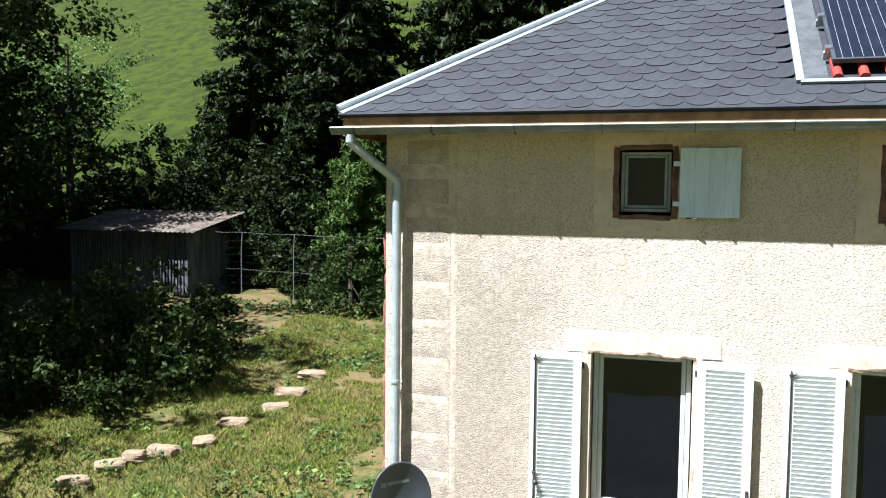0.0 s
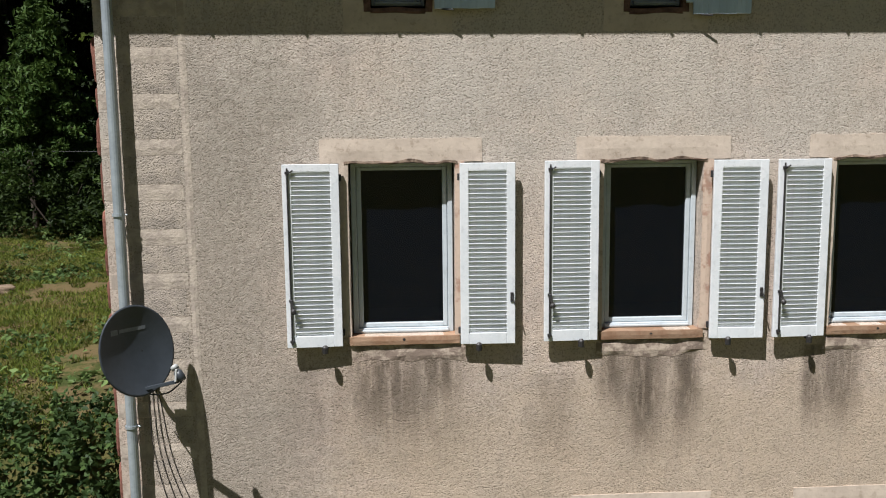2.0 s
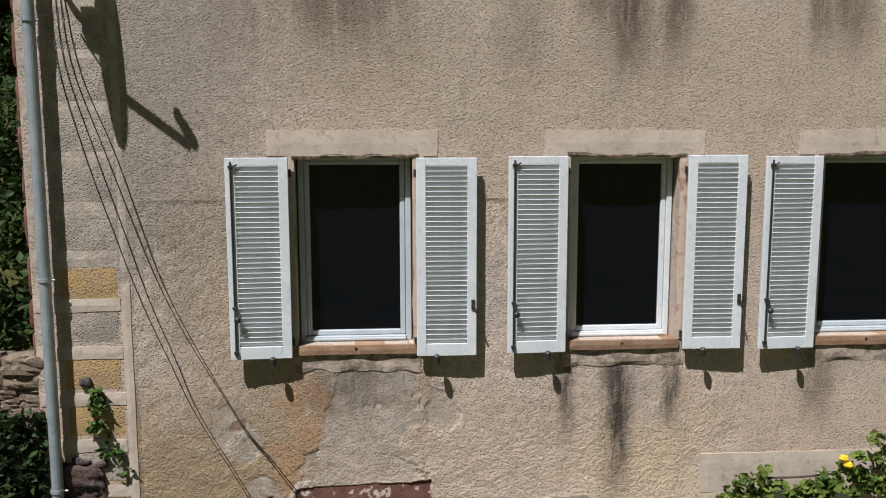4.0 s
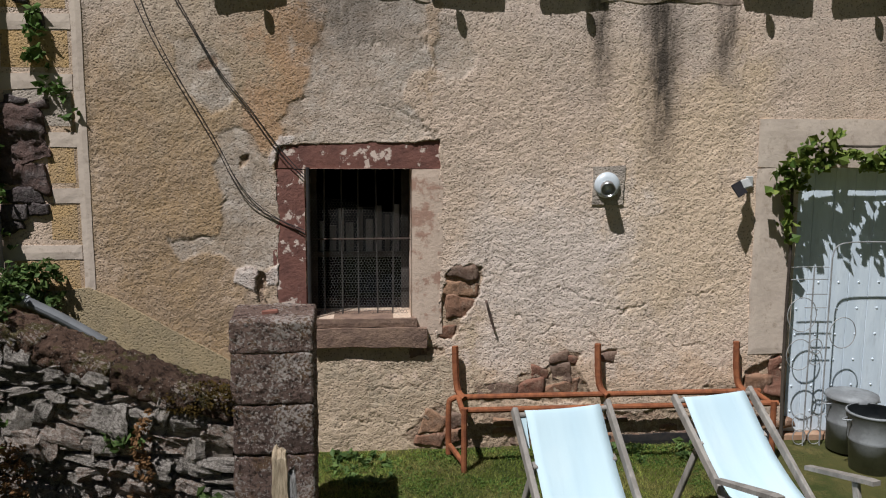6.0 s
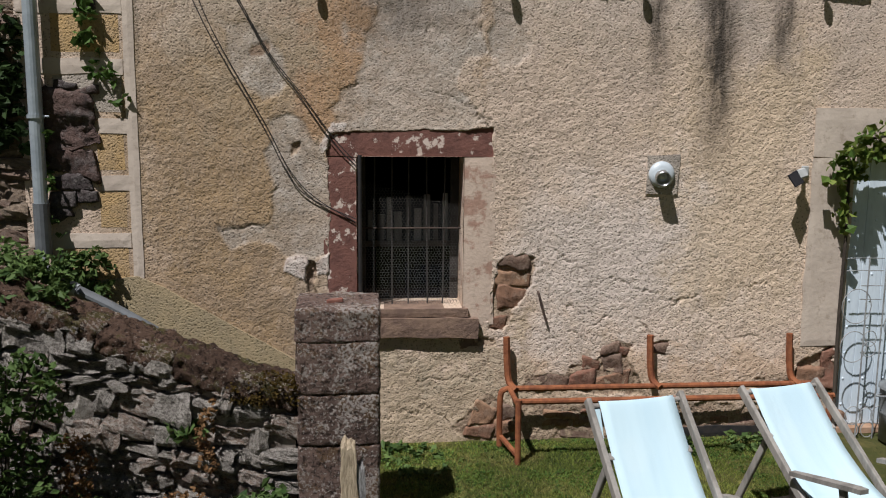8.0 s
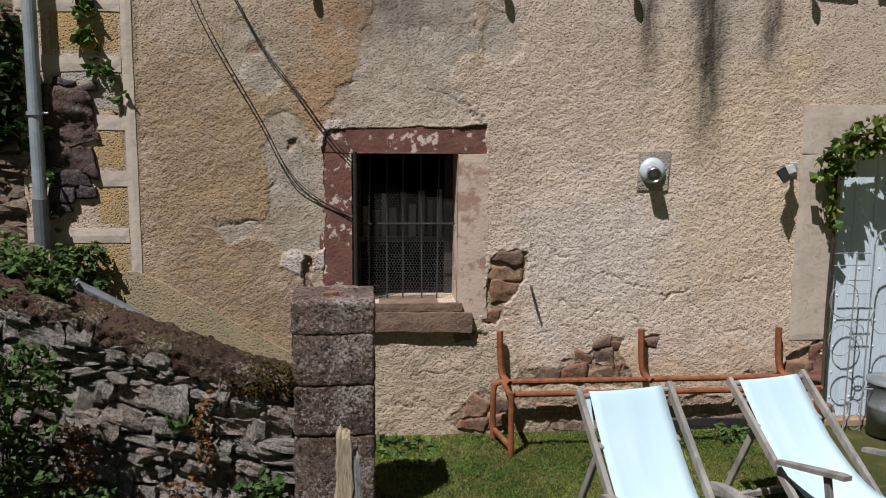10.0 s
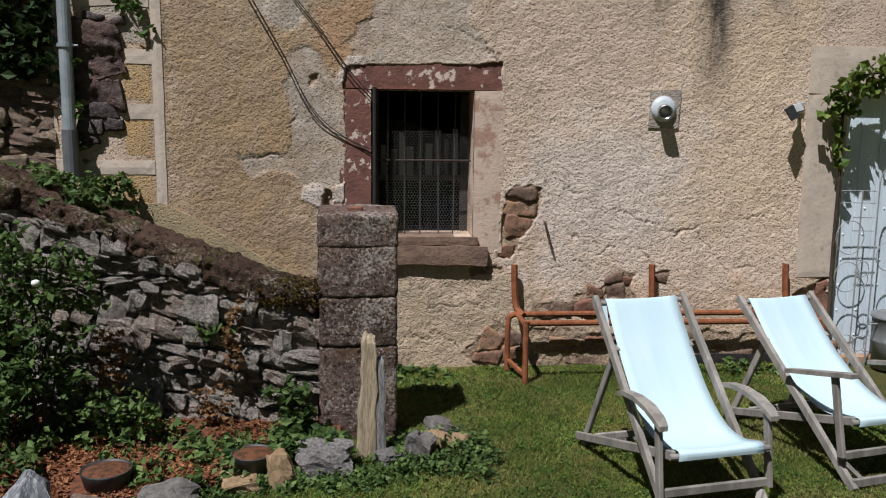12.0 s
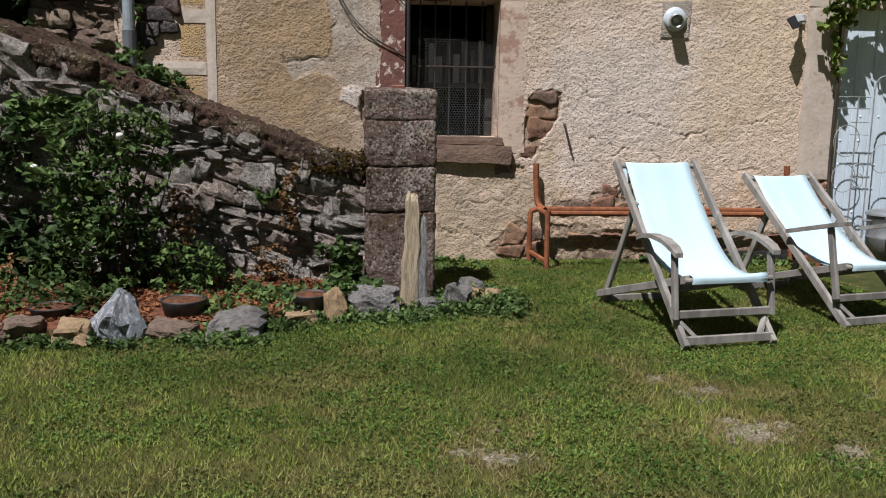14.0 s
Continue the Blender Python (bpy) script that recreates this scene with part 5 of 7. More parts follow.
def build_quoins():
    q = tagged(empty("corner_quoins"), "plaster quoins with pale bands and rough panels at the corner", "quoins", kind="structure")
    part("edge_strip", uneven_slab(0.575, 0.645, -0.008, 0.01, 1.22, 3.95, 2, 0.006, 0.06), SMOOTH, q)
    part("edge_strip", uneven_slab(0.585, 0.645, -0.004, 0.01, 3.952, 10.3, 3, 0.006, 0.06), PALECAST, q, "greyed render strip")
    for k in range(-3, 22):
        top = 9.19 - 0.383 * k
        h = 0.13 if top > 4 else 0.10
        z0 = max(1.2, top - h)
        broken = 1.7 < top < 2.6
        part("band", uneven_slab(0.40 if broken else -0.09, 0.572, -0.008 if top < 4 else -0.004, 0.01, z0, min(top, 10.3), k + 30, 0.01, 0.06), SMOOTH if top < 4 else PALECAST, q)
        if z0 - 0.26 > 1.1:
            part("panel", uneven_slab((0.36 if broken else 0.10) + 0.02, 0.55, -0.004, 0.01, z0 - 0.245, z0 - 0.008, k + 60, 0.008, 0.06), OCHRE if (top < 3.7 and k % 4 != 1) or k == 13 else GREYCAST, q)
    return q


build_quoins()


def corner_stones():
    """Red dressed stones that stand a little proud along the house's left edge."""
    c = tagged(empty("corner_stones"), "rough dark red sandstone blocks on the house corner", "quoins", kind="structure")
    kinds = [stone_mesh("corner_stone", 300 + k, 0.05, 3, REDSTONE) for k in range(5)]
    rng = random.Random(8)
    z = 1.3
    while z < 9.2:
        h = rng.uniform(0.26, 0.42)
        ob = new("corner_stone", rng.choice(kinds))
        ob.parent = c
        ob.matrix_basis = pose(X0 - 0.005, 0.17, z + h / 2, 0, rng.uniform(-2, 2), rng.uniform(-4, 4)) @ Matrix.Diagonal((0.09, rng.uniform(0.24, 0.3), h * 0.97, 1))
        z += h


corner_stones()


def wall_stones(rows, parent, material, seed, front=-0.006, rough=0.014):
    """Stones set in the wall, their faces about front metres behind its plane."""
    rng = random.Random(seed)
    for k, (x, z, w, h) in enumerate(rows):
        me = rough_block("stone", w * 1.06, 0.09, h * 1.08, seed + k, material, 0.018, min(rough, h * 0.13), min(0.009, h * 0.2), 0.5)
        taper, lean = rng.uniform(-0.35, 0.35), rng.uniform(-0.3, 0.3)
        for v in me.vertices:
            v.co.z = v.co.z * (1 + taper * 2 * v.co.x / w) + 0.02 * noise.noise(Vector((v.co.x * 12 + seed + k, 0, 1)))
            v.co.x += lean * v.co.z
        ob = new("stone", me)
        ob.parent = parent
        ob.matrix_basis = pose(x, front + 0.045 + rng.uniform(-0.006, 0.006), z, rng.uniform(-5, 5), rng.uniform(-8, 8), rng.uniform(-4, 4))


SKIRT = roughcast("stained_thin_render", (0.40, 0.315, 0.19), (0.34, 0.275, 0.175))


def exposed_stonework():
    rng = random.Random(21)
    a = tagged(empty("exposed_stonework"), "brown rubble stones bared where the plaster has fallen", "stonework", kind="structure")
    rows = [(3.18, 1.315, 0.22, 0.09), (3.165, 1.195, 0.27, 0.115), (3.175, 1.06, 0.21, 0.15), (3.08, 0.88, 0.11, 0.10), (2.94, 0.735, 0.27, 0.075),
            (3.43, 0.435, 0.33, 0.12), (3.70, 0.45, 0.17, 0.12), (3.92, 0.43, 0.25, 0.11), (3.92, 0.56, 0.15, 0.13), (3.76, 0.56, 0.13, 0.09), (3.90, 0.67, 0.13, 0.07),
            (4.0, 0.655, 0.09, 0.06), (4.27, 0.67, 0.11, 0.07), (5.42, 0.42, 0.2, 0.17), (5.56, 0.50, 0.14, 0.28), (2.98, 0.20, 0.17, 0.15), (3.15, 0.21, 0.13, 0.11),
            (5.13, 0.37, 0.22, 0.05), (2.95, 0.07, 0.2, 0.09), (3.14, 0.09, 0.15, 0.1)]
    for z, h in ((0.19, 0.05), (0.12, 0.06), (0.04, 0.09)):
        x = 3.26
        while x < 5.45:
            w = rng.uniform(0.12, 0.36)
            if rng.random() < 0.6:
                rows.append((x + w / 2, z + rng.uniform(-0.01, 0.012), w * 0.92, h * rng.uniform(0.8, 1.1)))
            x += w
    wall_stones(rows[:5], a, WALLSTONE, 380, 0.008, 0.02)
    wall_stones(rows[5:], a, WALLSTONE, 400, 0.001, 0.018)
    b = tagged(empty("exposed_stonework"), "dark purple-red rubble bared at the house corner", "stonework", kind="structure")
    wall_stones([(0.20, 2.27, 0.33, 0.36), (0.24, 2.00, 0.26, 0.16), (0.22, 1.87, 0.22, 0.10), (0.30, 1.78, 0.14, 0.08), (0.15, 1.76, 0.16, 0.10),
                 (0.34, 2.47, 0.14, 0.05), (0.08, 2.06, 0.12, 0.2), (0.2, 2.50, 0.14, 0.05), (0.27, 3.16, 0.08, 0.06), (0.36, 3.02, 0.1, 0.08)], b, CORNERRUBBLE, 430, -0.03, 0.03)
    wall_stones([(0.12, 1.66, 0.16, 0.08)], b, CORNERRUBBLE, 440, -0.03)
    bm = bmesh.new()
    edge = [(0.2, 0.2), (0.2, 1.19), (0.36, 1.21), (0.60, 1.235), (0.78, 1.15), (0.95, 1.045), (1.2, 0.895), (1.45, 0.75), (1.7, 0.60), (1.9, 0.5), (1.9, 0.2)]
    rows = [[bm.verts.new((x, y, z)) for x, z in edge] for y in (-0.012, 0.02)]
    bm.faces.new(rows[0][::-1])
    for j in range(len(edge)):
        k = (j + 1) % len(edge)
        bm.faces.new((rows[0][j], rows[0][k], rows[1][k], rows[1][j]))
    bmesh.ops.recalc_face_normals(bm, faces=bm.faces[:])
    tagged(part("sloping_skirting", bm, SKIRT), "smooth olive-stained render along the old ramp line", "skirting", kind="structure")


exposed_stonework()
tagged(part("foot_strip", uneven_slab(4.15, 5.62, -0.012, 0.05, -0.02, 0.075, 33, 0.008), IRON), "thin black strip along the wall foot", "damp strip", kind="structure")


# ---- cellar window ----
DARKSILL = simple("dark_brown_sill_stone", (0.245, 0.165, 0.12), (0.165, 0.11, 0.085), 9, 0.9, 0.01, 40).m
# Darkened colour puts the cellar opening's shade on its inner frame and bars.
SHADEWOOD = simple("shade_dark_old_wood", (0.07, 0.06, 0.055), (0.045, 0.04, 0.035), 8, 0.85, 0.002, 40).m


OLDSLAT = [simple(f"old_slat_wood_{k}", c, tuple(v * 0.6 for v in c), 9, 0.85, 0.002, 40, stretch=(1, 1, 0.2)).m for k, c in enumerate(((0.20, 0.19, 0.18), (0.10, 0.09, 0.085), (0.30, 0.29, 0.28)))]
NETWIRE = simple("dull_net_wire", (0.13, 0.128, 0.12), (0.08, 0.075, 0.07), 12, 0.6, 0.0).m


def cellar_window():
    w = tagged(empty("window_9"), "barred cellar window with torn chicken wire in red sandstone", "window", kind="structure")
    part("lintel", uneven_slab(1.88, 3.04, 0.012, 0.2, 2.05, 2.28, 77, 0.01, 0.05), PATCHY, w, "red sandstone lintel with flaking limewash")
    part("jamb", uneven_slab(1.86, 2.08, 0.006, 0.2, 0.95, 2.045, 78, 0.012, 0.05), PATCHY, w)
    part("jamb", uneven_slab(2.82, 3.04, 0.002, 0.2, 0.87, 2.045, 79, 0.01, 0.05), SMOOTHPINK, w, "limewashed jamb")
    part("sill_ledge", uneven_slab(2.08, 2.86, -0.03, 0.25, 0.93, 0.99, 80, 0.006), DARKSILL, w)
    part("sill", uneven_slab(2.12, 2.93, -0.05, 0.25, 0.785, 0.925, 81, 0.016), DARKSILL, w, "brown stone sill")
    for i in range(5):
        x = 2.2 + 0.125 * i
        part("iron_bar", tube(((x + 0.008 * math.sin(9 * i), 0.16, 0.985), (x + 0.006 * math.cos(5 * i), 0.16, 2.05)), 0.0055, 8), SHADEWOOD, w)
    part("cross_bar", bar((2.08, 0.15, 1.54), (2.82, 0.15, 1.54), 0.014, 0.01), IRONRUST, w)
    part("conduit", tube(((2.105, -0.012, 2.06), (2.105, -0.012, 0.95)), 0.014, 8), IRON, w, "black cable conduit")
    part("inner_frame", boxes((2.08, 2.14, 0.33, 0.38, 0.99, 2.05), (2.76, 2.82, 0.33, 0.38, 0.99, 2.05), (2.14, 2.76, 0.335, 0.375, 1.38, 1.42), bevel=0.004), SHADEWOOD, w, "old wooden inner frame, coloured dark for recess shade")
    rng = random.Random(4)
    for i in range(9):
        x = 2.145 + 0.069 * i
        top = 1.72 + rng.uniform(-0.12, 0.06)
        part("inner_slat", bar((x + 0.03, 0.40 + rng.uniform(0, 0.03), 0.98), (x + 0.03 + rng.uniform(-0.01, 0.01), 0.40, top), 0.045 + rng.uniform(-0.012, 0.012), 0.015, 0.003), OLDSLAT[i % 3], w)
    part("pane", boxes((2.14, 2.76, 0.35, 0.356, 0.99, 1.38)), GLASS, w)
    # hexagonal wire netting with a torn, sloping upper edge
    s, verts, faces = 0.0125, [], []
    rows = int(1.06 / (1.5 * s))
    for j in range(rows):
        for i in range(int(0.7 / (1.732 * s)) + 1):
            cx, cz = 2.12 + (i + 0.5 * (j % 2)) * 1.732 * s, 0.99 + j * 1.5 * s
            if cz > 1.86 - 0.22 * (cx - 2.1) + 0.05 * noise.noise(Vector((cx * 7, 0, 1))) or cx > 2.81:
                continue
            for a in (30, 90, 150):
                p = Vector((cx + s * math.cos(radians(a)), 0.13 + 0.012 * noise.noise(Vector((cx * 4, cz * 4, 0))), cz + s * math.sin(radians(a))))
                q = Vector((cx + s * math.cos(radians(a + 60)), p.y, cz + s * math.sin(radians(a + 60))))
                n = (q - p).cross(Vector((0, 1, 0))).normalized() * 0.0008
                k = len(verts)
                verts += [p - n, q - n, q + n, p + n]
                faces.append((k, k + 1, k + 2, k + 3))
    net = raw("wire_netting", [tuple(v) for v in verts], faces, NETWIRE, w)
    net["label"] = "grey hexagonal chicken wire"
    return w


IRONRUST = simple("rusted_iron", (0.10, 0.07, 0.055), (0.055, 0.04, 0.035), 20, 0.8, 0.001, 90).m
cellar_window()


# ---- door ----
DOORBLUE = simple("faded_pale_blue_paint", (0.66, 0.745, 0.81), (0.57, 0.655, 0.725), 6, 0.55, 0.001, 50, stretch=(1, 1, 0.2)).m


def build_door():
    s = tagged(empty("door_surround"), "smooth pale plaster band round the door", "door trim", kind="structure")
    part("band", uneven_slab(5.32, 5.64, -0.008, 0.03, 0.68, 2.06, 90, 0.012, 0.04), SMOOTH, s)
    part("band", uneven_slab(5.32, 7.1, -0.008, 0.03, 2.062, 2.41, 91, 0.008), SMOOTH, s)
    d = tagged(empty("door_1"), "pale blue nailed board door, closed", "door", kind="structure")
    n = 7
    w = 1.11 / n
    for i in range(n):
        part("board", boxes((5.64 + i * w + 0.001, 5.64 + (i + 1) * w - 0.001, 0.07, 0.11, 0.04, 2.06), bevel=0.003), DOORBLUE, d)
    first = None
    for r in range(9):
        for i in range(n):
            if first is None:
                bm = bmesh.new()
                add_lathe(bm, ((0.0, 0.006), (0.006, 0.005), (0.010, 0.0)), 8)
                first = part("nail", bm, DOORBLUE, d)
                o = first
            else:
                o = first.copy()
                scene.collection.objects.link(o)
            o.matrix_basis = pose(5.64 + (i + 0.5) * w, 0.07, 0.2 + 0.2 * r, 90, 0, 0)
    part("threshold", uneven_slab(5.6, 6.8, -0.02, 0.2, -0.06, 0.04, 92, 0.006), SILLSTONE, d)


build_door()
# Added sheet; its near-black colour stands for shade in the board gaps.
tagged(part("door_backing", boxes((5.64, 6.75, 0.16, 0.2, 0.04, 2.06)), DARKROOM), "near-black sheet added behind the door boards", "door", kind="structure")


# ---- satellite dish ----
DISHGREY = simple("dark_grey_dish_paint", (0.042, 0.05, 0.06), (0.035, 0.042, 0.05), 5, 0.42, 0.0).m
PRINT = simple("faded_print", (0.20, 0.215, 0.23), (0.16, 0.175, 0.19), 30, 0.6, 0.0).m
LIGHTGREY = simple("light_grey_plastic", (0.42, 0.43, 0.42), (0.34, 0.35, 0.34), 8, 0.5, 0.0).m


def build_dish():
    d = tagged(empty("satellite_dish"), "dark grey oval satellite dish with faded print on the wall", "satellite dish")
    m = Matrix.Translation((0.205, -0.40, 6.70)) @ Vector((1.10, -1.0, 0.27)).to_track_quat("Z", "Y").to_matrix().to_4x4()
    rx, ry, n = 0.33, 0.375, 40
    bm = bmesh.new()
    rings = []
    for r in (0.12, 0.3, 0.5, 0.7, 0.85, 0.96, 1.0):
        rings.append([bm.verts.new(m @ Vector((rx * r * math.cos(a), ry * r * math.sin(a), 0.055 * r * r))) for a in (2 * math.pi * j / n for j in range(n))])
    for r in (1.0, 0.7, 0.12):
        rings.append([bm.verts.new(m @ Vector(((rx + 0.004) * r * math.cos(a), (ry + 0.004) * r * math.sin(a), 0.055 * r * r - 0.012))) for a in (2 * math.pi * j / n for j in range(n))])
    for p, q in zip(rings, rings[1:]):
        for j in range(n):
            bm.faces.new((p[j], p[(j + 1) % n], q[(j + 1) % n], q[j]))
    bm.faces.new(rings[0][::-1])
    bm.faces.new(rings[-1])
    bmesh.ops.recalc_face_normals(bm, faces=bm.faces[:])
    dish = part("reflector", bm, DISHGREY, d, smooth=True)
    for x0, x1, z0, z1 in ((-0.20, -0.135, 0.155, 0.20), (-0.12, 0.115, 0.165, 0.195)):
        bm = bmesh.new()
        n = 8
        rows = []
        for i in range(n + 1):
            x = x0 + (x1 - x0) * i / n
            rows.append([bm.verts.new(m @ Vector((x, z, 0.055 * ((x / rx) ** 2 + (z / ry) ** 2) + 0.0025))) for z in (z0, (z0 + z1) / 2, z1)])
        for p, q in zip(rows, rows[1:]):
            for j in (0, 1):
                bm.faces.new((p[j], q[j], q[j + 1], p[j + 1]))
        part("print_bar", bm, PRINT, dish, "faded pale print")
    lnb = Vector((0.615, -0.625, 6.555))
    part("feed_arm", bar((0.25, -0.40, 6.37), (0.60, -0.645, 6.50), 0.04, 0.03, 0.004, up=(0, 0, 1)), DISHGREY, d)
    ring = Vector((0.575, -0.597, 6.605))
    t = (ring - lnb).to_track_quat("Z", "Y").to_matrix().to_4x4()
    bm = bmesh.new()
    add_lathe(bm, ((0.0, -0.055), (0.034, -0.055), (0.036, 0.02), (0.022, 0.035), (0.0, 0.036)), 14, Matrix.Translation(lnb) @ t)
    head = part("receiver", bm, DISHGREY, d, "dark receiver head", smooth=True)
    bm = bmesh.new()
    add_lathe(bm, ((0.02, -0.02), (0.03, -0.02), (0.032, 0.008), (0.024, 0.016), (0.0, 0.014)), 16, Matrix.Translation(ring) @ t)
    part("receiver_cap", bm, LIGHTGREY, head, "pale round cap", smooth=True)
    part("clamp", bar((0.595, -0.65, 6.50), (0.60, -0.63, 6.60), 0.016, 0.05, 0.003), LIGHTGREY, head, "pale clamp")
    bm = tube(curve_pts(((0.20, -0.36, 6.62), (0.20, -0.27, 6.55), (0.20, -0.16, 6.42), (0.20, 0.0, 6.36)), 5), 0.022, 10)
    part("wall_mount", bm, IRON, d, "dark steel wall mount")
    part("mount_plate", boxes((0.13, 0.27, -0.018, 0.0, 6.27, 6.45), bevel=0.004), IRON, d)
    part("tilt_bracket", boxes((0.155, 0.255, -0.36, -0.28, 6.52, 6.70), bevel=0.006), IRON, d)
    part("feed_cable", tube(curve_pts((lnb + Vector((0.02, -0.01, -0.06)), (0.50, -0.54, 6.38), (0.33, -0.42, 6.33), (0.22, -0.2, 6.30)), 6), 0.007, 6), IRON, d)


build_dish()


def build_cables():
    rng = random.Random(3)
    lines = (((0.18, 6.32), (0.20, 5.66), (0.36, 4.98), (0.54, 4.38), (0.73, 3.8), (0.92, 3.34), (1.12, 2.87), (1.46, 2.25), (1.60, 1.98), (1.75, 1.78), (2.08, 1.62)),
             ((0.21, 6.32), (0.25, 5.66), (0.44, 4.98), (0.62, 4.38), (0.80, 3.8), (0.97, 3.34), (1.14, 2.88), (1.48, 2.26), (1.63, 1.96), (1.80, 1.77), (2.08, 1.60)),
             ((0.24, 6.32), (0.30, 5.66), (0.53, 4.94), (0.83, 4.06), (1.06, 3.52), (1.35, 3.0), (1.51, 2.71), (1.69, 2.47), (1.91, 2.16), (2.09, 1.97)),
             ((0.26, 6.30), (0.36, 5.60), (0.60, 4.94), (0.86, 4.06), (1.08, 3.54), (1.365, 3.0), (1.53, 2.71), (1.71, 2.48), (1.93, 2.17), (2.10, 1.99)))
    for pts in lines:
        p = [(x + rng.uniform(-0.004, 0.004), -0.009 - 0.004 * math.sin(i), z) for i, (x, z) in enumerate(pts)]
        tagged(part("aerial_cable", tube(curve_pts(p, 6), 0.0033, 6), IRON), "thin black aerial cable hanging down the wall", "cable", "aerial cables")


build_cables()


# ---- small things on the wall ----
def wall_vent():
    v = tagged(empty("flue_outlet"), "white round wall plate with a short steel flue", "flue")
    base = Matrix.Translation((4.215, 0, 1.935)) @ pose(0, 0, 0, 90, 0, 0)
    bm = bmesh.new()
    add_lathe(bm, ((0.0, 0.04), (0.055, 0.04), (0.085, 0.028), (0.093, 0.012), (0.093, 0.0)), 28, base)
    part("wall_plate", bm, PVC, v, smooth=True)
    bm = bmesh.new()
    add_lathe(bm, ((0.0, 0.06), (0.042, 0.06), (0.046, 0.125), (0.052, 0.125), (0.049, 0.03)), 24, Matrix.Translation((4.215, 0, 1.93)) @ pose(0, 0, 0, 100, 0, -10))
    part("flue_tube", bm, STEEL, v, "bright steel tube", smooth=True)
    part("backing", uneven_slab(4.11, 4.345, -0.006, 0.01, 1.80, 2.07, 55, 0.02, 0.04), GREYCAST, v, "grey mortar patch")


STEEL = simple("bright_steel", (0.55, 0.55, 0.54), (0.45, 0.45, 0.45), 10, 0.28, 0.0, metal=0.9).m
wall_vent()


DARKCELL = simple("dark_matt_solar_cell", (0.02, 0.02, 0.024), (0.03, 0.028, 0.03), 20, 0.7, 0.0).m


def solar_lamp():
    l = tagged(empty("solar_wall_lamp"), "small solar wall lamp with tilted dark panel", "wall lamp")
    part("solar_panel", bar((5.085, -0.17, 1.90), (5.165, -0.13, 1.935), 0.10, 0.012, 0.002, up=(0.3, -1, 0.5)), DARKCELL, l, "dark solar panel")
    part("lamp_head", bar((5.15, -0.12, 1.94), (5.22, -0.09, 1.955), 0.07, 0.05, 0.008, up=(0, -1, 0.4)), LIGHTGREY, l)
    part("arm", bar((5.19, -0.10, 1.95), (5.255, 0.0, 1.96), 0.025, 0.025), LIGHTGREY, l)
    part("wall_foot", boxes((5.235, 5.285, -0.02, 0.0, 1.92, 2.0), bevel=0.004), LIGHTGREY, l)


solar_lamp()
tagged(part("iron_hook", tube(curve_pts(((3.36, 0.02, 1.10), (3.36, -0.025, 1.09), (3.385, -0.03, 0.99), (3.42, -0.028, 0.89)), 4), 0.009, 8), IRONRUST), "rusty iron hook in the wall", "hook")


def bench_frame():
    b = tagged(empty("bench_frame"), "rusty steel bench frame without its seat, against the wall", "bench frame")
    r = 0.021
    for y in (-0.12, -0.40):
        part("long_rail", tube(((3.16, y, 0.43), (5.38, y, 0.43)), r, 10), RUST, b)
    for x in (3.14, 5.32):
        part("rear_leg", tube(curve_pts(((x + 0.02, -0.12, 0.43), (x - 0.03, -0.13, 0.425), (x - 0.06, -0.14, 0.37), (x - 0.06, -0.14, 0.02)), 5), r, 10), RUST, b)
        part("front_leg", tube(((x + 0.02, -0.42, 0.45), (x + 0.02, -0.43, 0.0)), r, 10), RUST, b)
        part("foot_brace", bar((x - 0.055, -0.14, 0.09), (x + 0.02, -0.43, 0.06), 0.03, 0.03, 0.005, up=(0, 0, 1)), RUST, b)
        part("cross_tube", tube(((x + 0.01, -0.12, 0.43), (x + 0.01, -0.42, 0.43)), r * 0.9, 10), RUST, b)
    for x in (3.15, 4.19, 5.23):
        pts = curve_pts(((x - 0.02, -0.06, 0.79), (x - 0.015, -0.07, 0.60), (x, -0.09, 0.47), (x + 0.04, -0.16, 0.43)), 5)
        part("back_upright", tube(pts, 0.024, 6), RUST, b)
    return b


bench_frame()


def bucket(x, y, z, r0, r1, h, name, label, lid=False):
    b = tagged(empty(name, pose(x, y, z)), label, "bucket")
    bm = bmesh.new()
    add_lathe(bm, ((0.0, 0.02), (r0, 0.02), (r1 - 0.006, h), (r1 - 0.006, h), (r1, h), (r1 + 0.008, h - 0.006), (r1 + 0.004, h - 0.016), (r1, h - 0.02), (r0 + (r1 - r0) * 0.55, h * 0.55),
                   (r0 + (r1 - r0) * 0.55 + 0.005, h * 0.53), (r0 + (r1 - r0) * 0.5, h * 0.5), (r0 + 0.004, 0.0), (0.0, 0.0)), 28)
    part("pail", bm, GALV, b, smooth=True)
    if lid:
        bm = bmesh.new()
        add_lathe(bm, ((0.0, h + 0.035), (r1 * 0.7, h + 0.03), (r1 + 0.01, h + 0.012), (r1 + 0.012, h - 0.01)), 28)
        part("lid", bm, GALV, b, smooth=True)
    for s in (-1, 1):
        part("ear", tube(curve_pts(((s * r1, -0.03, h - 0.05), (s * (r1 + 0.05), 0, h - 0.055), (s * r1, 0.03, h - 0.05)), 4), 0.006, 6), GALV, b)


GALV = simple("dull_galvanised_steel", (0.27, 0.285, 0.29), (0.19, 0.20, 0.205), 5, 0.62, 0.001, 20, 0.3).m
bucket(6.02, -0.24, 0.02, 0.15, 0.17, 0.40, "lidded_bin", "grey galvanised bin with a lid beside the door", True)
bucket(5.98, -0.58, 0.0, 0.13, 0.175, 0.42, "bucket", "grey galvanised bucket on the grass")


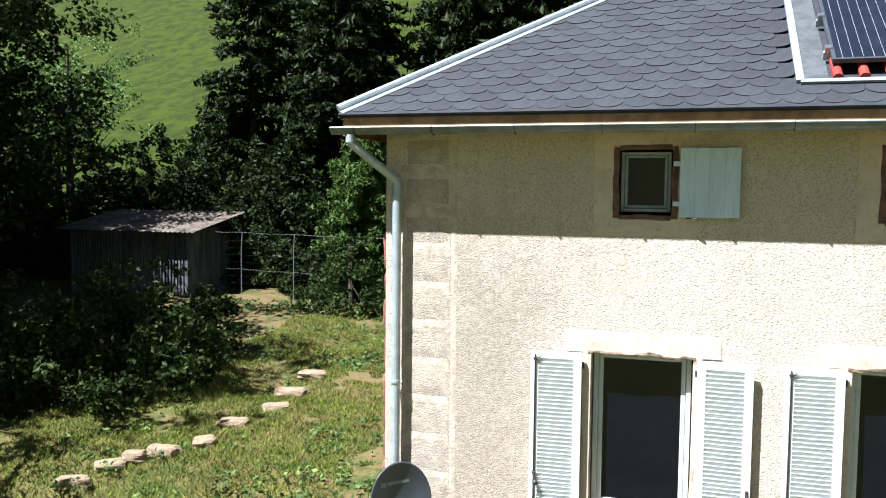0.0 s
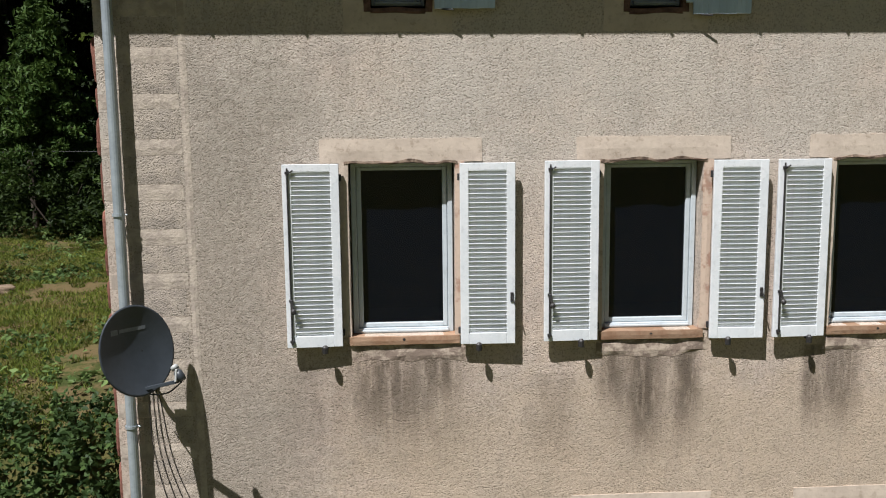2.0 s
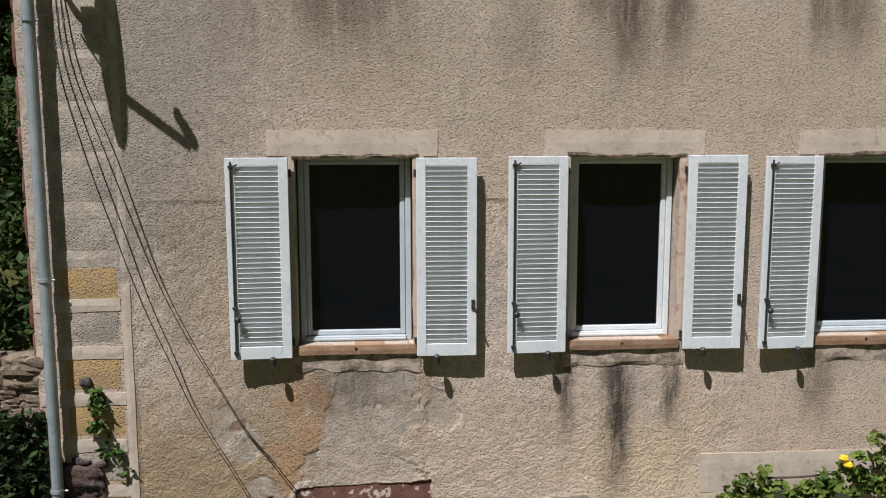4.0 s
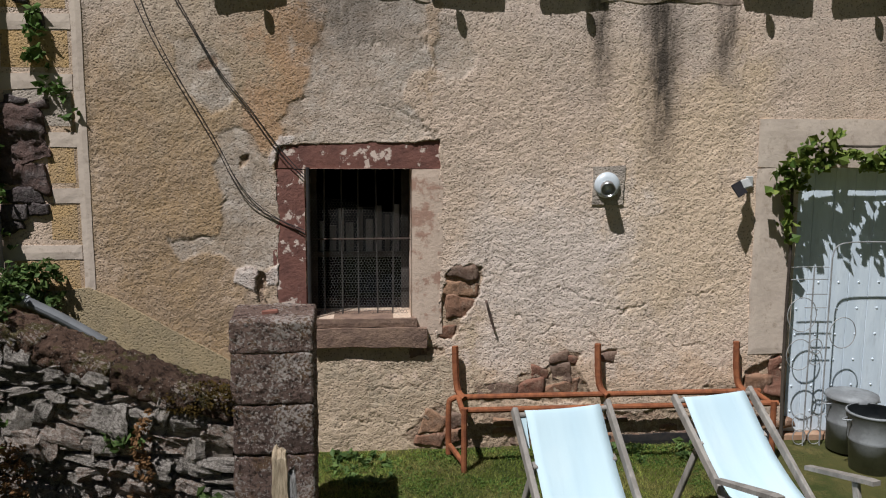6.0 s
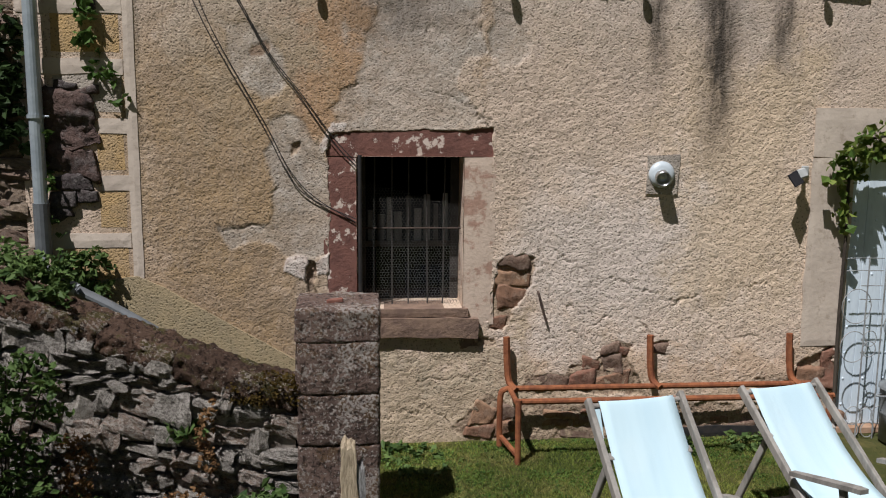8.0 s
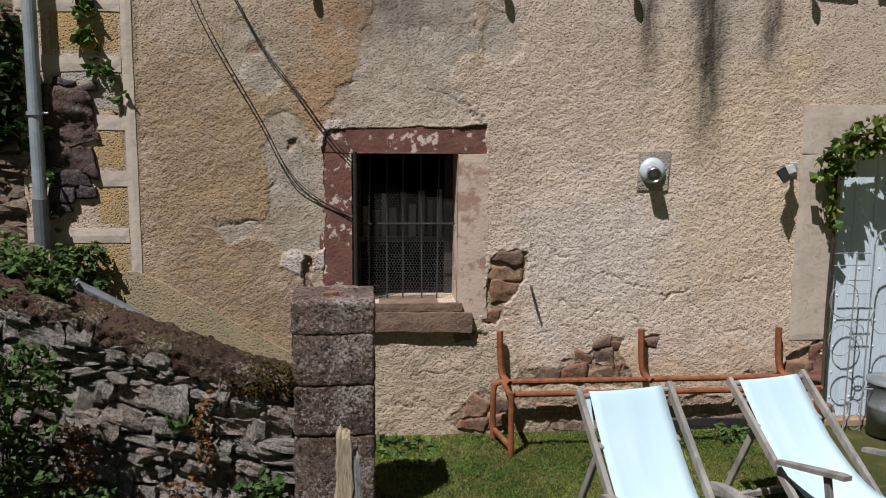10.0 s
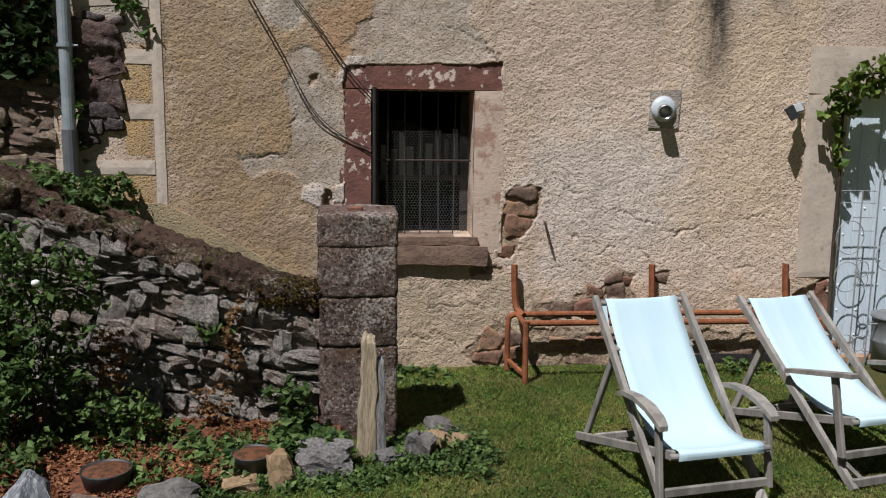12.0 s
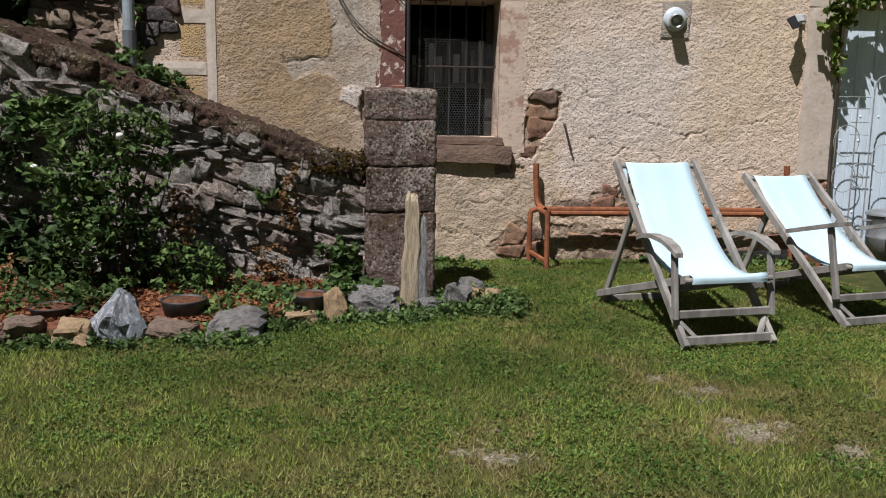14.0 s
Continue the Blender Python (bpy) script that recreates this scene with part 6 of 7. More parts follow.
TRELLIS = simple("grey_wire", (0.30, 0.31, 0.31), (0.2, 0.2, 0.2), 20, 0.5, 0.0).m


def trellis():
    t = tagged(empty("wire_trellis"), "wrought wire plant trellis with scrolls leaning by the door", "trellis")
    y = -0.13

    def wire(name, pts, r=0.006):
        part(name, tube(curve_pts([(x, y, z) for x, z in pts], 6), r * 0.7, 6), TRELLIS, t)

    for x in (5.73, 5.86):
        wire("upright", ((x, 0.0), (x, 0.7), (x, 1.35 if x < 5.8 else 1.42)), 0.008)
    wire("top_wire", ((5.86, 1.42), (5.89, 1.5), (6.0, 1.53), (6.3, 1.53)), 0.007)
    for z in (1.35, 1.26, 1.15, 1.05):
        wire("rung", ((5.56 if z > 1.2 else 5.72, z), (5.68, z + 0.003), (5.84, z)), 0.005)
    for cx, cz, r in ((5.66, 1.0, 0.11), (5.98, 0.86, 0.10), (5.66, 0.70, 0.10), (5.78, 0.76, 0.05), (5.78, 0.68, 0.05), (5.70, 0.18, 0.06), (5.80, 0.18, 0.05), (5.9, 0.18, 0.06), (5.70, 0.07, 0.05), (5.82, 0.07, 0.05)):
        wire("scroll", [(cx + r * math.cos(a), cz + r * 1.15 * math.sin(a)) for a in (2 * math.pi * j / 10 for j in range(11))], 0.005)


trellis()


def door_vine():
    v = tagged(empty("grape_vine"), "leafy grape vine trained over the door lintel", "vine")
    part("stem", tube(curve_pts(((5.60, -0.05, 0.05), (5.58, -0.05, 0.8), (5.57, -0.07, 1.5), (5.55, -0.1, 2.0), (5.7, -0.1, 2.2), (6.2, -0.1, 2.22), (6.9, -0.1, 2.28)), 6), 0.014, 8, 0.008), BARK, v)
    rng = random.Random(9)
    cs = []
    for i in range(100):
        x = rng.uniform(5.46, 7.0)
        top = 2.20 + 0.08 * (x - 5.4) + 0.08 * math.sin(x * 9)
        cs.append((x, -0.12 - rng.uniform(0, 0.12), rng.uniform(2.05 + 0.03 * (x - 5.4), top)))
    cs += [(5.40 + rng.uniform(0, 0.2), -0.1 - rng.uniform(0, 0.08), rng.uniform(1.92, 2.08)) for _ in range(12)]
    cs += [(5.52 + rng.uniform(-0.03, 0.05), -0.08, rng.uniform(1.55, 1.9)) for _ in range(5)]
    cs += [(6.6 + rng.uniform(-0.05, 0.4), -0.15, rng.uniform(2.35, 2.62)) for _ in range(12)]
    leaf_cloud("leaves", cs, 0.06, VINE, v, 0.075, 8, 5, 0.9, 1.1)
    bm = bmesh.new()
    for c in ((6.50, -0.22, 2.36), (6.47, -0.2, 2.41)):
        add_lathe(bm, ((0.0, -0.03), (0.03, -0.02), (0.042, 0.0), (0.03, 0.025), (0.0, 0.03)), 10, Matrix.Translation(c))
    part("flower", bm, YELLOW, v, "yellow flower")


YELLOW = simple("yellow_petals", (0.75, 0.55, 0.03), (0.6, 0.4, 0.02), 20, 0.6, 0.0).m
door_vine()


# ---- planting bed before the retaining wall ----
def build_bed():
    xs, ys = [-1.6 + 0.1 * i for i in range(36)], [-2.45 + 0.08 * i for i in range(15)]
    v, f = [], []
    for y in ys:
        for x in xs:
            lim = np.interp(x, (-1.6, 0.3, 1.0, 1.9), (-2.46, -2.42, -2.28, -1.74))
            inside = min(1.0, max(0.0, (y - lim) / 0.1))
            v.append((x, y, -0.02 + (0.07 + 0.10 * max(0.0, y - lim)) * inside + 0.012 * noise.noise(Vector((x * 9, y * 9, 4)))))
    n = len(xs)
    f = [(j * n + i, j * n + i + 1, (j + 1) * n + i + 1, (j + 1) * n + i) for j in range(len(ys) - 1) for i in range(n - 1)]
    tagged(raw("planting_bed", v, f, CHIPS, smooth=True), "garden bed mulched with reddish bark chips", "garden bed", kind="structure")
    rng = np.random.default_rng(4)
    cs = []
    for x, y in zip(rng.uniform(-0.9, 1.75, 9000), rng.uniform(-2.42, -1.4, 9000)):
        lim = np.interp(x, (-1.6, 0.3, 1.0, 1.9), (-2.46, -2.42, -2.28, -1.74))
        if y > lim + 0.06 and noise.noise(Vector((x * 5, y * 5, 2))) > -0.35:
            cs.append((x, y, -0.012 + 0.07 * min(1.0, (y - lim) / 0.1) + 0.10 * (y - lim) + 0.012 * noise.noise(Vector((x * 9, y * 9, 4)))))
    chips = leaf_cloud("bark_chips", cs, 0.017, LITTER, None, 0.008, 2, 6, 0.3, 1.8)
    tagged(chips, "loose reddish bark chips", "bark chips", kind="stuff")


build_bed()

ROCKS = {"grey": simple("grey_rock", (0.20, 0.185, 0.17), (0.125, 0.118, 0.112), 9, 0.9, 0.01, 30).m,
         "tan": simple("tan_rock", (0.38, 0.265, 0.15), (0.27, 0.185, 0.115), 8, 0.9, 0.008, 30).m,
         "white": simple("white_veined_rock", (0.20, 0.21, 0.23), (0.47, 0.48, 0.50), 6, 0.8, 0.012, 25, lo=0.47, hi=0.6, stretch=(1.6, 1.6, 0.6)).m,
         "dark": simple("dark_lichened_rock", (0.14, 0.125, 0.12), (0.30, 0.285, 0.275), 14, 0.95, 0.014, 35).m,
         "brown": simple("brown_rock", (0.22, 0.155, 0.115), (0.13, 0.095, 0.08), 8, 0.9, 0.01, 30).m}


def garden_rock(x, y, z, w, d, h, tone, seed, turn=0, tilt=0, peak=0.0, label=""):
    me = stone_mesh("rock", seed, 0.17, 5, ROCKS[tone], 7.0)
    for v in me.vertices:
        if peak and v.co.z > -0.1:
            k = 1 - peak * (v.co.z + 0.1) / 0.6
            v.co.x, v.co.y = v.co.x * k, v.co.y * k
    ob = new("rock", me)
    ob.matrix_basis = pose(x, y, z + h * 0.33, 0, tilt, turn) @ Matrix.Diagonal((w * 0.83, d * 0.9, h * 0.76, 1))
    tagged(ob, label or f"rough {tone} edging rock of the garden bed", "rock", "edging rocks")


garden_rock(-0.16, -2.34, -0.02, 0.30, 0.24, 0.12, "brown", 501)
garden_rock(0.07, -2.36, -0.02, 0.24, 0.22, 0.18, "brown", 502, 20)
garden_rock(0.32, -2.42, -0.02, 0.20, 0.2, 0.17, "tan", 503, 10)
garden_rock(0.545, -2.38, -0.02, 0.29, 0.18, 0.37, "white", 517, 25, 10, 0.6, "pointed grey rock with white veins in the bed edge")
garden_rock(0.79, -2.32, -0.02, 0.27, 0.2, 0.14, "brown", 505, 0, 4)
garden_rock(1.09, -2.26, -0.02, 0.38, 0.24, 0.19, "grey", 506, 8, -12, 0.35, "broad flat grey rock in the bed edge")
garden_rock(1.42, -2.05, -0.02, 0.22, 0.18, 0.12, "tan", 507, 5)
garden_rock(1.62, -2.02, -0.02, 0.17, 0.15, 0.27, "tan", 508, 20, -14, 0.3, "upright tan rock in the bed edge")
garden_rock(1.84, -1.87, -0.01, 0.32, 0.24, 0.24, "dark", 509, 0)
garden_rock(2.17, -1.76, 0.0, 0.15, 0.13, 0.1, "dark", 510, 30)
garden_rock(2.33, -1.72, 0.0, 0.16, 0.16, 0.2, "grey", 511, -30, 26)
garden_rock(2.45, -1.60, 0.0, 0.16, 0.15, 0.14, "tan", 512, 40)
garden_rock(2.57, -1.60, 0.0, 0.10, 0.1, 0.13, "tan", 513, 60, 20)
garden_rock(2.47, -1.45, 0.0, 0.20, 0.14, 0.17, "grey", 514, 10, 12)


def old_stake():
    s = tagged(empty("wooden_stake"), "old split wooden stake, weathered pale brown and grey", "stake")
    for name, x, y, w, d, h, mat, seed, tilt in (("tan_half", 2.055, -1.67, 0.085, 0.085, 0.69, STAKE, 541, 1.6), ("grey_half", 2.115, -1.655, 0.06, 0.09, 0.58, STAKEGREY, 542, -0.5)):
        me = stone_mesh(name, seed, 0.06, 9, mat, 20.0)
        for v in me.vertices:
            k = 1.12 - 0.24 * (v.co.z + 0.5)
            v.co.x, v.co.y = v.co.x * k + 0.22 * noise.noise(Vector((seed, 0, v.co.z * 5))), v.co.y * k
        ob = new(name, me)
        ob.parent = s
        ob.matrix_basis = pose(x, y, h / 2 - 0.02, 0, tilt, 8) @ Matrix.Diagonal((w, d, h, 1))


STAKEGREY = simple("grey_split_wood", (0.46, 0.445, 0.43), (0.20, 0.19, 0.185), 14, 0.9, 0.012, 40).m
STAKE = simple("split_stake_wood", (0.58, 0.47, 0.33), (0.36, 0.28, 0.19), 9, 0.85, 0.01, 30).m
old_stake()


POTSOIL = simple("dark_potting_soil", (0.15, 0.062, 0.032), (0.06, 0.034, 0.022), 30, 0.95, 0.01, 60).m


POTBLACK = simple("black_pot_plastic", (0.022, 0.023, 0.026), (0.045, 0.043, 0.042), 14, 0.55, 0.001, 60).m


def bowl_pot(x, y, r, h):
    p = tagged(empty("plant_bowl", pose(x, y, 0.052)), "low black plant bowl filled with soil", "plant pot", "plant bowls")
    bm = bmesh.new()
    add_lathe(bm, ((0.0, 0.0), (r * 0.8, 0.0), (r * 0.97, h * 0.9), (r, h), (r * 0.95, h), (r * 0.9, h * 0.8)), 28)
    part("bowl", bm, POTBLACK, p, smooth=True)
    bm = bmesh.new()
    add_lathe(bm, ((r * 0.94, h * 0.90), (r * 0.7, h * 0.99), (r * 0.35, h * 1.06), (0.0, h * 1.09)), 20)
    part("soil", bm, POTSOIL, p)


bowl_pot(0.80, -2.10, 0.122, 0.10)
bowl_pot(1.47, -1.90, 0.110, 0.085)
bowl_pot(0.12, -2.12, 0.12, 0.07)


# ---- plants at the wall ----
def shrub_stems(parent, base, tops, r=0.012):
    for t in tops:
        mid = (Vector(base) + Vector(t)) / 2 + Vector((0.05 * math.sin(t[0] * 20), 0, 0.05))
        part("stem", tube(curve_pts((base, mid, t), 4), r, 6, r * 0.4), BARK, parent)


def rose_bush():
    b = tagged(empty("rose_bush"), "tall leafy rose bush with a few white flowers", "rose bush")
    rng = random.Random(12)
    tops = []
    for k in range(16):
        x = 0.37 + rng.uniform(-0.36, 0.38)
        tops.append((x, -1.66 - rng.uniform(0, 0.2), 1.28 - 0.5 * abs(x - 0.38) - rng.uniform(0, 0.3)))
    cs = []
    for x, y, z in tops:
        for _ in range(11):
            u = 1 - 0.62 * rng.random() ** 1.4
            cs.append((0.34 + (x - 0.34) * u + rng.gauss(0, 0.05), y + rng.gauss(0, 0.04), z * u + rng.gauss(0, 0.03)))
    leaf_cloud("leaves", cs, 0.028, ROSELEAF, b, 0.08, 14, 31, 0.7, 1.7)
    shrub_stems(b, (0.34, -1.66, 0.03), tops, 0.009)
    for x, y, z, r in ((0.44, -1.88, 1.02, 0.022), (-0.04, -1.84, 0.84, 0.022)):
        bm = bmesh.new()
        add_lathe(bm, ((0.0, -r * 0.8), (r * 0.7, -r * 0.6), (r, 0.0), (r * 0.85, r * 0.5), (r * 0.4, r * 0.75), (0.0, r * 0.6)), 10, Matrix.Translation((x, y, z)))
        part("flower", bm, PETAL, b, "white rose flower", smooth=True)


PETAL = simple("white_petals", (0.75, 0.76, 0.73), (0.65, 0.67, 0.62), 20, 0.7, 0.0).m
rose_bush()


def weeds(name, label, boxes_, leaf, size, per, spread, seed, category="weeds"):
    rng = random.Random(seed)
    cs = []
    for x0, x1, y0, y1, z0, z1, n in boxes_:
        cs += [(rng.uniform(x0, x1), rng.uniform(y0, y1), z0 + (z1 - z0) * rng.random() ** 1.3) for _ in range(n)]
    return tagged(leaf_cloud(name, cs, size, leaf, None, spread, per, seed, 0.6, 1.6), label, category, kind="stuff")


weeds("climbing_greenery", "climbing greenery on the garden wall, coloured dark for its shade", [(-1.6, -0.15, -1.55, -1.42, 0.1, 1.15, 190), (-0.9, 0.15, -1.7, -1.5, 0.0, 0.5, 90)], SHADELEAF, 0.045, 9, 0.09, 41)
weeds("bed_weeds", "low dark green weeds at the wall foot", [(0.5, 1.1, -1.62, -1.45, 0.03, 0.2, 30), (-0.6, 0.45, -2.2, -1.6, 0.0, 0.24, 220), (0.6, 1.35, -2.15, -1.6, 0.03, 0.12, 90), (-0.1, 0.5, -1.75, -1.5, 0.0, 0.5, 70), (0.45, 0.95, -1.78, -1.55, 0.0, 0.40, 90)], ROSELEAF, 0.03, 9, 0.07, 42)
weeds("broad_weeds", "broad-leaved green weeds beside the pier", [(1.5, 1.75, -1.6, -1.48, 0.05, 0.38, 34), (1.1, 1.9, -1.85, -1.5, 0.02, 0.12, 140), (1.0, 1.45, -1.86, -1.6, 0.02, 0.10, 90), (1.55, 1.95, -1.86, -1.6, 0.03, 0.16, 80)], ROSELEAF, 0.036, 10, 0.06, 43)
weeds("ground_cover", "low green ground cover along the rocks", [(1.2, 2.75, -2.02, -1.75, -0.01, 0.06, 170), (2.2, 2.75, -1.85, -1.45, 0.0, 0.08, 90), (-0.4, 1.3, -2.56, -2.4, -0.02, 0.04, 110), (0.5, 0.95, -2.38, -2.24, -0.01, 0.04, 50), (0.95, 1.5, -2.26, -2.1, -0.01, 0.04, 70), (1.5, 2.1, -2.12, -1.94, -0.01, 0.05, 80)], ROSELEAF, 0.021, 18, 0.055, 44)
weeds("wall_foot_weeds", "green weeds along the foot of the house wall", [(2.25, 2.7, -0.6, -0.1, 0.0, 0.05, 26), (3.9, 5.3, -0.35, -0.1, 0.0, 0.06, 34)], ROSELEAF, 0.036, 7, 0.045, 45)
weeds("pipe_foot_plants", "leafy plants round the downpipe foot", [(-0.4, -0.02, -0.45, -0.12, 1.22, 1.5, 40), (0.12, 0.42, -0.14, -0.05, 1.15, 1.42, 34), (0.0, 0.22, -0.36, -0.24, 1.2, 1.42, 26), (-0.9, -0.4, -0.7, -0.2, 1.45, 1.62, 40)], ROSELEAF, 0.036, 12, 0.075, 46)
weeds("wall_moss_tufts", "green tufts rooted in the garden wall", [(-0.3, 0.15, -1.46, -1.38, 1.05, 1.22, 40), (0.3, 0.6, -1.35, -1.2, 1.32, 1.42, 20), (1.1, 1.25, -1.42, -1.38, 0.62, 0.7, 8), (0.1, 0.4, -1.3, -1.15, 1.42, 1.55, 16)], ROSELEAF, 0.04, 7, 0.05, 47)
weeds("coping_moss", "brownish moss on the end of the coping", [(1.45, 1.78, -1.40, -1.25, 0.80, 0.93, 60)], MOSS, 0.012, 30, 0.045, 52, "moss")
weeds("house_creeper", "creeper on the stained corner quoins", [(0.30, 0.42, -0.06, -0.02, 2.75, 3.1, 26), (0.38, 0.5, -0.05, -0.02, 2.55, 2.75, 8), (0.46, 0.6, -0.04, -0.02, 2.4, 2.6, 7), (0.04, 0.12, -0.1, -0.02, 1.5, 2.4, 20)], LEAF, 0.038, 4, 0.035, 48)
weeds("dry_stalks", "dry brown seed stalks at the garden wall", [(0.60, 0.75, -1.6, -1.5, 0.35, 0.7, 50), (1.12, 1.3, -1.5, -1.42, 0.1, 0.35, 40), (1.27, 1.36, -1.48, -1.42, 0.45, 0.85, 30), (-0.3, -0.15, -1.85, -1.75, 0.05, 0.35, 20)], DRY, 0.018, 8, 0.03, 49)


# ---- side wall by the house corner ----
SIDESTONE = rubble_material("side_wall_stone", ((0.22, 0.16, 0.115), (0.30, 0.23, 0.165), (0.22, 0.15, 0.115)), 0.3, 0.7, 0.008)


def side_wall():
    w = tagged(empty("side_wall"), "old rubble stone wall beside the house, half under ivy", "stone wall", kind="structure")
    part("wall_core", boxes((-0.72, X0 - 0.06, 0.06, 0.42, 0.9, 3.32)), MORTAR, w)
    rng = random.Random(14)
    kinds = [stone_mesh("stone", 600 + k, 0.12, 3, SIDESTONE, 8.0) for k in range(8)]
    z = 1.15
    while z < 3.36:
        h = rng.uniform(0.07, 0.15)
        x = -0.78 + rng.uniform(0, 0.1)
        while x < -0.12:
            l = rng.uniform(0.12, 0.3)
            ob = new("stone", rng.choice(kinds))
            ob.parent = w
            ob.matrix_basis = pose(min(x + l / 2, -0.18), 0.10 + rng.uniform(-0.03, 0.02), z + h / 2, 0, rng.uniform(-6, 6), rng.uniform(-6, 6)) @ Matrix.Diagonal((l, 0.2, h * 1.05, 1))
            x += l
        z += h * 0.96


side_wall()
weeds("ivy", "dark green ivy on the old side wall", [(-0.8, -0.06, -0.1, -0.02, 2.1, 2.95, 210), (-1.5, -0.7, -0.2, 0.3, 1.6, 3.3, 260)], SHADELEAF, 0.05, 7, 0.06, 50, "ivy")
weeds("bank_undergrowth", "dense weeds on the bank beside the house", [(-2.6, -0.15, 0.3, 1.2, 3.2, 4.4, 330), (-3.5, -0.2, 0.9, 2.2, 4.4, 5.6, 420), (-4.5, -1.0, -0.6, 0.4, 2.2, 3.6, 260)], DARKLEAF, 0.055, 20, 0.17, 51)


# ---- lawn grass ----
def build_grass(name, label, x0, x1, y0, y1, n, tall, seed, material=GRASS, keep=None):
    rng = np.random.default_rng(seed)
    x, y = rng.uniform(x0, x1, n), rng.uniform(y0, y1, n)
    ok = np.array([ (keep is None or keep(a, b)) for a, b in zip(x, y)])
    x, y = x[ok], y[ok]
    n = len(x)
    z = np.array([surface_z(a, b) for a, b in zip(x, y)]) - 0.002
    h = tall * (0.45 + 0.9 * rng.random(n))
    a = rng.uniform(0, 2 * np.pi, n)
    lean = rng.normal(0, 0.55, (n, 2)) * h[:, None]
    w = 0.0018 + 0.0016 * rng.random(n)
    if tall > 0.06:
        w = w * 4.0
    dx, dy = np.cos(a) * w, np.sin(a) * w
    v = np.stack((np.stack((x - dx, y - dy, z), 1), np.stack((x + dx, y + dy, z), 1), np.stack((x + lean[:, 0], y + lean[:, 1], z + h), 1)), 1).reshape(-1, 3)
    f = np.arange(3 * n).reshape(-1, 3)
    tagged(raw(name, v.tolist(), f.tolist(), material), label, "grass", kind="stuff")


def lawn_keep(a, b):
    if a < 1.78 and b > -1.35 or (a < 1.95 and b > -2.40 + 0.27 * max(0, a)):
        return False
    q = min(((a - x) ** 2 + 1.6 * (b - y) ** 2) ** 0.5 / r for x, y, r in WORN)
    p = noise.noise(Vector((a * 3.2, b * 3.2, 0)))
    return q + 0.6 * p + 0.6 * noise.noise(Vector((a * 11, b * 11, 5))) > 0.9 or noise.noise(Vector((a * 40, b * 40, 0))) > 0.3


def worn_fringe(a, b):
    q = min(((a - x) ** 2 + 1.6 * (b - y) ** 2) ** 0.5 / r for x, y, r in WORN)
    return 0.5 < q + 0.6 * noise.noise(Vector((a * 6, b * 6, 3))) < 1.7 and noise.noise(Vector((a * 14, b * 14, 8))) > -0.1


STRAW = foliage("straw_grass", (0.16, 0.13, 0.045), (0.40, 0.32, 0.15), 0.7)
build_grass("lawn_grass", "short mown grass with clover and dry patches", -0.6, 5.2, -4.6, -0.03, 370000, 0.023, 61, GRASS, lawn_keep)
build_grass("dry_grass", "straw-coloured dry grass round the worn patches", 1.7, 4.6, -4.5, -2.8, 60000, 0.026, 65, STRAW, worn_fringe)


def clover():
    rng = np.random.default_rng(63)
    cs = [(a, b, surface_z(a, b) + 0.011) for a, b in zip(rng.uniform(-0.6, 5.2, 62000), rng.uniform(-4.6, -0.05, 62000)) if lawn_keep(a, b) and noise.noise(Vector((a * 1.7, b * 1.7, 9))) + 0.5 * noise.noise(Vector((a * 7, b * 7, 2))) > -0.15]
    tagged(leaf_cloud("lawn_clover", cs, 0.0105, CLOVER, None, 0.022, 3, 64, 0.35, 1.2), "low clover leaves in the lawn", "clover", kind="stuff")


clover()


# ---- back garden ----
STEPSTONE = simple("sandy_stepping_stone", (0.25, 0.185, 0.125), (0.17, 0.125, 0.09), 5, 0.9, 0.006, 30).m


def garden_steps():
    kinds = [stone_mesh("stepping_stone", 700 + k, 0.09, 4, STEPSTONE) for k in range(4)]
    rows = ((-5.02, 8.39, 0.62, 0.4), (-4.78, 6.95, 0.62, 0.42), (-4.52, 5.85, 0.55, 0.36), (-4.75, 4.7, 0.5, 0.4), (-4.62, 3.65, 0.36, 0.42), (-5.0, 3.12, 0.5, 0.3),
            (-5.33, 2.84, 0.36, 0.28), (-5.52, 2.5, 0.44, 0.3), (-5.75, 1.98, 0.5, 0.3), (-5.95, 1.6, 0.4, 0.3))
    for k, (x, y, w, d) in enumerate(rows):
        ob = new("stepping_stone", kinds[k % 4])
        ob.matrix_basis = pose(x, y, ground_z(x, y) + 0.05, 0, 0, 17 * k % 40) @ Matrix.Diagonal((w, d, 0.17, 1))
        tagged(ob, "sandy stepping stone set in the grass", "stepping stone", "stepping stones")


garden_steps()


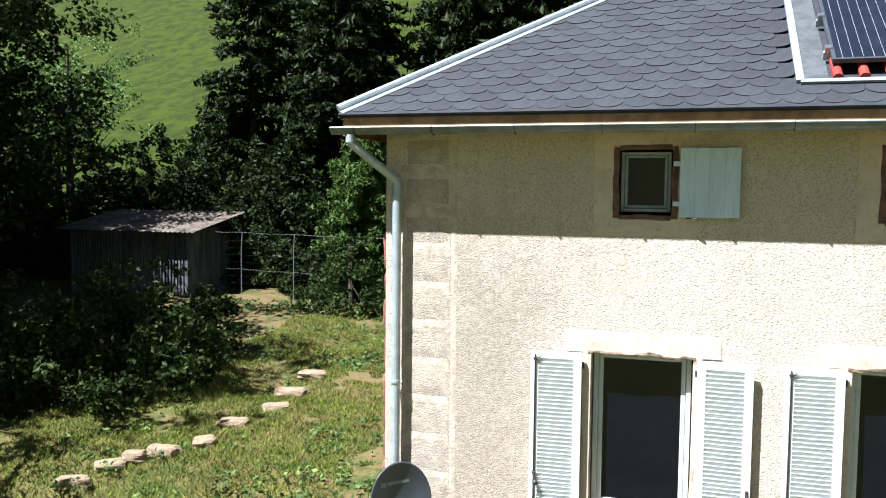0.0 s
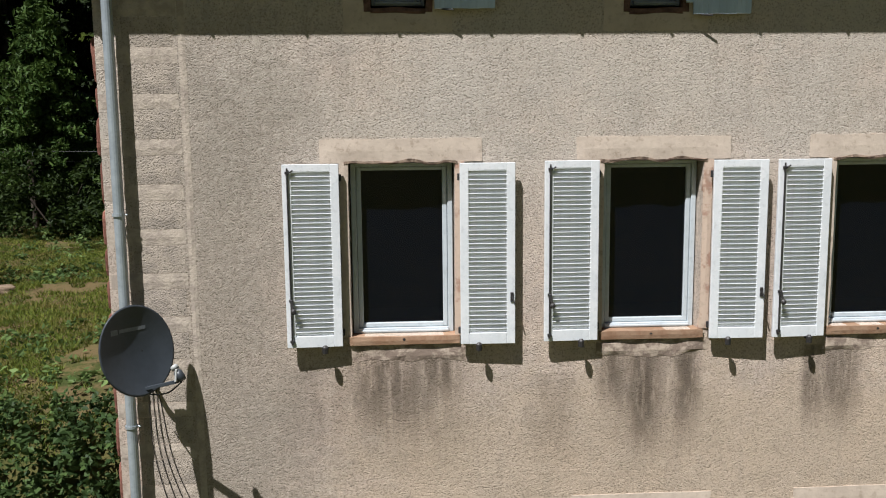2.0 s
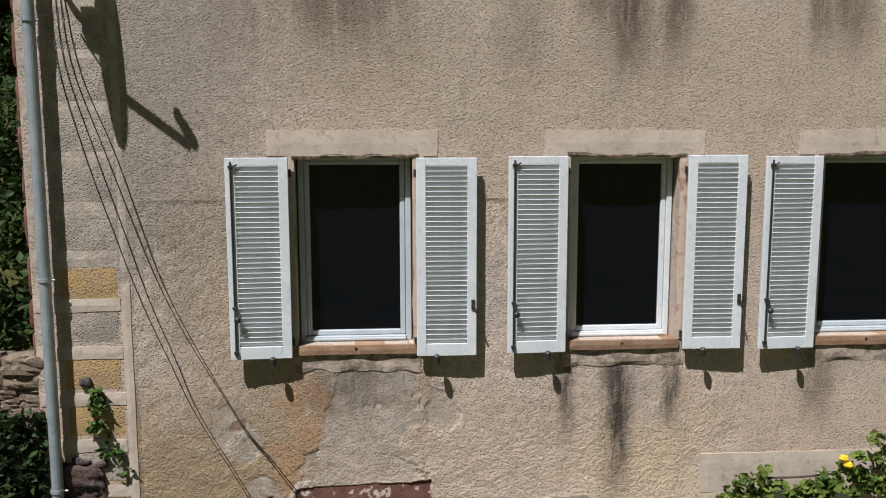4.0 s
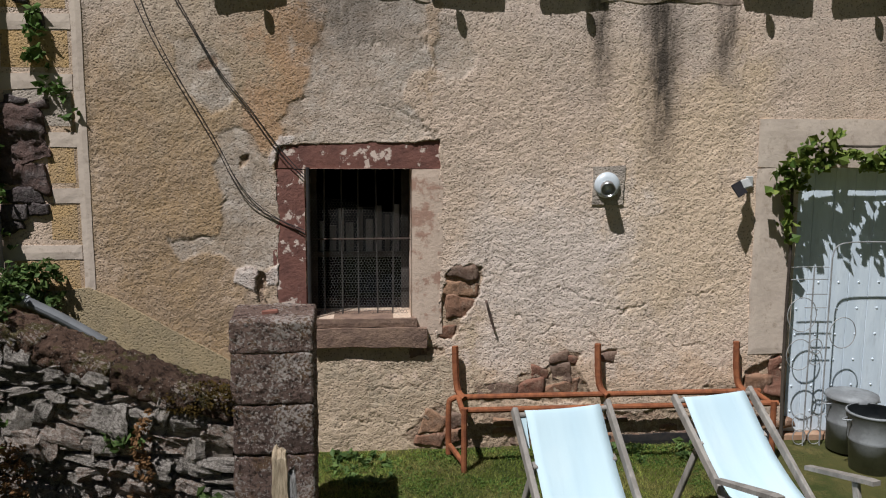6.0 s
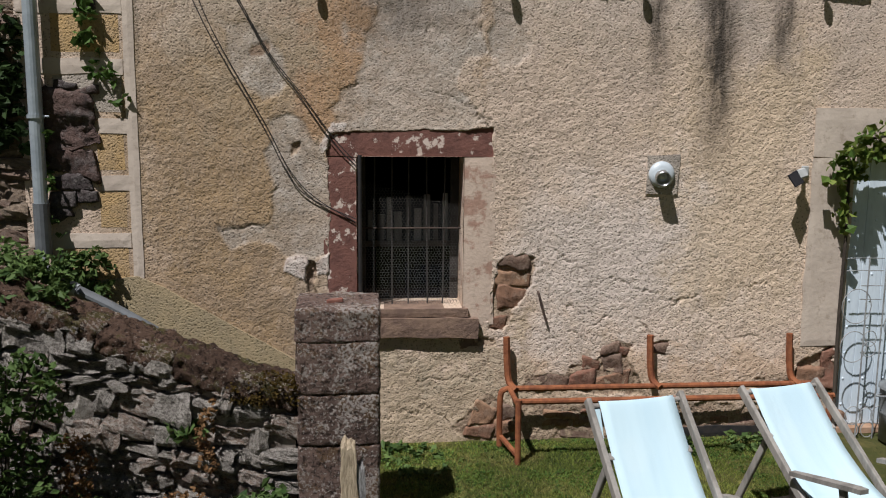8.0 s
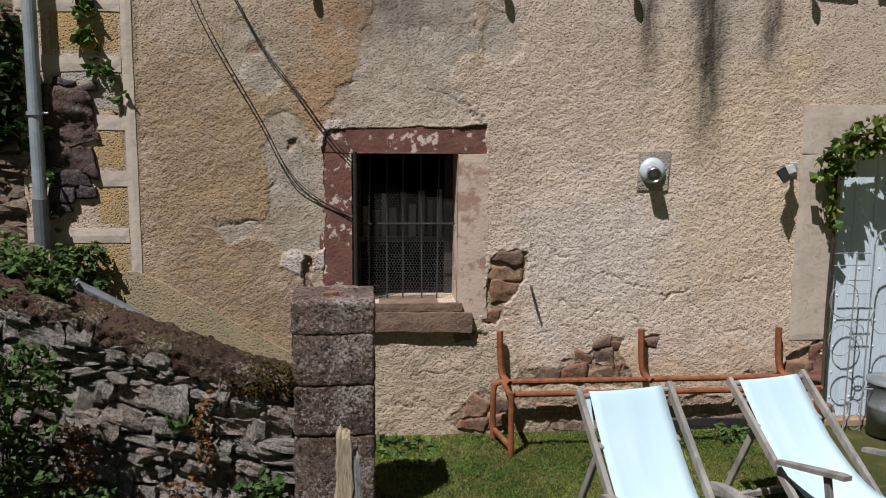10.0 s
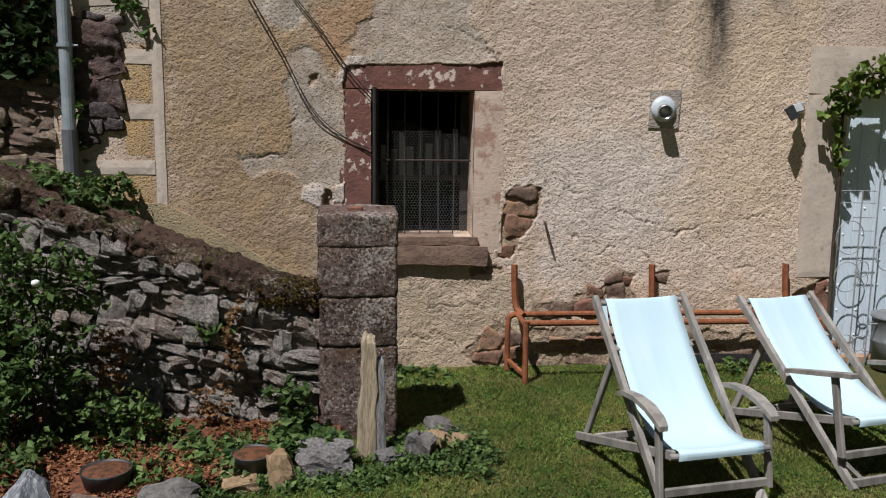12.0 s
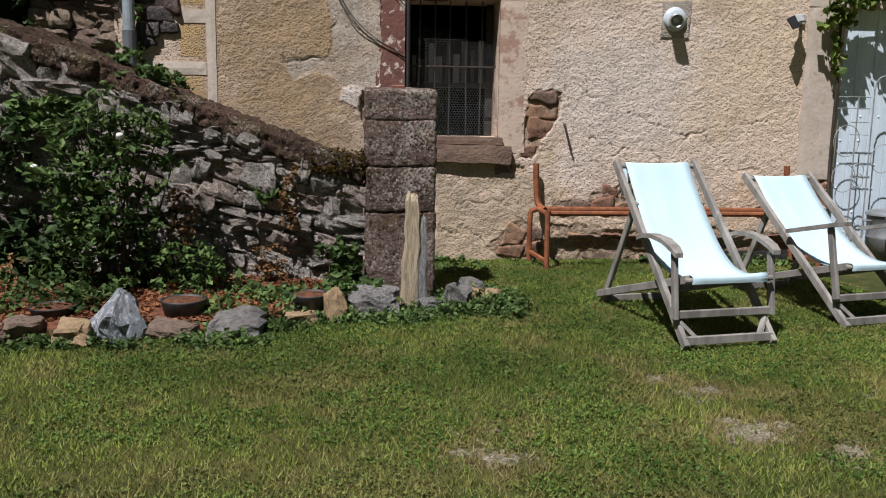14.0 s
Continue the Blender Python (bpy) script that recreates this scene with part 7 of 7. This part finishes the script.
def shed():
    s = tagged(empty("animal_shed"), "grey slatted animal shed with a corrugated lean-to roof", "shed")
    x0, x1, y0, y1, z = -19.4, -14.4, 17.6, 20.4, 5.75
    part("back_wall", boxes((x0, x1, y1 - 0.06, y1, z, z + 2.75)), SHEDWOOD, s)
    part("side_wall", boxes((x0, x0 + 0.06, y0, y1, z, z + 2.5)), SHEDWOOD, s)
    part("side_wall", boxes((x1 - 0.06, x1, y0, y1, z, z + 2.5)), SHEDWOOD, s)
    for i in range(38):
        x = x0 + 0.07 + i * 0.13
        part("slat", boxes((x, x + 0.065, y0, y0 + 0.025, z + 0.02, z + 2.35)), SHEDWOOD, s)
    for zz in (0.4, 2.2):
        part("rail", boxes((x0, x1, y0 + 0.03, y0 + 0.08, z + zz, z + zz + 0.08)), SHEDWOOD, s)
    bm = bmesh.new()
    n = 90
    prev = None
    for i in range(n + 1):
        x = x0 - 0.3 + (x1 - x0 + 0.9) * i / n
        dz = 0.025 * math.cos(i * math.pi / 1.5)
        row = [bm.verts.new((x, y0 - 0.45, z + 2.42 + dz)), bm.verts.new((x, y1 + 0.3, z + 3.05 + dz)), bm.verts.new((x, y1 + 0.3, z + 3.035 + dz)), bm.verts.new((x, y0 - 0.45, z + 2.405 + dz))]
        if prev:
            for k in range(4):
                bm.faces.new((prev[k], row[k], row[(k + 1) % 4], prev[(k + 1) % 4]))
        prev = row
    part("roof_sheet", bm, ROOFSHEET, s, "weathered corrugated roof sheets")


SHEDWOOD = simple("grey_shed_wood", (0.14, 0.147, 0.16), (0.07, 0.074, 0.082), 4, 0.85, 0.002, 30, stretch=(1, 1, 0.2)).m
ROOFSHEET = simple("weathered_roof_sheet", (0.16, 0.13, 0.11), (0.08, 0.067, 0.057), 2, 0.85, 0.004, 20).m
shed()


def wire_fence():
    f = tagged(empty("wire_fence"), "tall wire run fence on thin metal posts", "fence")
    pts = [(-14.3, 18.4), (-12.6, 18.2), (-10.4, 17.9), (-8.1, 17.6), (-4.0, 17.4)]
    for i, (x, y) in enumerate(pts):
        z = ground_z(x, y)
        part("post", tube(curve_pts(((x, y, z - 0.1), (x, y, z + 1.6), (x + 0.04, y, z + 2.3)), 4), 0.018, 8), GREYPVC, f)
    for (xa, ya), (xb, yb) in zip(pts, pts[1:]):
        for h in (1.0, 2.3):
            part("wire", tube(((xa, ya, ground_z(xa, ya) + h), ((xa + xb) / 2, (ya + yb) / 2, ground_z(xa, ya) + h - 0.03), (xb, yb, ground_z(xb, yb) + h)), 0.006 if h < 2 else 0.009, 6), IRON, f)
        for k in range(1, 9):
            h = 0.25 * k
            part("mesh_wire", tube(((xa, ya, ground_z(xa, ya) + h), (xb, yb, ground_z(xb, yb) + h)), 0.002, 4), IRON, f)
    p = tagged(part("wooden_post", tube(((-8.0, 17.3, 5.7), (-8.02, 17.3, 7.9)), 0.09, 8), BARK), "rough wooden fence post", "post")


wire_fence()


# ---- trees ----
def conifer(name, h, r, material, seed, clear=0.12, leaf=0.11, per=16, dense=1.0):
    t = empty(name)
    rng = random.Random(seed)
    part("trunk", tube(curve_pts(((0, 0, -0.3), (0.02, 0.03, h * 0.5), (0, 0, h)), 5), 0.028 * h ** 0.8 + 0.03, 9, 0.02), BARK, t)
    cs = []
    bm = bmesh.new()
    z = h * clear
    while z < h * 0.985:
        k = (z / h - clear) / (1 - clear)
        reach = r * (1 - k) ** 0.8 * (0.75 + 0.25 * rng.random()) + 0.12
        for j in range(max(4, int(7 - 3 * k))):
            a = rng.uniform(0, 2 * math.pi)
            l = reach * rng.uniform(0.6, 1.12)
            n = max(2, int(l * 3.2 * dense))
            tip = (l * math.cos(a), l * math.sin(a), z - 0.22 * l + 0.1 * l * l / max(r, 1))
            add_tube(bm, ((0, 0, z), tip), 0.018 + 0.008 * (1 - k), 5, 0.006)
            for i in range(1, n + 1):
                u = i / n
                cs.append((tip[0] * u, tip[1] * u, z + (tip[2] - z) * u - 0.06))
        z += 0.34 * (0.6 + 0.5 * (1 - k)) / dense
    part("branchwork", bm, BARK, t)
    leaf_cloud("crown", cs, leaf, material, t, 0.24 + 0.02 * r, per, seed, 0.5, 2.6, 0.5)
    return t


def broadleaf(name, h, r, material, seed, leaf=0.13, clumps=260, per=26, low=0.25):
    t = empty(name)
    rng = random.Random(seed)
    part("trunk", tube(curve_pts(((0, 0, -0.3), (0.1, 0.05, h * 0.3), (0.0, 0.1, h * 0.62), (0.15, 0.0, h * 0.85)), 5), 0.022 * h, 9, 0.03), BARK, t)
    bm = bmesh.new()
    cs = []
    for k in range(13):
        a = rng.uniform(0, 2 * math.pi)
        z0 = h * rng.uniform(low, 0.7)
        l = r * rng.uniform(0.6, 1.0)
        tip = (l * math.cos(a), l * math.sin(a), min(h, z0 + l * rng.uniform(0.4, 1.0)))
        add_tube(bm, curve_pts(((0.05, 0.05, z0), (tip[0] * 0.5, tip[1] * 0.5, z0 + (tip[2] - z0) * 0.35), tip), 4), 0.05 + 0.003 * h, 6, 0.012)
        for i in range(clumps // 13):
            u = rng.uniform(0.35, 1.12)
            s = r * 0.24
            cs.append((tip[0] * u + rng.gauss(0, s), tip[1] * u + rng.gauss(0, s), z0 + (tip[2] - z0) * u + rng.gauss(0, s)))
    part("branchwork", bm, BARK, t)
    leaf_cloud("crown", cs, leaf, material, t, r * 0.11 + 0.15, per, seed, 0.7, 1.6)
    return t


def bush(name, r, h, material, seed, leaf=0.1, n=150, per=26):
    t = empty(name)
    rng = random.Random(seed)
    cs = []
    for _ in range(n):
        a, q = rng.uniform(0, 2 * math.pi), rng.random() ** 0.5
        z = rng.random() ** 0.7 * h * (1 - 0.55 * q * q) * (0.8 + 0.3 * math.sin(a * 3 + seed))
        cs.append((q * r * math.cos(a), q * r * math.sin(a), max(0.1, z)))
    for k in range(5):
        a = k * 1.3
        part("stem", tube(((0, 0, -0.1), (0.4 * r * math.cos(a), 0.4 * r * math.sin(a), h * 0.6)), 0.03, 6, 0.01), BARK, t)
    leaf_cloud("foliage", cs, leaf, material, t, 0.16 + 0.06 * r, per, seed, 0.7, 1.6)
    return t


def plant(ob, x, y, turn=0.0):
    return copy_thing(ob, pose(x, y, ground_z(x, y), 0, 0, turn))


def build_trees():
    young = tagged(conifer("spruce", 6.8, 2.1, NEEDLE, 71, 0.22, 0.075, 34, 1.5), "young bright green spruce behind the house corner", "spruce tree")
    young.matrix_basis = pose(-8.1, 18.6, ground_z(-8.1, 18.6))
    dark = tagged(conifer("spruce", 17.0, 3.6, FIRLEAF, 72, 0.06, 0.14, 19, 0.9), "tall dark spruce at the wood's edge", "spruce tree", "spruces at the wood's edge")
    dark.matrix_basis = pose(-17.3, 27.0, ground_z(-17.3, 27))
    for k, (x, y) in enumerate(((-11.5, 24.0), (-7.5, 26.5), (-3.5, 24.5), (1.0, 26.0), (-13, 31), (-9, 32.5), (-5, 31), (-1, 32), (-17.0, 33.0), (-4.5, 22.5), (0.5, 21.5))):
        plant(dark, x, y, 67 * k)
    leafy = tagged(broadleaf("tree", 12.0, 3.8, LEAF, 73, 0.10, 230, 44), "leafy deciduous tree at the meadow's edge", "tree", "trees at the meadow's edge")
    leafy.matrix_basis = pose(-29.5, 23.5, ground_z(-29.5, 23.5))
    thin = tagged(broadleaf("tree", 11.5, 2.6, LEAF, 74, 0.14, 90, 16, 0.35), "slender open-crowned tree before the meadow", "tree")
    thin.matrix_basis = pose(-23.8, 22.5, ground_z(-23.8, 22.5))
    for k, (x, y) in enumerate(((-34, 26), (-33.5, 20), (-31, 30), (-38, 24), (-28.5, 19.0), (-27.0, 23.5))):
        plant(leafy, x, y, 80 * k)
    # Mostly out of view; added to cast shade on the shed and garden.
    shade = tagged(broadleaf("tree", 14.0, 5.2, WOODLEAF, 75, 0.145, 430, 46, 0.15), "broad dark deciduous tree, added mostly out of view to shade the garden", "tree", "trees shading the garden")
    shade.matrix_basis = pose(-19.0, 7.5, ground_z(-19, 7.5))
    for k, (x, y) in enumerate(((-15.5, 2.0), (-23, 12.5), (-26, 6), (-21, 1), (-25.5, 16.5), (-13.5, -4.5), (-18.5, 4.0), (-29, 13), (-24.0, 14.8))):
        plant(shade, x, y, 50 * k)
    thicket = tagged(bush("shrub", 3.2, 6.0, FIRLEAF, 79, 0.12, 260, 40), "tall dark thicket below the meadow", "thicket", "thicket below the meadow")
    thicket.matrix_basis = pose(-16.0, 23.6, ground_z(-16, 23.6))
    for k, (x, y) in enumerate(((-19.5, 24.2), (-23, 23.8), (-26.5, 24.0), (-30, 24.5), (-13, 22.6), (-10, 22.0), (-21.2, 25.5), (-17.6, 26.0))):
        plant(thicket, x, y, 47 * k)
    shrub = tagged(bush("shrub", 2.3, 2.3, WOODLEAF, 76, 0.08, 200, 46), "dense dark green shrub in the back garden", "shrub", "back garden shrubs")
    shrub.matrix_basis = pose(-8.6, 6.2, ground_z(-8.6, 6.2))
    # The last two are added as stand-ins for shade under the young spruce.
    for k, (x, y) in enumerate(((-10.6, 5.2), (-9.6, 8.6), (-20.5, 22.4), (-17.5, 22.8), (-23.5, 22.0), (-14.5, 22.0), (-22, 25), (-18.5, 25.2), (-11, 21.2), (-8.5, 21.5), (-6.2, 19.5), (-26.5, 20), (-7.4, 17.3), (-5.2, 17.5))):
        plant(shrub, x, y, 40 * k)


build_trees()
weeds("garden_herbs", "tufts of broad leaves in the back garden grass", [(-5.6, -4.2, 8.8, 10.2, 5.6, 5.8, 26), (-6.4, -5.6, 9.5, 10.5, 5.6, 5.75, 10), (-3.2, -0.6, 2.6, 6.0, 5.45, 5.65, 60), (-7, -3, 13, 16.5, 5.7, 5.9, 60), (-13, -7, 15.5, 17.2, 5.8, 6.1, 60)], ROSELEAF, 0.06, 20, 0.22, 77)
def terrace_keep(a, b):
    """Bare earth in patches and in a worn strip along the house."""
    strip = max(0.0, 1 - abs(a + 1.5) / 1.3) if b < 10 else 0.0
    return noise.noise(Vector((a * 0.55, b * 0.4, 4))) + 0.5 * noise.noise(Vector((a * 2.3, b * 2.3, 1))) > -0.42 + 0.36 * strip


build_grass("garden_grass", "rough grass on the garden terrace", -8.5, -0.2, 1.6, 17.0, 150000, 0.07, 62, TERRACEGRASS, terrace_keep)
weeds("terrace_weeds", "leafy green weeds over the garden terrace", [(-7.5, -0.3, 1.6, 9.0, 5.45, 5.62, 260), (-9.0, -1.0, 9.0, 16.5, 5.65, 5.82, 200)], ROSELEAF, 0.05, 14, 0.16, 78)


# ---- solar panels and roof covering ----
DULLZINC = simple("dull_zinc_strip", (0.21, 0.235, 0.25), (0.16, 0.18, 0.195), 6, 0.8, 0.0008, 30).m
DARKFLASH = simple("dark_flashing_sheet", (0.075, 0.083, 0.09), (0.05, 0.056, 0.062), 6, 0.8, 0.0008, 30).m
CELL = simple("solar_cell_glass", (0.010, 0.013, 0.022), (0.014, 0.017, 0.028), 3, 0.12, 0.0).m
REDTILE = simple("red_roof_tile", (0.34, 0.05, 0.04), (0.27, 0.04, 0.035), 6, 0.6, 0.002, 40).m
ROOF_M = Matrix.Translation((0, -OVER, EAVE_Z)) @ pose(0, 0, 0, math.degrees(math.atan(SLOPE)), 0, 0)


def slope_box(x0, x1, v0, v1, h0, h1, bevel=0.0):
    """A box on the front slope: x along the eaves, v up the slope, h off the roof."""
    return add_box(bmesh.new(), x0, x1, v0, v1, h0, h1, bevel, ROOF_M)


part("panel_flashing", slope_box(3.665, 3.73, 0.41, 4.6, 0.03, 0.055), DULLZINC, ROOF, "pale zinc edge strip")
part("panel_flashing", slope_box(3.73, 3.93, 0.44, 4.6, 0.02, 0.035), DARKFLASH, ROOF, "dark grey flashing sheet")
part("panel_flashing", slope_box(3.70, 7.2, 0.38, 0.44, 0.03, 0.05), DULLZINC, ROOF)
for i in range(15):
    x = 4.0 + 0.21 * i
    bm = bmesh.new()
    add_tube(bm, [ROOF_M @ Vector((x, v, 0.03 + 0.01)) for v in (0.46, 0.9)], 0.042, 10)
    part("red_tile", bm, REDTILE, ROOF, "red roof tile" if i == 0 else "")


def solar_panel(x0, v0, w=1.0, l=1.65):
    p = empty("solar_panel")
    p.parent = ROOF
    p["label"] = "dark glass solar panel clamped on the slope"
    h0, h1 = 0.10, 0.14
    part("frame", add_box(slope_box(x0, x0 + 0.03, v0, v0 + l, h0, h1), x0 + w - 0.03, x0 + w, v0, v0 + l, h0, h1, 0.0, ROOF_M), DISHGREY, p)
    part("frame_end", add_box(slope_box(x0 + 0.03, x0 + w - 0.03, v0, v0 + 0.03, h0, h1), x0 + 0.03, x0 + w - 0.03, v0 + l - 0.03, v0 + l, h0, h1, 0.0, ROOF_M), DISHGREY, p)
    pane = part("glass", slope_box(x0 + 0.03, x0 + w - 0.03, v0 + 0.03, v0 + l - 0.03, h0 + 0.01, h1 - 0.006), CELL, p)
    for i in range(1, 12):
        x = x0 + w * i / 12
        part("busbar", slope_box(x - 0.002, x + 0.002, v0 + 0.03, v0 + l - 0.03, h1 - 0.006, h1 - 0.004), PRINT, p)
    for v in (v0 + 0.25, v0 + 1.0):
        part("clamp", slope_box(x0 - 0.04, x0 + 0.02, v - 0.03, v + 0.03, h0, h1 + 0.015, 0.004), STEEL, p, "bright steel clamp")
        part("rail", slope_box(x0 - 0.05, x0 + w, v - 0.02, v + 0.02, 0.04, h0), ZINC, p)


for x in (3.96, 4.98, 6.0):
    solar_panel(x, 0.62)


part("eaves_strip", slope_box(X0 - OVERX + 0.03, 7.2, -0.015, 0.16, 0.002, 0.022), SLATE, ROOF)


def shingles():
    w, l, step = 0.262, 0.33, 0.165
    bm = bmesh.new()
    edge = [(-w / 2, l)] + [(-w / 2 * math.cos(a), 0.10 - 0.10 * math.sin(a)) for a in (math.pi * j / 8 for j in range(9))] + [(w / 2, l)]
    for h in (0.009, 0.0):
        vs = [bm.verts.new((x, y, h + 0.014 * (1 - y / l))) for x, y in edge]
        bm.faces.new(vs if h else vs[::-1])
    vs = list(bm.verts)
    n = len(edge)
    for j in range(n):
        bm.faces.new((vs[j], vs[n + j], vs[n + (j + 1) % n], vs[(j + 1) % n]))
    bmesh.ops.recalc_face_normals(bm, faces=bm.faces[:])
    me = bpy.data.meshes.new("shingle")
    bm.to_mesh(me)
    bm.free()
    me.materials.append(SLATE)
    rng = random.Random(17)
    count = 0
    for r in range(26):
        v = 0.03 + r * step
        yb = -OVER + v * math.cos(math.atan(SLOPE))
        left = X0 - OVERX + 0.02 + (yb + OVER) + 0.05
        x = left + (w / 2 if r % 2 else 0.02)
        x = math.floor(left / w) * w + (w / 2 if r % 2 else 0)
        while x < (3.6 if v > 0.22 else 6.9):
            if x > left:
                ob = new("shingle", me)
                ob.parent = ROOF
                ob.matrix_basis = ROOF_M @ pose(x, v, 0.004 + rng.uniform(0, 0.003), rng.uniform(-0.6, 0.6), 0, rng.uniform(-1.2, 1.2))
                count += 1
            x += w


shingles()
